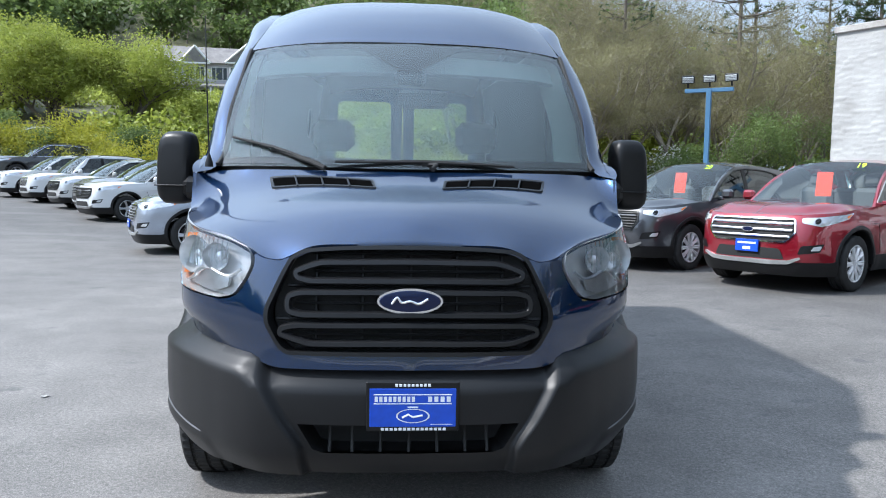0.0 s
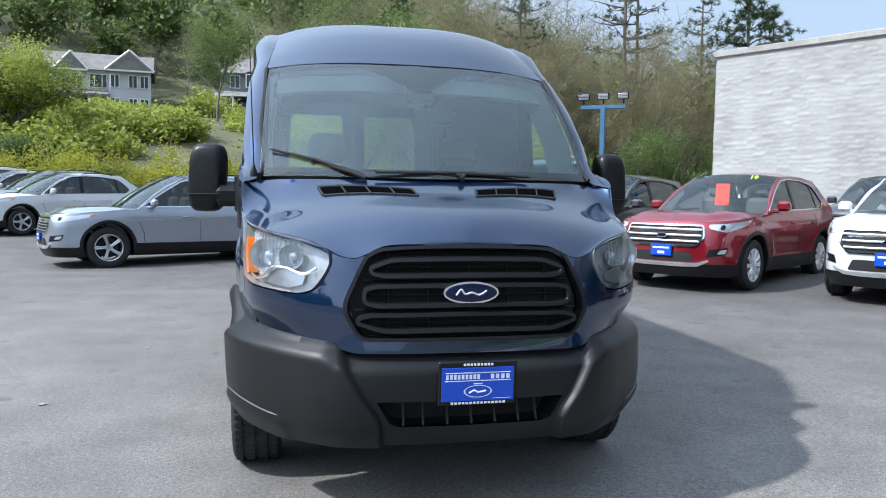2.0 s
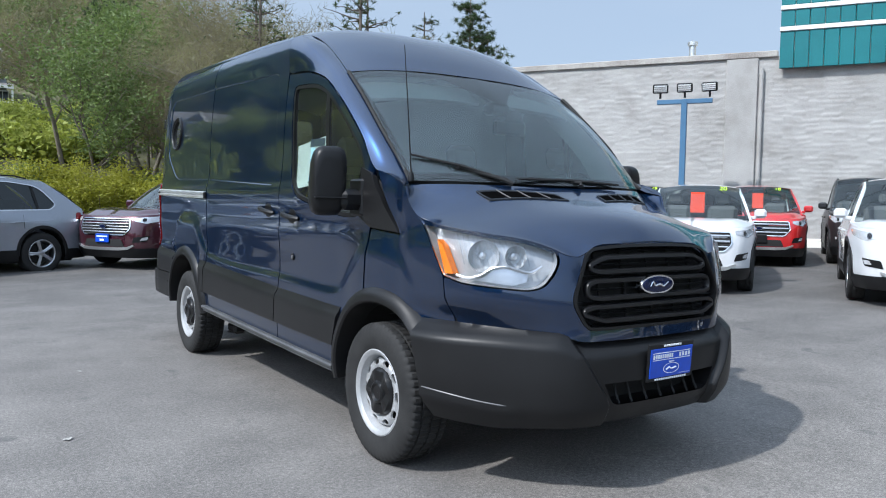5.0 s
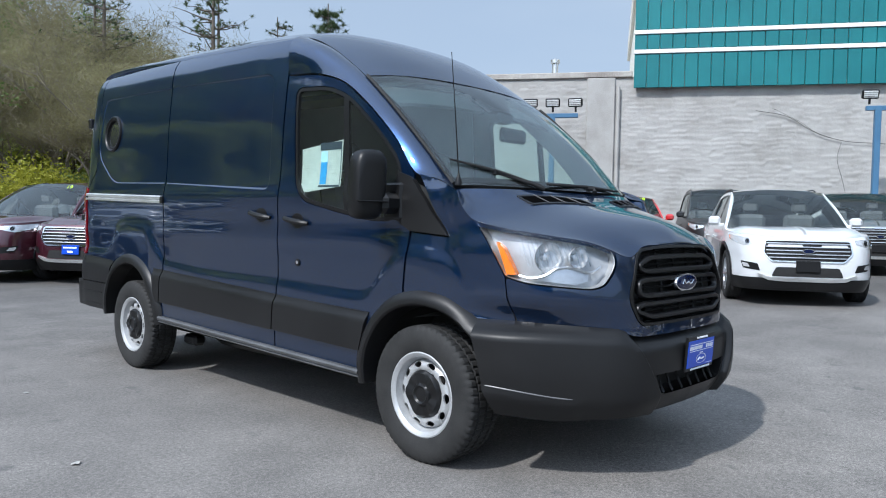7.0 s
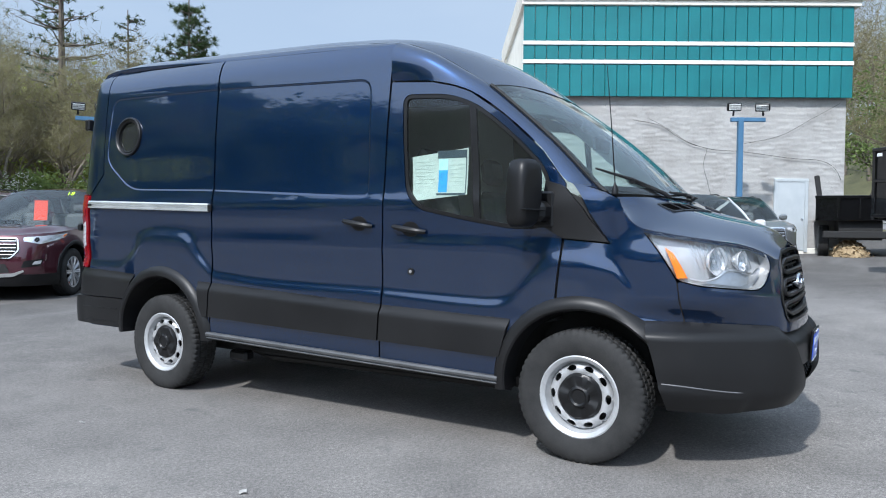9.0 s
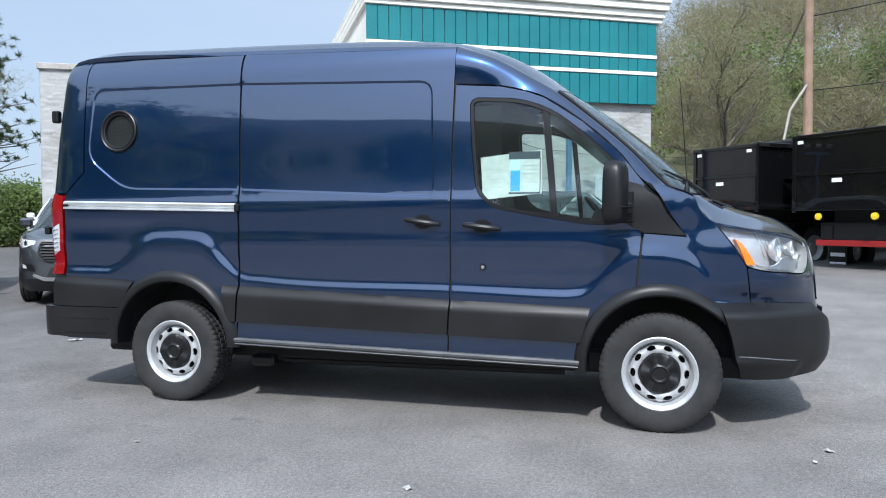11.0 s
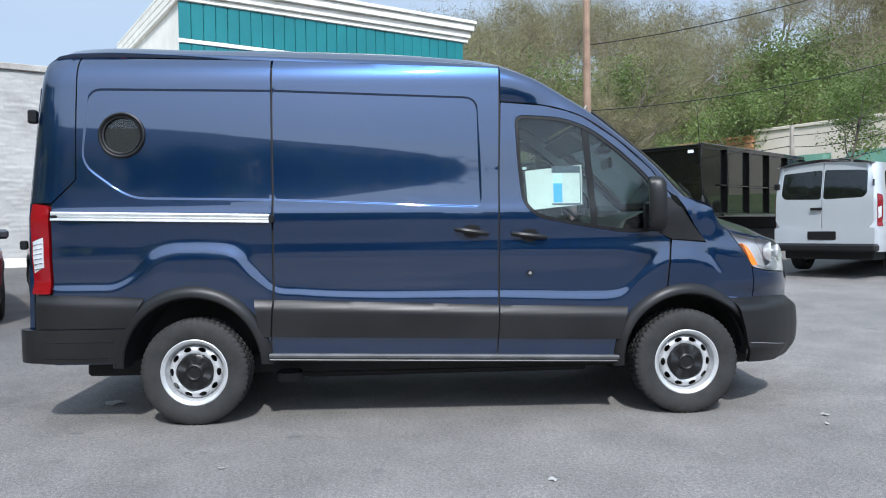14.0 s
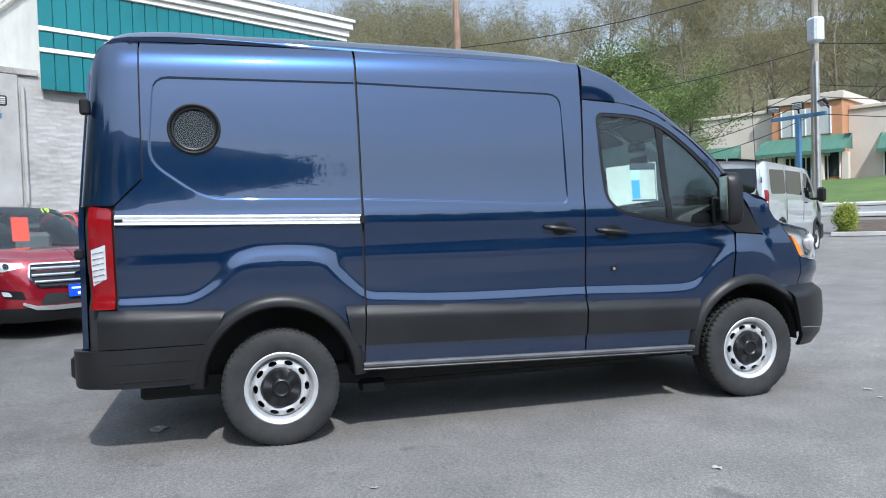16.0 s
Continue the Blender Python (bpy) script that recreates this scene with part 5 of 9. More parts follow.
for z1, z0, e1, e0 in ((1.083, 1.018, 0.360, 0.408), (0.978, 0.900, 0.435, 0.437), (0.863, 0.800, 0.462, 0.405)):
    zm = (z0 + z1) / 2
    loop = [(-e1 + 0.05, z1), (0, z1 + 0.004), (e1 - 0.05, z1), (e1 - 0.005, z1 - 0.012), (max(e0, e1), zm), (e0 - 0.005, z0 + 0.012), (e0 - 0.05, z0), (0, z0 + 0.003), (-e0 + 0.05, z0), (-e0 + 0.005, z0 + 0.012), (-max(e0, e1), zm), (-e1 + 0.005, z1 - 0.012)]
    loop = resample(rounded(loop, 0.04, 5), 0.03)
    rows = []
    n = len(loop)
    for i in range(n):
        a, z = loop[i]
        pa, pb = Vector(loop[i - 1]), Vector(loop[(i + 1) % n])
        d = (pb - pa).normalized()
        w = Vector((-d.y, d.x))
        row = []
        for q, o in ((-0.012, -0.02), (-0.012, 0.000), (-0.007, 0.008), (0.007, 0.008), (0.012, 0.000), (0.012, -0.02)):
            row.append(nose_at(a + w.x * q, z + w.y * q, o - 0.006))
        rows.append(row)
    part("grille_bar", Shape().grid(rows + rows[:1]), GRILLE_BAR, g)
    slat = [nose_at(-min(e0, e1) + 0.02 + (2 * min(e0, e1) - 0.04) * k / 16, zm, -0.030) for k in range(17)]
    part("grille_slat", Shape().tube(slat, 0.009, 6, True, 0.6), BLACK, g)
for zm, e in ((1.114, 0.36), (0.998, 0.44), (0.882, 0.48), (0.780, 0.41)):
    part("grille_slat", Shape().tube([nose_at(-e + 2 * e * k / 16, zm, -0.030) for k in range(17)], 0.009, 6, True, 0.6), BLACK, g)
for a in (-0.34, -0.17, 0.0, 0.17, 0.34):
    part("grille_post", Shape().tube([nose_at(a, 0.775, -0.05), nose_at(a, 0.95, -0.05), nose_at(a, 1.125, -0.05)], 0.006, 6), BLACK, g)

# oval badge: plain shapes only
def oval(rx, rz, y, depth, dome=0.0):
    rows = []
    for s, d in ((1.0, 0.0), (1.0, depth * 0.7), (0.97, depth), (0.7, depth + dome * 0.6), (0.35, depth + dome), (0.02, depth + dome)):
        rows.append([(rx * s * math.cos(k * math.tau / 40), y - d, 0.953 + rz * s * math.sin(k * math.tau / 40)) for k in range(40)])
    return Shape().grid(rows, close=True)


badge = part("badge", oval(0.119, 0.047, -0.925, 0.030), CHROME, van, "chrome-rimmed dark blue oval badge")
part("badge_face", oval(0.108, 0.038, -0.948, 0.010, 0.003), EMBLEM_BLUE, badge)
part("badge_stroke", Shape().tube(curve([(-0.065, -0.964, 0.945), (-0.045, -0.964, 0.968), (-0.03, -0.964, 0.95), (0.0, -0.9645, 0.955), (0.03, -0.964, 0.946), (0.062, -0.964, 0.963)], 24), 0.0045, 6), CHROME, badge)

# paler than the bumper: the crease's bright highlight put into its colour
CREASE_GLINT = plain("crease_glint", (0.10, 0.10, 0.104), 0.4)

# bumper
CREASE = [(0.40, 0.37), (0.44, 0.37), (0.54, 0.43), (0.67, 0.50), (0.75, 0.535), (0.80, 0.55)]


def bumper_out(a, z):
    pod = smoothstep(-0.013, 0.013, a - hermite(CREASE, z)[0])
    top = 0.705 + 0.05 * smoothstep(0.46, 0.60, a) + 0.015 * smoothstep(0.6, 1.0, a)
    o = 0.026 + 0.038 * pod
    o -= 0.060 * smoothstep(top - 0.065, top + 0.012, z)
    o -= 0.050 * (1 - smoothstep(0.28, 0.44, z))
    line = 0.432 + 0.045 * smoothstep(0.75, 1.2, a)
    if a > 0.74:
        o += 0.010 * (1 - smoothstep(line - 0.03, line + 0.0, z)) * smoothstep(0.74, 0.80, a)
    return o


bump_poly = [(0.0, 0.335), (0.46, 0.335), (0.85, 0.315), (1.12, 0.335), (1.17, 0.45), (1.20, 0.60), (1.24, 0.776), (1.05, 0.778), (0.8, 0.768), (0.58, 0.755), (0.48, 0.722), (0.0, 0.716)]
intake = [(0.0, 0.528), (0.385, 0.528), (0.335, 0.437), (0.30, 0.425), (0.0, 0.420)]
full_bump = [(-a, z) for a, z in reversed(bump_poly[1:-1])] + bump_poly[1:-1]
full_int = [(-a, z) for a, z in reversed(intake[1:-1])] + intake[1:-1]
POD_EDGE = [(sx * (hermite(CREASE, 0.345 + 0.006 * k)[0] + d), 0.345 + 0.006 * k) for k in range(68) for d in (-0.018, -0.013, -0.006, 0.0, 0.006, 0.013, 0.018) for sx in (-1, 1)]
s = sheet(full_bump, lambda a, z, o: nose_at(a, z, o + bumper_out(abs(a), z)), [full_int], 0.018, 0.03, extra=POD_EDGE)
bp = part("front_bumper", s, CLADDING, van, "dark grey moulded plastic bumper", smooth=50)
for sx in (-1, 1):
    fold = [(0.80 + 0.36 * k / 14, 0.432 + 0.045 * smoothstep(0.75, 1.2, 0.80 + 0.36 * k / 14)) for k in range(15)]
    part("bumper_crease", Shape().tube([nose_at(sx * a, z, bumper_out(a, z) + 0.001) for a, z in fold], [0.001] + [0.004] * 13 + [0.003], 6), CREASE_GLINT, bp)
s = Shape()
rows = []
lp = resample(full_int, 0.05)
s.grid([[nose_at(a, z, 0.026) for a, z in lp], [nose_at(a, z, -0.10) for a, z in lp]], close=True)
part("intake_wall", s, BLACK, bp)
part("intake_back", sheet(full_int, lambda a, z, o: nose_at(a, z, o - 0.10), [], 0.1, 0.0), MATTE, bp)
for a in (-0.28, -0.2, -0.1, 0.0, 0.1, 0.2, 0.28):
    part("intake_rib", Shape().tube([nose_at(a, 0.425, 0.01), nose_at(a, 0.455, -0.01), nose_at(a, 0.525, -0.04)], 0.006, 6), MATTE, bp)

# dealer plate: bars stand for its lettering
def plate(parent_name, label, m, w=0.305, h=0.155):
    p = thing(parent_name, label, "plate", m=m)
    part("plate_frame", Shape().box(-w / 2 - 0.008, 0.0, -h / 2 - 0.014, w / 2 + 0.008, 0.012, h / 2 + 0.010, 0.004), BLACK, p)
    part("plate_face", Shape().box(-w / 2 + 0.004, -0.003, -h / 2 + 0.004, w / 2 - 0.004, 0.004, h / 2 - 0.014, 0.001), PLATE_BLUE, p)
    def mark(x0, x1, z0, z1):
        part("lettering_bar", Shape().box(x0 * w, -0.0048, z0 * h, x1 * w, -0.002, z1 * h, 0.0005), WHITE_INK, p)
    for k in range(9):
        mark(-0.43 + k * 0.052, -0.395 + k * 0.052, 0.11, 0.23)
    for k in range(4):
        mark(0.17 + k * 0.07, 0.215 + k * 0.07, 0.11, 0.23)
    mark(-0.44, 0.44, 0.265, 0.285)
    mark(-0.44, 0.44, 0.055, 0.075)
    mark(-0.06, 0.06, -0.03, 0.0)
    mark(0.2, 0.45, -0.42, -0.41)
    for k in range(9):
        mark(-0.2 + k * 0.046, -0.17 + k * 0.046, 0.46, 0.52)
    for k in range(15):
        mark(-0.36 + k * 0.05, -0.325 + k * 0.05, -0.555, -0.495)
    ring = Shape()
    ring.grid([[(0.19 * w * q * math.cos(k * math.tau / 32), -0.0048, -0.215 * h + 0.165 * h * q * math.sin(k * math.tau / 32)) for k in range(32)] for q in (1.0, 0.9)], close=True)
    part("oval_mark", ring, WHITE_INK, p)
    part("oval_stroke", Shape().tube([(-0.12 * w, -0.0048, -0.25 * h), (-0.05 * w, -0.0048, -0.18 * h), (0.0, -0.0048, -0.24 * h), (0.11 * w, -0.0048, -0.2 * h)], 0.004, 5), WHITE_INK, p)
    return p


plate("dealer_plate", "blue dealer plate with white lettering in a black frame", pose(0.012, -1.036, 0.602, 4, 0, 0))

# mirrors
def side_mirror(f):
    s = Shape()
    rows = []
    for y, k in ((0.174, 0.60), (0.178, 0.81), (0.190, 0.93), (0.212, 0.99), (0.240, 1.0), (0.276, 0.99), (0.284, 0.93)):
        ring = []
        for i in range(28):
            t = i * math.tau / 28
            c, sn = math.cos(t), math.sin(t)
            px = math.copysign(abs(c) ** 0.5, c) * 0.093 * k
            pz = math.copysign(abs(sn) ** 0.55, sn) * 0.180 * k
            ring.append((-1.138 + px + 0.010 * (pz / 0.18), y, 1.425 + pz))
        rows.append(ring)
    s.grid(rows, close=True)
    s.ring_cap(rows[0])
    turn = Matrix.Translation((-1.06, 0.235, 0)) @ Matrix.Rotation(radians(-14), 4, "Z") @ Matrix.Translation((1.06, -0.235, 0))
    s = s.moved(turn)
    m = part("door_mirror", f(s), CLADDING, van, "large black door mirror on a short arm")
    part("mirror_glass", f(Shape().box(-1.205, 0.278, 1.27, -1.07, 0.2845, 1.58, 0.003).moved(turn)), CHROME, m)
    arm = Shape().box(-1.10, 0.16, 1.275, -0.955, 0.27, 1.385, 0.03).box(-0.995, 0.15, 1.245, -0.955, 0.29, 1.44, 0.012)
    part("mirror_arm", f(arm), BLACK, m)
    part("mirror_seam", f(Shape().box(-1.221, 0.150, 1.335, -1.055, 0.278, 1.341, 0.002).moved(turn)), BLACK, m)


sail = side([(0.235, 1.262), (0.205, 1.50), (0.105, 1.47), (-0.165, 1.172), (0.10, 1.190)])
for f in (lambda q: q, lambda q: q.mirrored()):
    side_mirror(f)
    part("mirror_base", f(sheet(sail, lambda a, z, o: flank(a, z, o + 0.012), [], 0.04, 0.03)), CLADDING, van, "dark grey plastic corner panel")

# wipers, aerial
def wiper(foot, elbow, tip0, tip1):
    w = part("wiper", Shape().tube([foot, elbow, tuple((Vector(tip0) + Vector(tip1)) / 2)], [0.013, 0.010, 0.007], 8), MATTE, van)
    part("wiper_blade", Shape().tube([tip0, tuple((Vector(tip0) + Vector(tip1)) / 2 + Vector((0, -0.006, 0.008))), tip1], [0.006, 0.010, 0.006], 6), MATTE, w)
    part("wiper_clip", Shape().box(-0.018, -0.014, -0.012, 0.018, 0.014, 0.014, 0.004).moved(Matrix.Translation((Vector(tip0) + Vector(tip1)) / 2)), BLACK, w)


wiper((0.10, -0.33, 1.425), (0.12, -0.31, 1.445), on_ws(-0.30, 0.012, 0.02), on_ws(0.44, 0.0, 0.02))
wiper((-0.36, -0.30, 1.425), (-0.42, -0.27, 1.45), on_ws(-0.80, 0.165, 0.02), on_ws(-0.36, 0.0, 0.02))
part("aerial", Shape().lathe([(0.0, 0.018), (0.02, 0.017), (0.05, 0.007), (0.06, 0.004)], 12, "z").moved(Matrix.Translation((-0.885, -0.150, 1.425))).tube([(-0.885, -0.150, 1.48), (-0.895, -0.13, 1.78), (-0.905, -0.105, 2.09)], [0.0035, 0.003, 0.002], 6), BLACK, van)

# wheels
TYRE = mesh_of("tyre", wheel_shape(0.355, 0.235, 0.215), RUBBER)
RIM = mesh_of("rim", steel_rim(0.213), STEEL)
CAP = mesh_of("hub_cap", hub_cap(), BLACK)
for x, y, flip in ((-0.872, 0, 0), (-0.872, 3.3, 0), (0.872, 0, 180), (0.872, 3.3, 180)):
    w = part("wheel", TYRE, None, van, "black all-season tyre on a silver steel rim")
    w.matrix_basis = pose(x, y, 0.353, 0, 0, flip)
    part("rim", RIM, None, w)
    part("hub_cap", CAP, None, w, "black five-lobed centre cap")
    part("brake_drum", Shape().lathe([(0.0, 0.02), (0.0, 0.16), (0.08, 0.16), (0.08, 0.02)], 24), MATTE, w)
part("axle", Shape().tube([(-0.8, 0, 0.353), (0.8, 0, 0.353)], 0.05, 8).tube([(-0.8, 3.3, 0.353), (0.8, 3.3, 0.353)], 0.06, 8), MATTE, van)

# rear bumper
rb = [(ay(3.74), 0.43), (ay(4.385), 0.44), (ay(4.42), 0.50), (ay(4.42), 0.64), (ay(4.36), 0.655), (ay(3.70), 0.655)]
s = sheet(rb, lambda a, z, o: flank(a, z, o + 0.030 + 0.03 * smoothstep(4.2, 4.38, hermite(PLAN_A, a)[1])), [arch_hole(ARCH_R, 0.03)], 0.03, 0.04)
part("rear_bumper", s, CLADDING, van, "dark grey plastic rear bumper")
part("rear_bumper", s.mirrored(), CLADDING, van)
for z, y0, y1 in ((0.575, 3.80, 4.24), (0.47, 3.84, 4.26)):
    e = Shape().tube([side_at(y0 + (y1 - y0) * k / 8, z, 0.030) for k in range(9)], 0.005, 5)
    part("bumper_crease", e, CLADDING, van)
    part("bumper_crease", e.mirrored(), CLADDING, van)
part("bumper_step", Shape().box(-0.8, 4.30, 0.46, 0.8, 4.50, 0.62, 0.03), CLADDING, van)

# cab
part("headliner", Shape().grid([[(x * e[1] * 0.97, e[0], e[2] - 0.05 + (m[2] - e[2]) * (1 - abs(x) ** 2.4)) for x in (-1, -0.8, -0.5, 0, 0.5, 0.8, 1)] for e, m in zip(rows_e[6::6], rows_m[6::6])]), LINER, van)
dash = Shape()
dash.grid([[(x, y + 0.10 * (x / 0.85) ** 2, z) for x in (-0.88, -0.6, -0.3, 0, 0.3, 0.6, 0.88)] for y, z in ((-0.22, 1.36), (-0.05, 1.40), (0.15, 1.38), (0.28, 1.32), (0.32, 1.22), (0.30, 0.95), (0.22, 0.7))])
part("dashboard", dash, TRIM, van, "grey moulded dashboard", smooth=60)
part("instrument_hood", Shape().box(0.25, 0.10, 1.36, 0.62, 0.32, 1.45, 0.05), TRIM, van)
sw = part("steering_wheel", Shape().lathe([(math.cos(k * math.tau / 10) * 0.016, 0.185 + 0.016 * math.sin(k * math.tau / 10)) for k in range(11)], 36, "z").box(-0.18, -0.02, -0.012, 0.18, 0.02, 0.008, 0.006).lathe([(-0.02, 0.001), (-0.02, 0.06), (0.02, 0.055), (0.025, 0.001)], 16, "z"), BLACK, van)
sw.matrix_basis = pose(0.43, 0.42, 1.30, 50, 0, 0)
for x in (-0.45, 0.45):
    st = Shape()
    st.box(x - 0.25, 0.62, 0.72, x + 0.25, 1.15, 0.90, 0.06)
    part("seat_cushion", st, SEAT, van)
    bk = Shape().box(-0.24, -0.07, 0.0, 0.24, 0.07, 0.66, 0.06).moved(pose(x, 1.10, 0.86, -12))
    part("seat_back", bk, SEAT, van)
    part("head_rest", Shape().box(-0.13, -0.05, 0.0, 0.13, 0.05, 0.20, 0.045).moved(pose(x, 1.25, 1.56, -8)), SEAT, van)
# pale trim on the windscreen pillars and along the cargo walls
trim_rows = [[(p[0] + 0.02 + 0.030 * k, p[1] + 0.02 + 0.055 * k, p[2] - 0.02 - 0.004 * k) for p in inner_edge[2:30]] for k in range(4)]
lining = sheet(side([(1.30, 1.02), (4.33, 1.02), (4.33, 2.34), (1.30, 2.26)]), lambda a, z, o: flank(a, z, o - 0.050), [circle(ay(3.742), 1.923, 0.14, 24)], 0.12, 0.006)
for f, n in ((lambda q: q, 2), (lambda q: q.mirrored(), 4)):
    part("pillar_trim", f(Shape().grid(trim_rows[:n])), PALE_TRIM, van, "pale grey windscreen pillar trim")
    part("cargo_lining", f(lining), LINER, van, "pale grey cargo wall lining")
part("cargo_floor", Shape().box(-0.54, 0.2, 0.60, 0.54, 4.38, 0.64, 0.01), TRIM, van)

# window sticker
stick = side([(1.085, 1.66), (0.700, 1.70), (0.700, 1.43), (1.068, 1.395)])
sp = part("price_sheet", sheet(stick, lambda a, z, o: flank(a, z, o - 0.024), [], 0.08, 0.0), PAPER, van, "white printed price sheet inside the window")
def ink(y0, y1, z0, z1, mat):
    part("print_bar", sheet(side([(y0, z0), (y1, z0), (y1, z1), (y0, z1)]), lambda a, z, o: flank(a, z, o - 0.0215), [], 0.05, 0.0), mat, sp)
ink(0.71, 0.905, 1.645, 1.690, INK)
ink(0.71, 0.905, 1.428, 1.440, INK)
ink(0.835, 0.895, 1.445, 1.575, BLUE_INK)
ink(0.835, 0.895, 1.575, 1.64, plain("pale_blue_ink", (0.45, 0.68, 0.78), 0.5))
ink(0.708, 0.714, 1.44, 1.65, INK)
for k in range(9):
    ink(0.93, 1.06, 1.46 + k * 0.021, 1.464 + k * 0.021, plain("grey_ink", (0.5, 0.55, 0.53), 0.6) if k == 0 else bpy.data.materials["grey_ink"])
for k in range(7):
    ink(0.725, 0.82, 1.46 + k * 0.024, 1.464 + k * 0.024, bpy.data.materials["grey_ink"])

# ---- parked cars ----
ALLOY_RIMS = {}


def alloy_rim(r, spokes):
    s = Shape()
    s.lathe([(-0.095, r + 0.004), (-0.100, r - 0.004), (-0.092, r - 0.018), (-0.03, r - 0.03), (0.08, r - 0.02)], 40)
    for k in range(spokes):
        a = k * math.tau / spokes
        for d in (-0.10, 0.10):
            pa = (-0.075, 0.045 * math.cos(a + d * 2.2), 0.045 * math.sin(a + d * 2.2))
            pb = (-0.088, (r - 0.02) * math.cos(a + d * 0.75), (r - 0.02) * math.sin(a + d * 0.75))
            s.tube([pa, tuple((Vector(pa) + Vector(pb)) / 2 + Vector((-0.006, 0, 0))), pb], [0.016, 0.015, 0.019], 6)
    s.lathe([(-0.06, 0.07), (-0.082, 0.06), (-0.086, 0.03), (-0.086, 0.001)], 20)
    return s


def car_wheel(parent, x, y, r, flip, spokes, mat):
    key = (r, spokes, mat.name)
    if key not in ALLOY_RIMS:
        w = wheel_shape(r, 0.225, r * 0.66, 18)
        ALLOY_RIMS[key] = (mesh_of("tyre", w, RUBBER), mesh_of("rim", alloy_rim(r * 0.665, spokes), mat), mesh_of("brake_disc", Shape().lathe([(0.0, 0.01), (0.0, r * 0.5), (0.03, r * 0.5)], 20), MATTE))
    t, rim, disc = ALLOY_RIMS[key]
    w = part("wheel", t, None, parent)
    w.matrix_basis = pose(x, y, r, 0, 0, flip)
    part("rim", rim, None, w, "bright alloy rim")
    part("brake_disc", disc, None, w)


STONE_TRIM = plain("grey_trim_bar", (0.22, 0.22, 0.22), 0.4, 0.3)
STICKER = plain("orange_sheet", (0.86, 0.060, 0.012), 0.8)
MARKER = plain("yellow_green_marker", (0.55, 0.85, 0.02), 0.6)


def car(name, label, m, body, wb=2.69, fo=0.90, ro=0.93, half=0.92, high=1.68, belt=1.02, group="parked cars", mat_rim=ALLOY, spokes=5, grille="bars", lower=None, sheet_mark=True, year="", plate_on=True, boxy=0.0, rails=True, tyre=0.345, cladding=True):
    """A parked car, nose to -y, its front axle over the origin."""
    c = thing(name, label, "car", group, m)
    lower = lower or CLADDING
    h = half
    plan = [(0, -fo), (0.45 * h, -fo + 0.02), (0.68 * h, -fo + 0.075), (0.82 * h, -fo + 0.19), (0.92 * h, -fo + 0.42), (0.975 * h, -fo + 0.72), (h, 0.2), (h, wb - 0.3), (0.985 * h, wb + 0.35), (0.95 * h, wb + ro - 0.28), (0.86 * h, wb + ro - 0.09), (0.6 * h, wb + ro - 0.02), (0, wb + ro)]
    table = [(0.0, *plan[0])]
    for (xa, ya), (xb, yb) in zip(plan, plan[1:]):
        table.append((table[-1][0] + math.hypot(xb - xa, yb - ya), xb, yb))
    hood_z = belt - 0.10
    nose_t = [(0.18, 0.09), (0.30, 0.03), (0.45, 0.0), (0.60, 0.0), (0.74, 0.02), (hood_z - 0.06, 0.07), (hood_z + 0.02, 0.14), (belt, 0.2)]
    girth = [(0.18, 0.93), (0.30, 0.975), (0.45, 0.99), (0.62, 0.985), (0.72, 0.997), (0.86, 1.0), (belt - 0.06, 0.975), (belt, 0.95), (belt + 0.1, 0.93)]

    def ya(y):
        for (a0, x0, y0), (a1, x1, y1) in zip(table, table[1:]):
            if y0 <= y <= y1:
                return a0 + (a1 - a0) * (y - y0) / max(1e-6, y1 - y0)
        return table[-1][0]

    def at(a, z, o=0.0):
        sx = 1 if a >= 0 else -1
        a = abs(a)
        x, y = hermite(table, a)
        g = hermite(girth, z)[0]
        f = min(1.0, max(0.0, -y / (fo * 0.5)))
        xa, yaa = hermite(table, a + 0.01)
        xb, ybb = hermite(table, max(0.0, a - 0.01))
        q = math.hypot(xa - xb, yaa - ybb) or 1.0
        for cy in (0.0, wb):
            r = math.hypot(y - cy, z - tyre)
            if y > -fo * 0.75:
                o += 0.014 * (1 - smoothstep(0.50, 0.60, r))
        x, y = x + (yaa - ybb) / q * o, y - (xa - xb) / q * o
        return (-sx * x * g, y + hermite(nose_t, z)[0] * f, z)

    end = table[-1][0]
    hinge_y = 0.50  # foot of the windscreen at the sides
    rim_line = [(0.0, hood_z - 0.02), (0.42, hood_z - 0.025), (0.62, hood_z - 0.01), (ya(-fo + 0.35), hood_z + 0.015), (ya(-0.1), hood_z + 0.05), (ya(hinge_y), belt - 0.012)]
    arch = lambda cy, r: [(ya(cy + r * math.cos(k * math.pi / 20)), tyre + 0.02 + r * math.sin(k * math.pi / 20)) for k in range(21)] + [(ya(cy - r), 0.05), (ya(cy + r), 0.05)]  # noqa: E731
    r_arch = tyre + 0.055
    low = 0.42 if cladding else 0.30
    outline = [(-0.0, 0.36)] + [(ya(-fo * 0.55), 0.36), (ya(-0.30), low), (ya(wb + 0.30), low), (ya(wb + ro - 0.2), 0.42), (end, 0.42), (end, belt + 0.06), (ya(wb + ro - 0.2), belt + 0.05), (ya(wb - 0.2), belt + 0.03)] + rim_line[::-1]
    s = sheet(outline, at, [arch(0.0, r_arch), arch(wb, r_arch)], 0.07, 0.015, 0.0)
    part("body", s.both(), body, c)
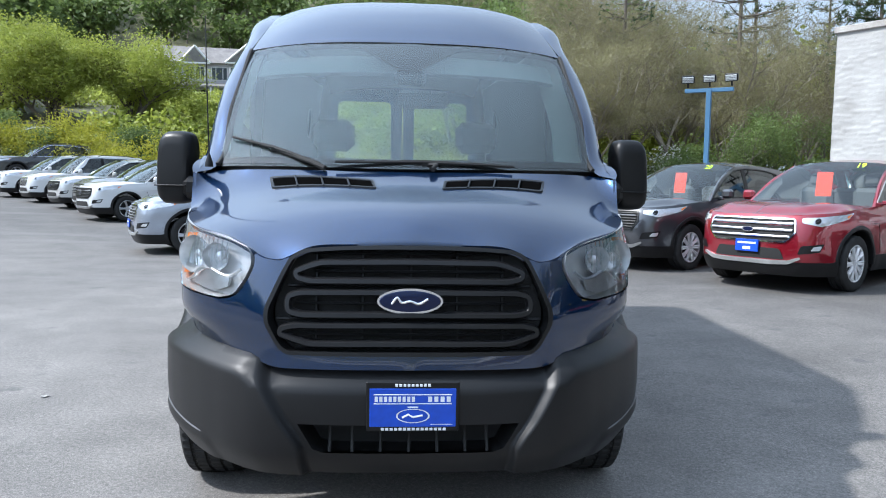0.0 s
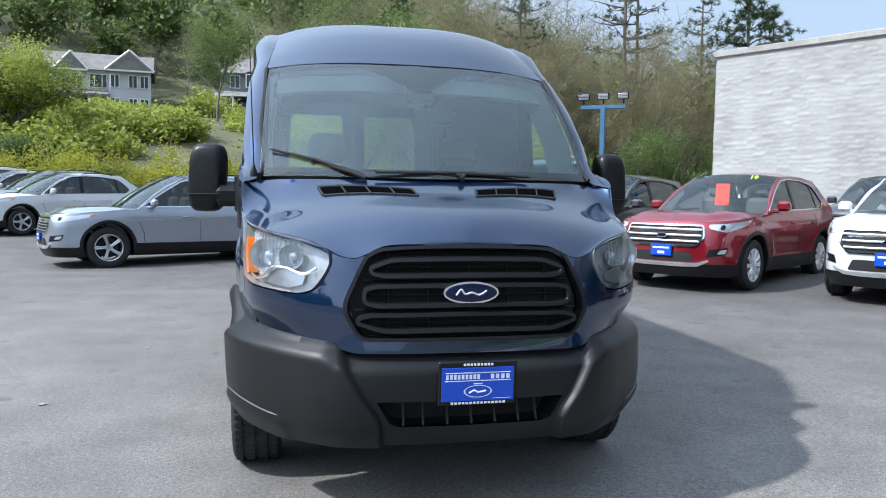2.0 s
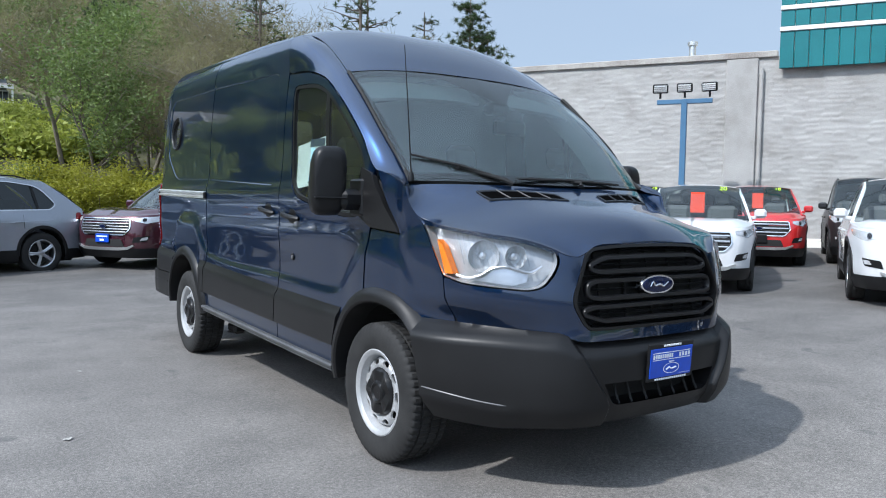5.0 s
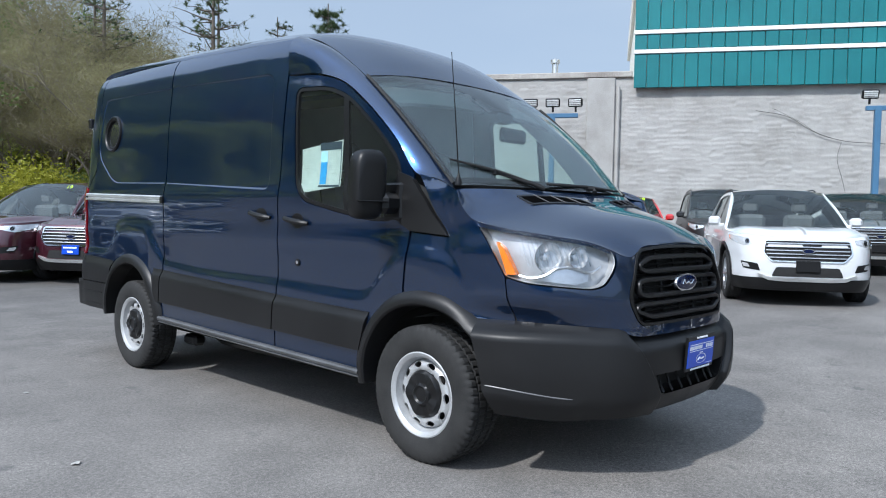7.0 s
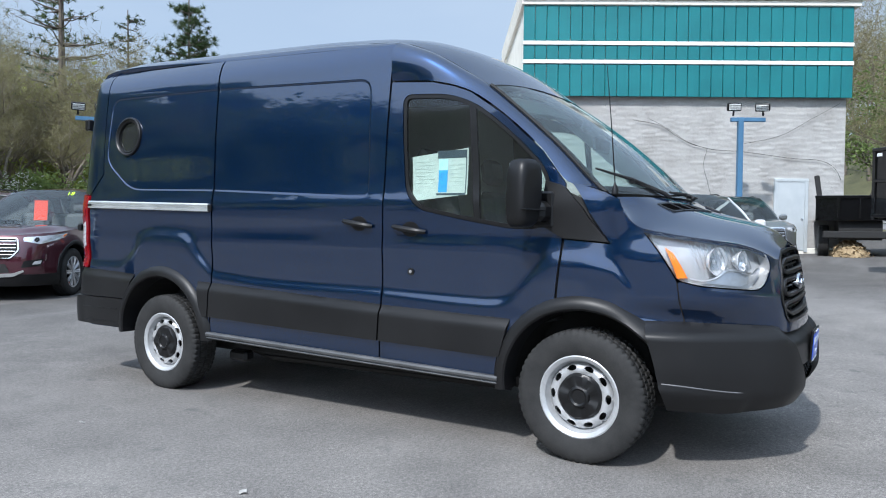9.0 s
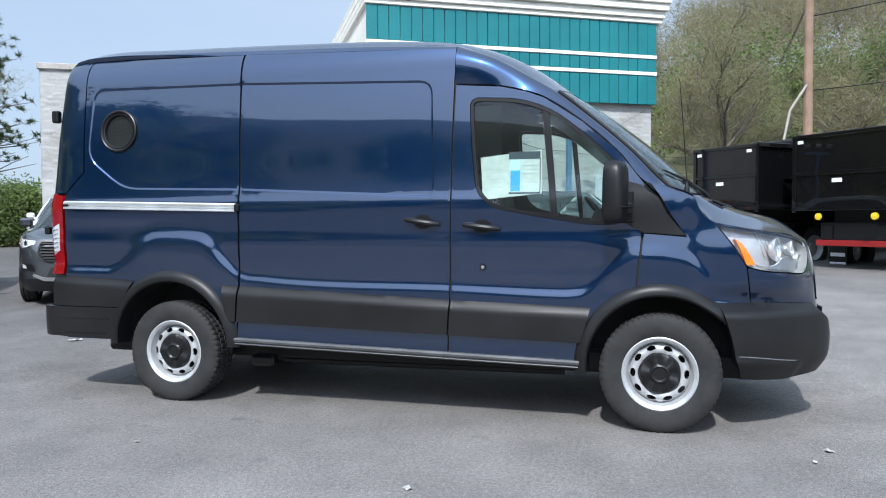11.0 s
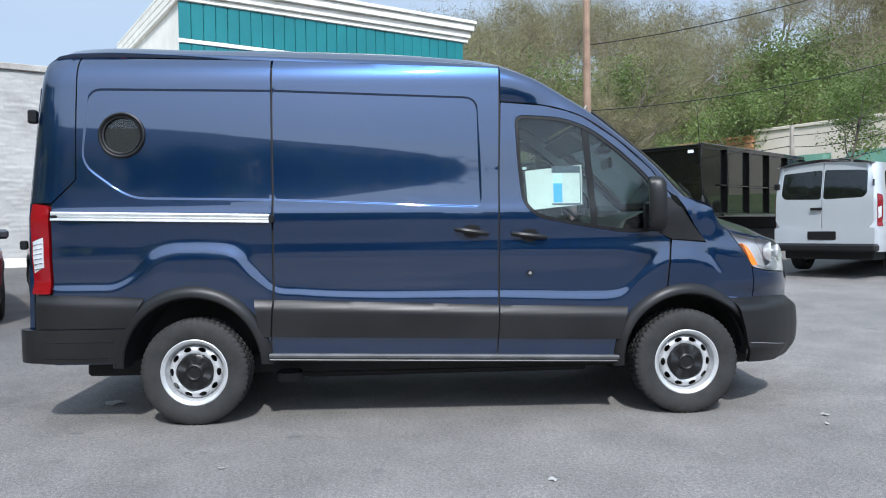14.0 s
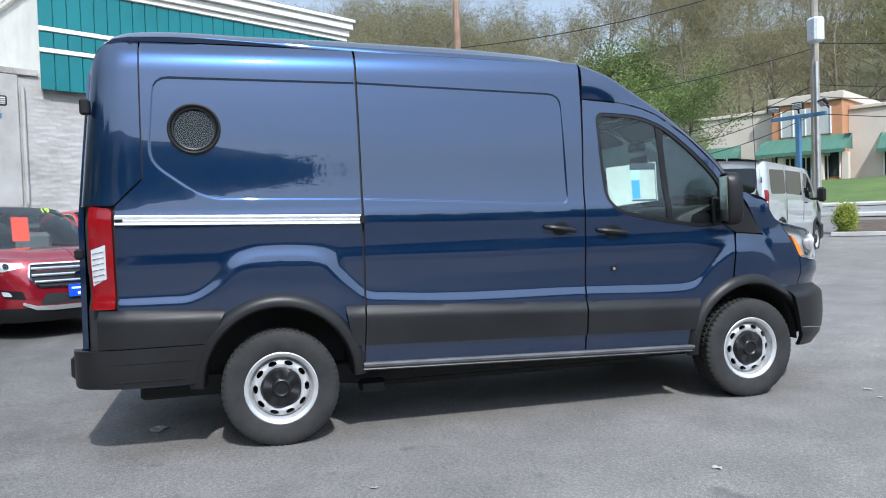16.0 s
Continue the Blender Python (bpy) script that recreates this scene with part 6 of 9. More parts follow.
    # lower cladding and arches
    outline = [(0.0, 0.20), (ya(-fo * 0.5), 0.20), (ya(-0.3), 0.24), (ya(wb + 0.3), 0.24), (ya(wb + ro - 0.2), 0.26), (end, 0.28), (end, 0.43), (ya(wb + ro - 0.2), 0.43), (ya(wb + 0.3), low + 0.02), (ya(-0.3), low + 0.02), (ya(-fo * 0.55), 0.375), (0.0, 0.375)]
    s = sheet(outline, lambda a, z, o: at(a, z, o + 0.008), [arch(0.0, r_arch), arch(wb, r_arch)], 0.08, 0.02, 0.0)
    part("lower_cladding", s.both(), lower, c)
    for cy in (0.0, wb):
        rows = []
        for k in range(29):
            t = -0.1 + (math.pi + 0.2) * k / 28
            rows.append([at(ya(cy + r * math.cos(t)), tyre + 0.02 + r * math.sin(t), o) for r, o in ((r_arch - 0.012, -0.12), (r_arch - 0.008, 0.004), (r_arch + 0.004, 0.014), (r_arch + 0.045, 0.010), (r_arch + 0.052, -0.004))])
        s = Shape().grid(rows)
        part("arch_lip", s, lower if cladding else body, c)
        part("arch_lip", s.mirrored(), lower if cladding else body, c)
        for sx in (-1, 1):
            part("arch_liner", Shape().grid([[(sx * 0.95 * h, cy + (r_arch + 0.02) * math.cos(t * math.pi / 12), tyre + (r_arch + 0.02) * math.sin(t * math.pi / 12)), (sx * 0.6 * h, cy + (r_arch + 0.02) * math.cos(t * math.pi / 12), tyre + (r_arch + 0.02) * math.sin(t * math.pi / 12))] for t in range(13)]), MATTE, c)
        for sx, flip in ((-1, 0), (1, 180)):
            car_wheel(c, sx * (h - 0.125), cy, tyre, flip, spokes, mat_rim)
    part("underbody", Shape().box(-0.62 * h, -fo + 0.25, 0.19, 0.62 * h, wb + ro - 0.2, 0.45, 0.02).box(-0.86 * h, 0.46, 0.24, 0.86 * h, wb - 0.46, 0.5, 0.02), MATTE, c, smooth=0)
    # bonnet
    edge = curve([at(a, z) for a, z in rim_line], 30)
    base = curve([edge[-1], (-0.62 * h, hinge_y - 0.13, belt), (-0.3 * h, hinge_y - 0.19, belt + 0.002), (0, hinge_y - 0.21, belt + 0.002)], 12)
    ring = np.array(list(edge) + list(base))
    front_y = edge[0][1]

    def lid(x, y, o):
        d = np.hypot(ring[:, 0] - x, ring[:, 1] - y)
        k = int(d.argmin())
        w = smoothstep(0.0, 0.22, float(d[k]))
        near = np.exp(-(d / 0.04) ** 2) + 1e-12
        ze = float((near * ring[:, 2]).sum() / near.sum()) if d[k] < 0.15 else ring[k, 2]
        t = min(1.0, max(0.0, (y - front_y) / (hinge_y - 0.2 - front_y)))
        zz = hood_z + 0.015 + (belt + 0.01 - hood_z - 0.015) * t ** 0.75 + 0.045 * math.sin(math.pi * min(1, t)) ** 0.8 - 0.03 * (x / h) ** 2 + 0.012 * smoothstep(0.42, 0.55, abs(x) / h)
        return (x, y, (1 - w) * ze + w * zz + o)

    poly = [(min(-0.0, p[0]), p[1]) for p in edge] + [(min(-0.0, p[0]), p[1]) for p in base[1:]]
    part("bonnet", sheet(poly, lid, [], 0.06, 0.012).both(), body, c, smooth=55)
    # greenhouse
    top = high - 0.075
    lean = 0.30 - 0.14 * boxy

    def gh(y, z, o=0.0):
        t = max(0.0, (z - belt) / (top - belt))
        taper = 1.0 - 0.05 * smoothstep(wb * 0.6, wb + ro, y)
        return (-(h * 0.935 * taper - lean * (z - belt) - 0.03 * t * t + o), y, z)

    ra, rb = hinge_y + 0.86 - 0.25 * boxy, wb + 0.20 + 0.3 * boxy
    rear_foot = wb + ro - 0.16
    shell = [(hinge_y, belt - 0.02), (hinge_y + 0.42, belt + 0.32), (ra - 0.12, top - 0.10), (ra + 0.1, top - 0.015), (ra + 0.6, top), (rb - 0.5, top - 0.005), (rb, top - 0.05), (rb + (rear_foot - rb) * 0.5, top - 0.27), (rear_foot, belt + 0.08), (rear_foot, belt - 0.02)]
    wy1 = wb + 0.30 + 0.25 * boxy
    window = rounded([(hinge_y + 0.09, belt + 0.035), (hinge_y + 0.50, belt + 0.30), (ra + 0.0, top - 0.085), (ra + 0.35, top - 0.055), (rb - 0.65, top - 0.065), (wy1 - 0.25, top - 0.13), (wy1 + 0.02, belt + 0.16), (wy1 - 0.1, belt + 0.075)], [0.03, 0.1, 0.1, 0.1, 0.1, 0.15, 0.06, 0.05])
    s = sheet(shell, gh, [window], 0.08, 0.02)
    part("window_frame", s, body, c)
    part("window_frame", s.mirrored(), body, c)
    for f in (lambda q: q, lambda q: q.mirrored()):
        g = part("side_glass", f(sheet(inset(window, -0.012), lambda y, z, o: gh(y, z, o - 0.012), [], 0.25, 0.0)), DARK_GLASS, c)
        g.visible_shadow = False
        part("glass_trim", f(sheet(inset(window, -0.016), lambda y, z, o: gh(y, z, o + 0.003), [window], 0.1, 0.006)), CHROME if grille != "mesh" else BLACK, c)
        b_y = hinge_y + 1.10
        part("door_pillar", f(sheet([(b_y - 0.04, belt + 0.03), (b_y + 0.05, belt + 0.03), (b_y + 0.08, top - 0.05), (b_y - 0.01, top - 0.05)], lambda y, z, o: gh(y, z, o - 0.006), [], 0.2, 0.0)), BLACK, c)
        part("door_pillar", f(sheet([(wb - 0.03, belt + 0.05), (wb + 0.02, belt + 0.05), (wb - 0.05, top - 0.07), (wb - 0.1, top - 0.07)], lambda y, z, o: gh(y, z, o - 0.006), [], 0.2, 0.0)), BLACK, c)
        # door joints, handles, mirror
        for jy in (hinge_y + 0.02, b_y + 0.02, wb - 0.32):
            z0 = low + 0.04 if jy < wb - 0.4 else 0.80
            part("door_joint", f(Shape().tube([at(ya(jy + (0.08 if z < 0.7 and jy < 0.6 else 0.0)), z, 0.0015) for z in (z0, 0.6 if z0 < 0.6 else 0.84, 0.8 if z0 < 0.6 else 0.9, belt - 0.02)], 0.0045, 4)), MATTE, c)
        for hy in (b_y - 0.22, wb - 0.46):
            part("door_handle", f(Shape().tube([at(ya(hy - 0.1), belt - 0.15, 0.006), at(ya(hy - 0.05), belt - 0.15, 0.03), at(ya(hy + 0.05), belt - 0.145, 0.03), at(ya(hy + 0.1), belt - 0.145, 0.006)], 0.014, 6)), body, c)
        mx = h * 0.935
        mir = Shape().box(-mx - 0.22, hinge_y + 0.20, belt + 0.03, -mx - 0.04, hinge_y + 0.31, belt + 0.17, 0.035).box(-mx - 0.07, hinge_y + 0.22, belt + 0.005, -mx + 0.02, hinge_y + 0.28, belt + 0.06, 0.012)
        part("door_mirror", f(mir), body, c)
        part("belt_crease", f(Shape().tube([at(ya(0.3 + (wb - 0.1) * k / 10), belt - 0.22 + 0.01 * k, 0.001) for k in range(11)], 0.005, 4)), body, c)
    wsb = curve([(-h * 0.90, hinge_y, belt - 0.01), (-0.62 * h, hinge_y - 0.125, belt + 0.004), (-0.3 * h, hinge_y - 0.185, belt + 0.006), (0, hinge_y - 0.205, belt + 0.006)], 12)
    tx = -gh(ra, top - 0.03)[0]
    wst = curve([(-tx + 0.012, ra + 0.03, top - 0.022), (-0.6 * tx, ra - 0.03, top + 0.012), (-0.3 * tx, ra - 0.055, top + 0.022), (0, ra - 0.06, top + 0.025)], 12)
    g = part("windscreen", bent(wsb, wst, 8, 0.05, up=(0, -0.6, 0.8)).both(), GLASS, c)
    g.visible_shadow = False
    pil = [Vector(gh(hinge_y, belt - 0.02)), Vector(gh(hinge_y + 0.42, belt + 0.32)), Vector(gh(ra - 0.12, top - 0.10)), Vector(gh(ra + 0.03, top - 0.03))]
    inn = [Vector(wsb[0]), Vector(wsb[0]).lerp(Vector(wst[0]), 0.45) + Vector((0.03, -0.03, 0.04)), Vector(wsb[0]).lerp(Vector(wst[0]), 0.85) + Vector((0.03, -0.015, 0.02)), Vector(wst[0])]
    s = bent(curve([tuple(p) for p in pil], 12), curve([tuple(p) for p in inn], 12), 3, 0.012, up=(-0.6, -0.5, 0.4))
    part("windscreen_pillar", s, body, c)
    part("windscreen_pillar", s.mirrored(), body, c)
    rows = []
    for k in range(19):
        y = ra + 0.03 + (rb - ra - 0.03) * k / 18
        zt = top - 0.022 + 0.022 * smoothstep(ra, ra + 0.5, y) - 0.06 * smoothstep(rb - 0.7, rb, y)
        xt = -gh(y, zt)[0]
        mid = 0.047 + 0.028 * smoothstep(ra, ra + 0.6, y)
        yy = -0.09 * (1 - smoothstep(ra, ra + 0.6, y)) + 0.10 * smoothstep(rb - 0.5, rb, y)
        rows.append([(-xt * q, y + yy * (1 - q * q), zt + mid * (1 - q ** 2.6)) for q in (1, 0.97, 0.9, 0.75, 0.5, 0.25, 0)])
    part("roof", Shape().grid(rows).both(), body, c, smooth=55)
    rw_t, rw_b = rows[-1], [(-h * 0.80 * q, rear_foot + 0.03 + 0.05 * (1 - q * q), belt + 0.06) for q in (1, 0.97, 0.9, 0.75, 0.5, 0.25, 0)]
    part("rear_glass", bent(rw_t, rw_b, 6, 0.06, up=(0, 1, 0.3)).both(), PRIVACY, c)
    if rails:
        for sx in (-1, 1):
            part("roof_rail", Shape().tube([(sx * -gh(y, top)[0] * -1 * 0.94 * -1, y, top + 0.035 + dz) for y, dz in ((ra + 0.35, -0.02), (ra + 0.5, 0.015), (rb - 0.5, 0.012), (rb - 0.3, -0.03))], 0.014, 6), BLACK, c)
    # nose: grille, lamps, fog lamps
    gz0, gz1 = 0.60, hood_z - 0.055
    gw = 0.57 if grille != "low" else 0.42
    poly = [(-gw + 0.10, gz0), (gw - 0.10, gz0), (gw, gz0 + 0.12), (gw - 0.03, gz1), (-gw + 0.03, gz1), (-gw, gz0 + 0.12)]
    fr = rounded(poly, 0.04)
    gr = part("grille", sheet(fr, lambda a, z, o: at(a, z, o + 0.016), [inset(fr, 0.018)], 0.06, 0.035), CHROME if grille != "mesh" else BLACK, c)
    part("grille_back", sheet(inset(fr, 0.01), lambda a, z, o: at(a, z, o + 0.004), [], 0.1, 0.0), MATTE, gr)
    nb = 3 if grille == "bars" else 5 if grille == "many" else 6
    for k in range(nb):
        z = gz0 + 0.035 + (gz1 - gz0 - 0.06) * (k + 0.5) / nb
        w = gw - 0.045 - 0.06 * (1 - smoothstep(gz0, gz0 + 0.12, z))
        part("grille_bar", Shape().tube([at(-w + 2 * w * i / 10, z, 0.014) for i in range(11)], 0.020 if grille == "bars" else 0.011, 6, True, 0.8), ALLOY if grille != "mesh" else BLACK, gr)
    bd = part("badge", Shape().lathe([(0.0, 0.001), (0.0, 0.032), (0.012, 0.031), (0.014, 0.001)], 24, "y").moved(Matrix.Translation((0, at(0, (gz0 + gz1) / 2)[1] - 0.045, (gz0 + gz1) / 2)) @ Matrix.Diagonal((2.4, 1, 1, 1))), CHROME, gr)
    part("badge_face", Shape().lathe([(0.0, 0.001), (0.0, 0.026), (0.012, 0.025), (0.014, 0.001)], 24, "y").moved(Matrix.Translation((0, at(0, (gz0 + gz1) / 2)[1] - 0.048, (gz0 + gz1) / 2)) @ Matrix.Diagonal((2.4, 1, 1, 1))), EMBLEM_BLUE, bd)
    a_in, a_out = 0.61, ya(-fo + 0.62)
    lamp = rounded([(a_in, hood_z - 0.105), (a_in + 0.22, hood_z - 0.15), (a_out, hood_z - 0.055), (a_out + 0.10, hood_z + 0.012), (a_in + 0.2, hood_z - 0.035), (a_in - 0.01, hood_z - 0.05)], 0.02)
    for f in (lambda q: q, lambda q: q.mirrored()):
        hl = part("headlight", f(sheet(lamp, lambda a, z, o: at(a, z, o + 0.003), [], 0.05, 0.0)), CAR_LAMP, c)
        part("lens", f(sheet(lamp, lambda a, z, o: at(a, z, o + 0.014), [], 0.05, 0.012)), LENS, hl).visible_shadow = False
        part("lamp_bowl", f(sheet(circle(a_in + 0.17, hood_z - 0.085, 0.036, 14), lambda a, z, o: at(a, z, o + 0.007), [], 0.03, 0.0)), BLACK, hl)
        part("turn_light", f(sheet([(a_out - 0.02, hood_z - 0.055), (a_out + 0.07, hood_z - 0.005), (a_out + 0.05, hood_z - 0.0), (a_out - 0.04, hood_z - 0.03)], lambda a, z, o: at(a, z, o + 0.008), [], 0.05, 0.0)), AMBER, hl)
        fog = rounded([(0.60, 0.47), (0.86, 0.50), (0.92, 0.60), (0.64, 0.57)], 0.02)
        fg = part("fog_light", f(sheet(fog, lambda a, z, o: at(a, z, o + 0.006), [], 0.06, 0.0)), BLACK, c)
        part("fog_lens", f(sheet(rounded([(0.74, 0.515), (0.85, 0.52), (0.885, 0.575), (0.78, 0.565)], 0.015), lambda a, z, o: at(a, z, o + 0.011), [], 0.06, 0.0)), CLEAR_LENS, fg)
        tl = rounded([(ya(wb + ro - 0.34), belt - 0.10), (end - 0.45, belt - 0.12), (end - 0.45, belt + 0.04), (ya(wb + ro - 0.30), belt + 0.02)], 0.03)
        part("tail_light", f(sheet(tl, lambda a, z, o: at(a, z, o + 0.008), [], 0.06, 0.012)), RED_LENS, c)
    air = rounded([(-0.46, 0.40), (0.46, 0.40), (0.40, 0.53), (-0.40, 0.53)], 0.03)
    part("air_intake", sheet(air, lambda a, z, o: at(a, z, o + 0.010), [], 0.1, 0.0), MATTE, c)
    lip_poly = [(-0.64, 0.415), (-0.50, 0.345), (-0.30, 0.332), (0.30, 0.332), (0.50, 0.345), (0.64, 0.415), (0.63, 0.440), (0.49, 0.392), (0.30, 0.384), (-0.30, 0.384), (-0.49, 0.392), (-0.63, 0.440)]
    part("skid_trim", sheet(rounded(lip_poly, 0.012), lambda a, z, o: at(a, z, o + 0.020), [], 0.05, 0.02), ALU if grille != "mesh" else STONE_TRIM, c)
    if plate_on:
        w, hh = 0.30, 0.15
        yp = at(0, 0.55)[1] - 0.035
        pl = part("front_plate", Shape().box(-w / 2, yp, 0.47, w / 2, yp + 0.02, 0.47 + hh, 0.004), PLATE_BLUE if plate_on == "blue" else BLACK, c)
        if plate_on == "blue":
            part("plate_print", Shape().box(-0.12, yp - 0.002, 0.565, 0.12, yp + 0.004, 0.588), WHITE_INK, pl)
            part("plate_print", Shape().box(-0.05, yp - 0.002, 0.495, 0.05, yp + 0.004, 0.53), WHITE_INK, pl)
    # inside
    part("dashboard", Shape().box(-0.74 * h, hinge_y - 0.05, belt - 0.2, 0.74 * h, hinge_y + 0.35, belt - 0.03, 0.05), TRIM, c)
    for x in (-0.38, 0.38):
        part("front_seat", Shape().box(x - 0.24, hinge_y + 0.95, 0.75, x + 0.24, hinge_y + 1.12, belt + 0.22, 0.06).box(x - 0.12, hinge_y + 1.0, belt + 0.25, x + 0.12, hinge_y + 1.1, belt + 0.42, 0.04), SEAT, c)
    part("rear_seat", Shape().box(-0.62, wb - 0.25, 0.7, 0.62, wb - 0.08, belt + 0.22, 0.06), SEAT, c)

    def on_glass(x, t, o):
        k = min(11.999, (1 - min(1, abs(x) / (0.9 * h))) * 12)
        i = int(k)
        lo = Vector(wsb[i]).lerp(Vector(wsb[i + 1]), k - i)
        hi = Vector(wst[i]).lerp(Vector(wst[i + 1]), k - i)
        p = lo.lerp(hi, t) + Vector((0, -0.6, 0.8)) * (0.2 * t * (1 - t) + o)
        return (math.copysign(abs(p.x), x), p.y, p.z)
    if sheet_mark:
        part("orange_price_sheet", sheet([(-0.11, 0.30), (0.11, 0.30), (0.11, 0.74), (-0.11, 0.74)], lambda x, t, o: (x, hinge_y + 0.42 + 0.10 * (t - 0.3), belt + 0.10 + 0.33 * (t - 0.30) / 0.44), [], 0.1, 0.0), STICKER, c, "bright orange sheet on the windscreen")
    if year:
        cu = bpy.data.curves.new("year_number", "FONT")
        cu.body, cu.size, cu.extrude = year, 0.13, 0.001
        cu.materials.append(MARKER)
        t = new("year_number", cu)
        t.parent = c
        o = Vector(on_glass(0.42 * h, 0.80, 0.012))
        nrm = Vector((0, -0.66, 0.75)).normalized()
        t.matrix_basis = Matrix.Translation(o) @ Matrix(((1, 0, 0), (0, 0.75, -0.66), (0, 0.66, 0.75))).to_4x4()
        t["label"] = "yellow-green marker number on the glass"
    return c


def headed(x, y, hx, hy):
    """The pose of a car whose front axle stands over (x, y) and that faces along (hx, hy)."""
    return pose(x, y, land(x, y), 0, 0, math.degrees(math.atan2(hx, -hy)))


SILVER_PAINT = paint("ice_silver_paint", (0.32, 0.345, 0.395), 0.6, 0.33)
BRIGHT_RIM = plain("bright_alloy", (0.74, 0.75, 0.76), 0.35, 0.5)
RED_PAINT = paint("ruby_red_paint", (0.235, 0.003, 0.014), 0.45, 0.3)
MAROON_PAINT = paint("burgundy_paint", (0.055, 0.007, 0.016), 0.45, 0.3)
GREY_PAINT = paint("graphite_paint", (0.055, 0.058, 0.066), 0.6, 0.32)
WHITE_PAINT = paint("white_paint_car", (0.60, 0.61, 0.62), 0.0, 0.3, 0.02)
PEARL_PAINT = paint("pearl_paint", (0.54, 0.54, 0.53), 0.25, 0.3, 0.04)
STONE_PAINT = paint("stone_grey_paint", (0.17, 0.18, 0.18), 0.6, 0.32)
BRIGHT_RED = paint("bright_red_paint", (0.48, 0.012, 0.012), 0.1, 0.3)
EDGE = dict(wb=2.85, fo=0.95, ro=0.98, half=0.965, high=1.73, belt=1.06, tyre=0.365)
ESCAPE = dict(wb=2.69, fo=0.90, ro=0.93, half=0.92, high=1.68, belt=1.05)
ROW_H = (-0.83, -0.555)

car("silver_car", "ice-silver mid-size crossover parked with its side to the lane", headed(-4.14, 11.10, -0.912, -0.410), SILVER_PAINT, grille="many", plate_on="blue", sheet_mark=False, **EDGE)
car("maroon_car", "burgundy crossover parked nose out in the row", headed(0.55, 11.55, *ROW_H), MAROON_PAINT, grille="many", plate_on="blue", sheet_mark=False, year="19", spokes=10, **EDGE)
car("maroon_car", "burgundy crossover with an orange sheet on its windscreen", headed(1.76, 10.3, *ROW_H), MAROON_PAINT, grille="many", plate_on="blue", year="18", spokes=10, **EDGE)
car("grey_car", "graphite grey crossover with an orange windscreen sheet", headed(3.86, 8.11, *ROW_H), GREY_PAINT, spokes=10, mat_rim=BRIGHT_RIM, rails=False, grille="mesh", plate_on="blue", year="20", **ESCAPE)
car("red_car", "ruby red crossover with chrome grille and orange sheet", headed(5.04, 5.92, *ROW_H), RED_PAINT, spokes=10, mat_rim=BRIGHT_RIM, rails=False, grille="bars", plate_on="blue", year="19", **ESCAPE)
car("white_small_car", "white compact crossover with black lower trim", headed(6.79, 3.91, *ROW_H), WHITE_PAINT, mat_rim=BRIGHT_RIM, rails=False, grille="bars", plate_on="blue", year="20", wb=2.52, fo=0.84, ro=0.75, half=0.88, high=1.65, belt=1.05)
car("white_crossover", "white crossover with dark lower trim, no sheet on its glass", headed(7.95, 1.10, -0.87, -0.49), WHITE_PAINT, grille="many", sheet_mark=False, **EDGE)
car("grey_large_car", "stone grey large crossover near the wall", headed(14.0, 1.55, -0.9, -0.43), STONE_PAINT, grille="many", sheet_mark=False, wb=2.86, fo=0.98, ro=1.2, half=1.0, high=1.78, belt=1.12, tyre=0.38)

car("black_wagon", "black square-backed wagon with a roof rack by the wall", headed(13.1, 4.2, -0.86, -0.5), plain("faded_black_paint", (0.02, 0.02, 0.021), 0.35), grille="mesh", sheet_mark=False, plate_on=False, boxy=1.0, wb=2.9, half=0.90, high=1.85, belt=1.1)
car("grey_back_car", "dark grey crossover with an orange sheet, second row", headed(9.9, 7.9, *ROW_H), GREY_PAINT, spokes=10, mat_rim=BRIGHT_RIM, rails=False, grille="mesh", year="19", **ESCAPE)
car("red_back_car", "bright red crossover in the second row by the wall", headed(11.3, 5.7, *ROW_H), BRIGHT_RED, spokes=10, mat_rim=BRIGHT_RIM, rails=False, grille="bars", year="18", **ESCAPE)
ROW2 = (-0.76, -0.65)
for (x, y), nm, mat, spec, gr, lb in (((-7.9, 17.9), "white_car", WHITE_PAINT, ESCAPE, "mesh", "white crossover with a black mesh grille in the far row"), ((-8.9, 20.2), "grey_car", STONE_PAINT, EDGE, "many", "stone grey crossover in the far row"), ((-10.6, 22.2), "pearl_car", PEARL_PAINT, ESCAPE, "mesh", "pearl white crossover in the far row"),
                                 ((-12.8, 24.9), "white_boxy_car", WHITE_PAINT, dict(ESCAPE, boxy=0.8, high=1.78), "low", "white boxy off-road car in the far row"), ((-15.1, 27.6), "white_car", WHITE_PAINT, EDGE, "many", "white crossover at the far end of the row"), ((-17.0, 30.6), "grey_car", GREY_PAINT, EDGE, "many", "dark grey crossover at the far end of the row"), ((-19.0, 33.4), "white_car", WHITE_PAINT, ESCAPE, "bars", "white crossover at the far end of the row")):
    car(nm, lb, headed(x, y, *ROW2), mat, grille=gr, sheet_mark=False, plate_on=False, **spec)
car("pale_back_car", "pale silver car parked behind the first row", headed(3.2, 14.0, *ROW_H), SILVER_PAINT, sheet_mark=False, plate_on=False, **ESCAPE)
car("white_back_car", "white car parked behind the grey one", headed(9.3, 13.3, *ROW_H), WHITE_PAINT, sheet_mark=False, plate_on=False, **ESCAPE)

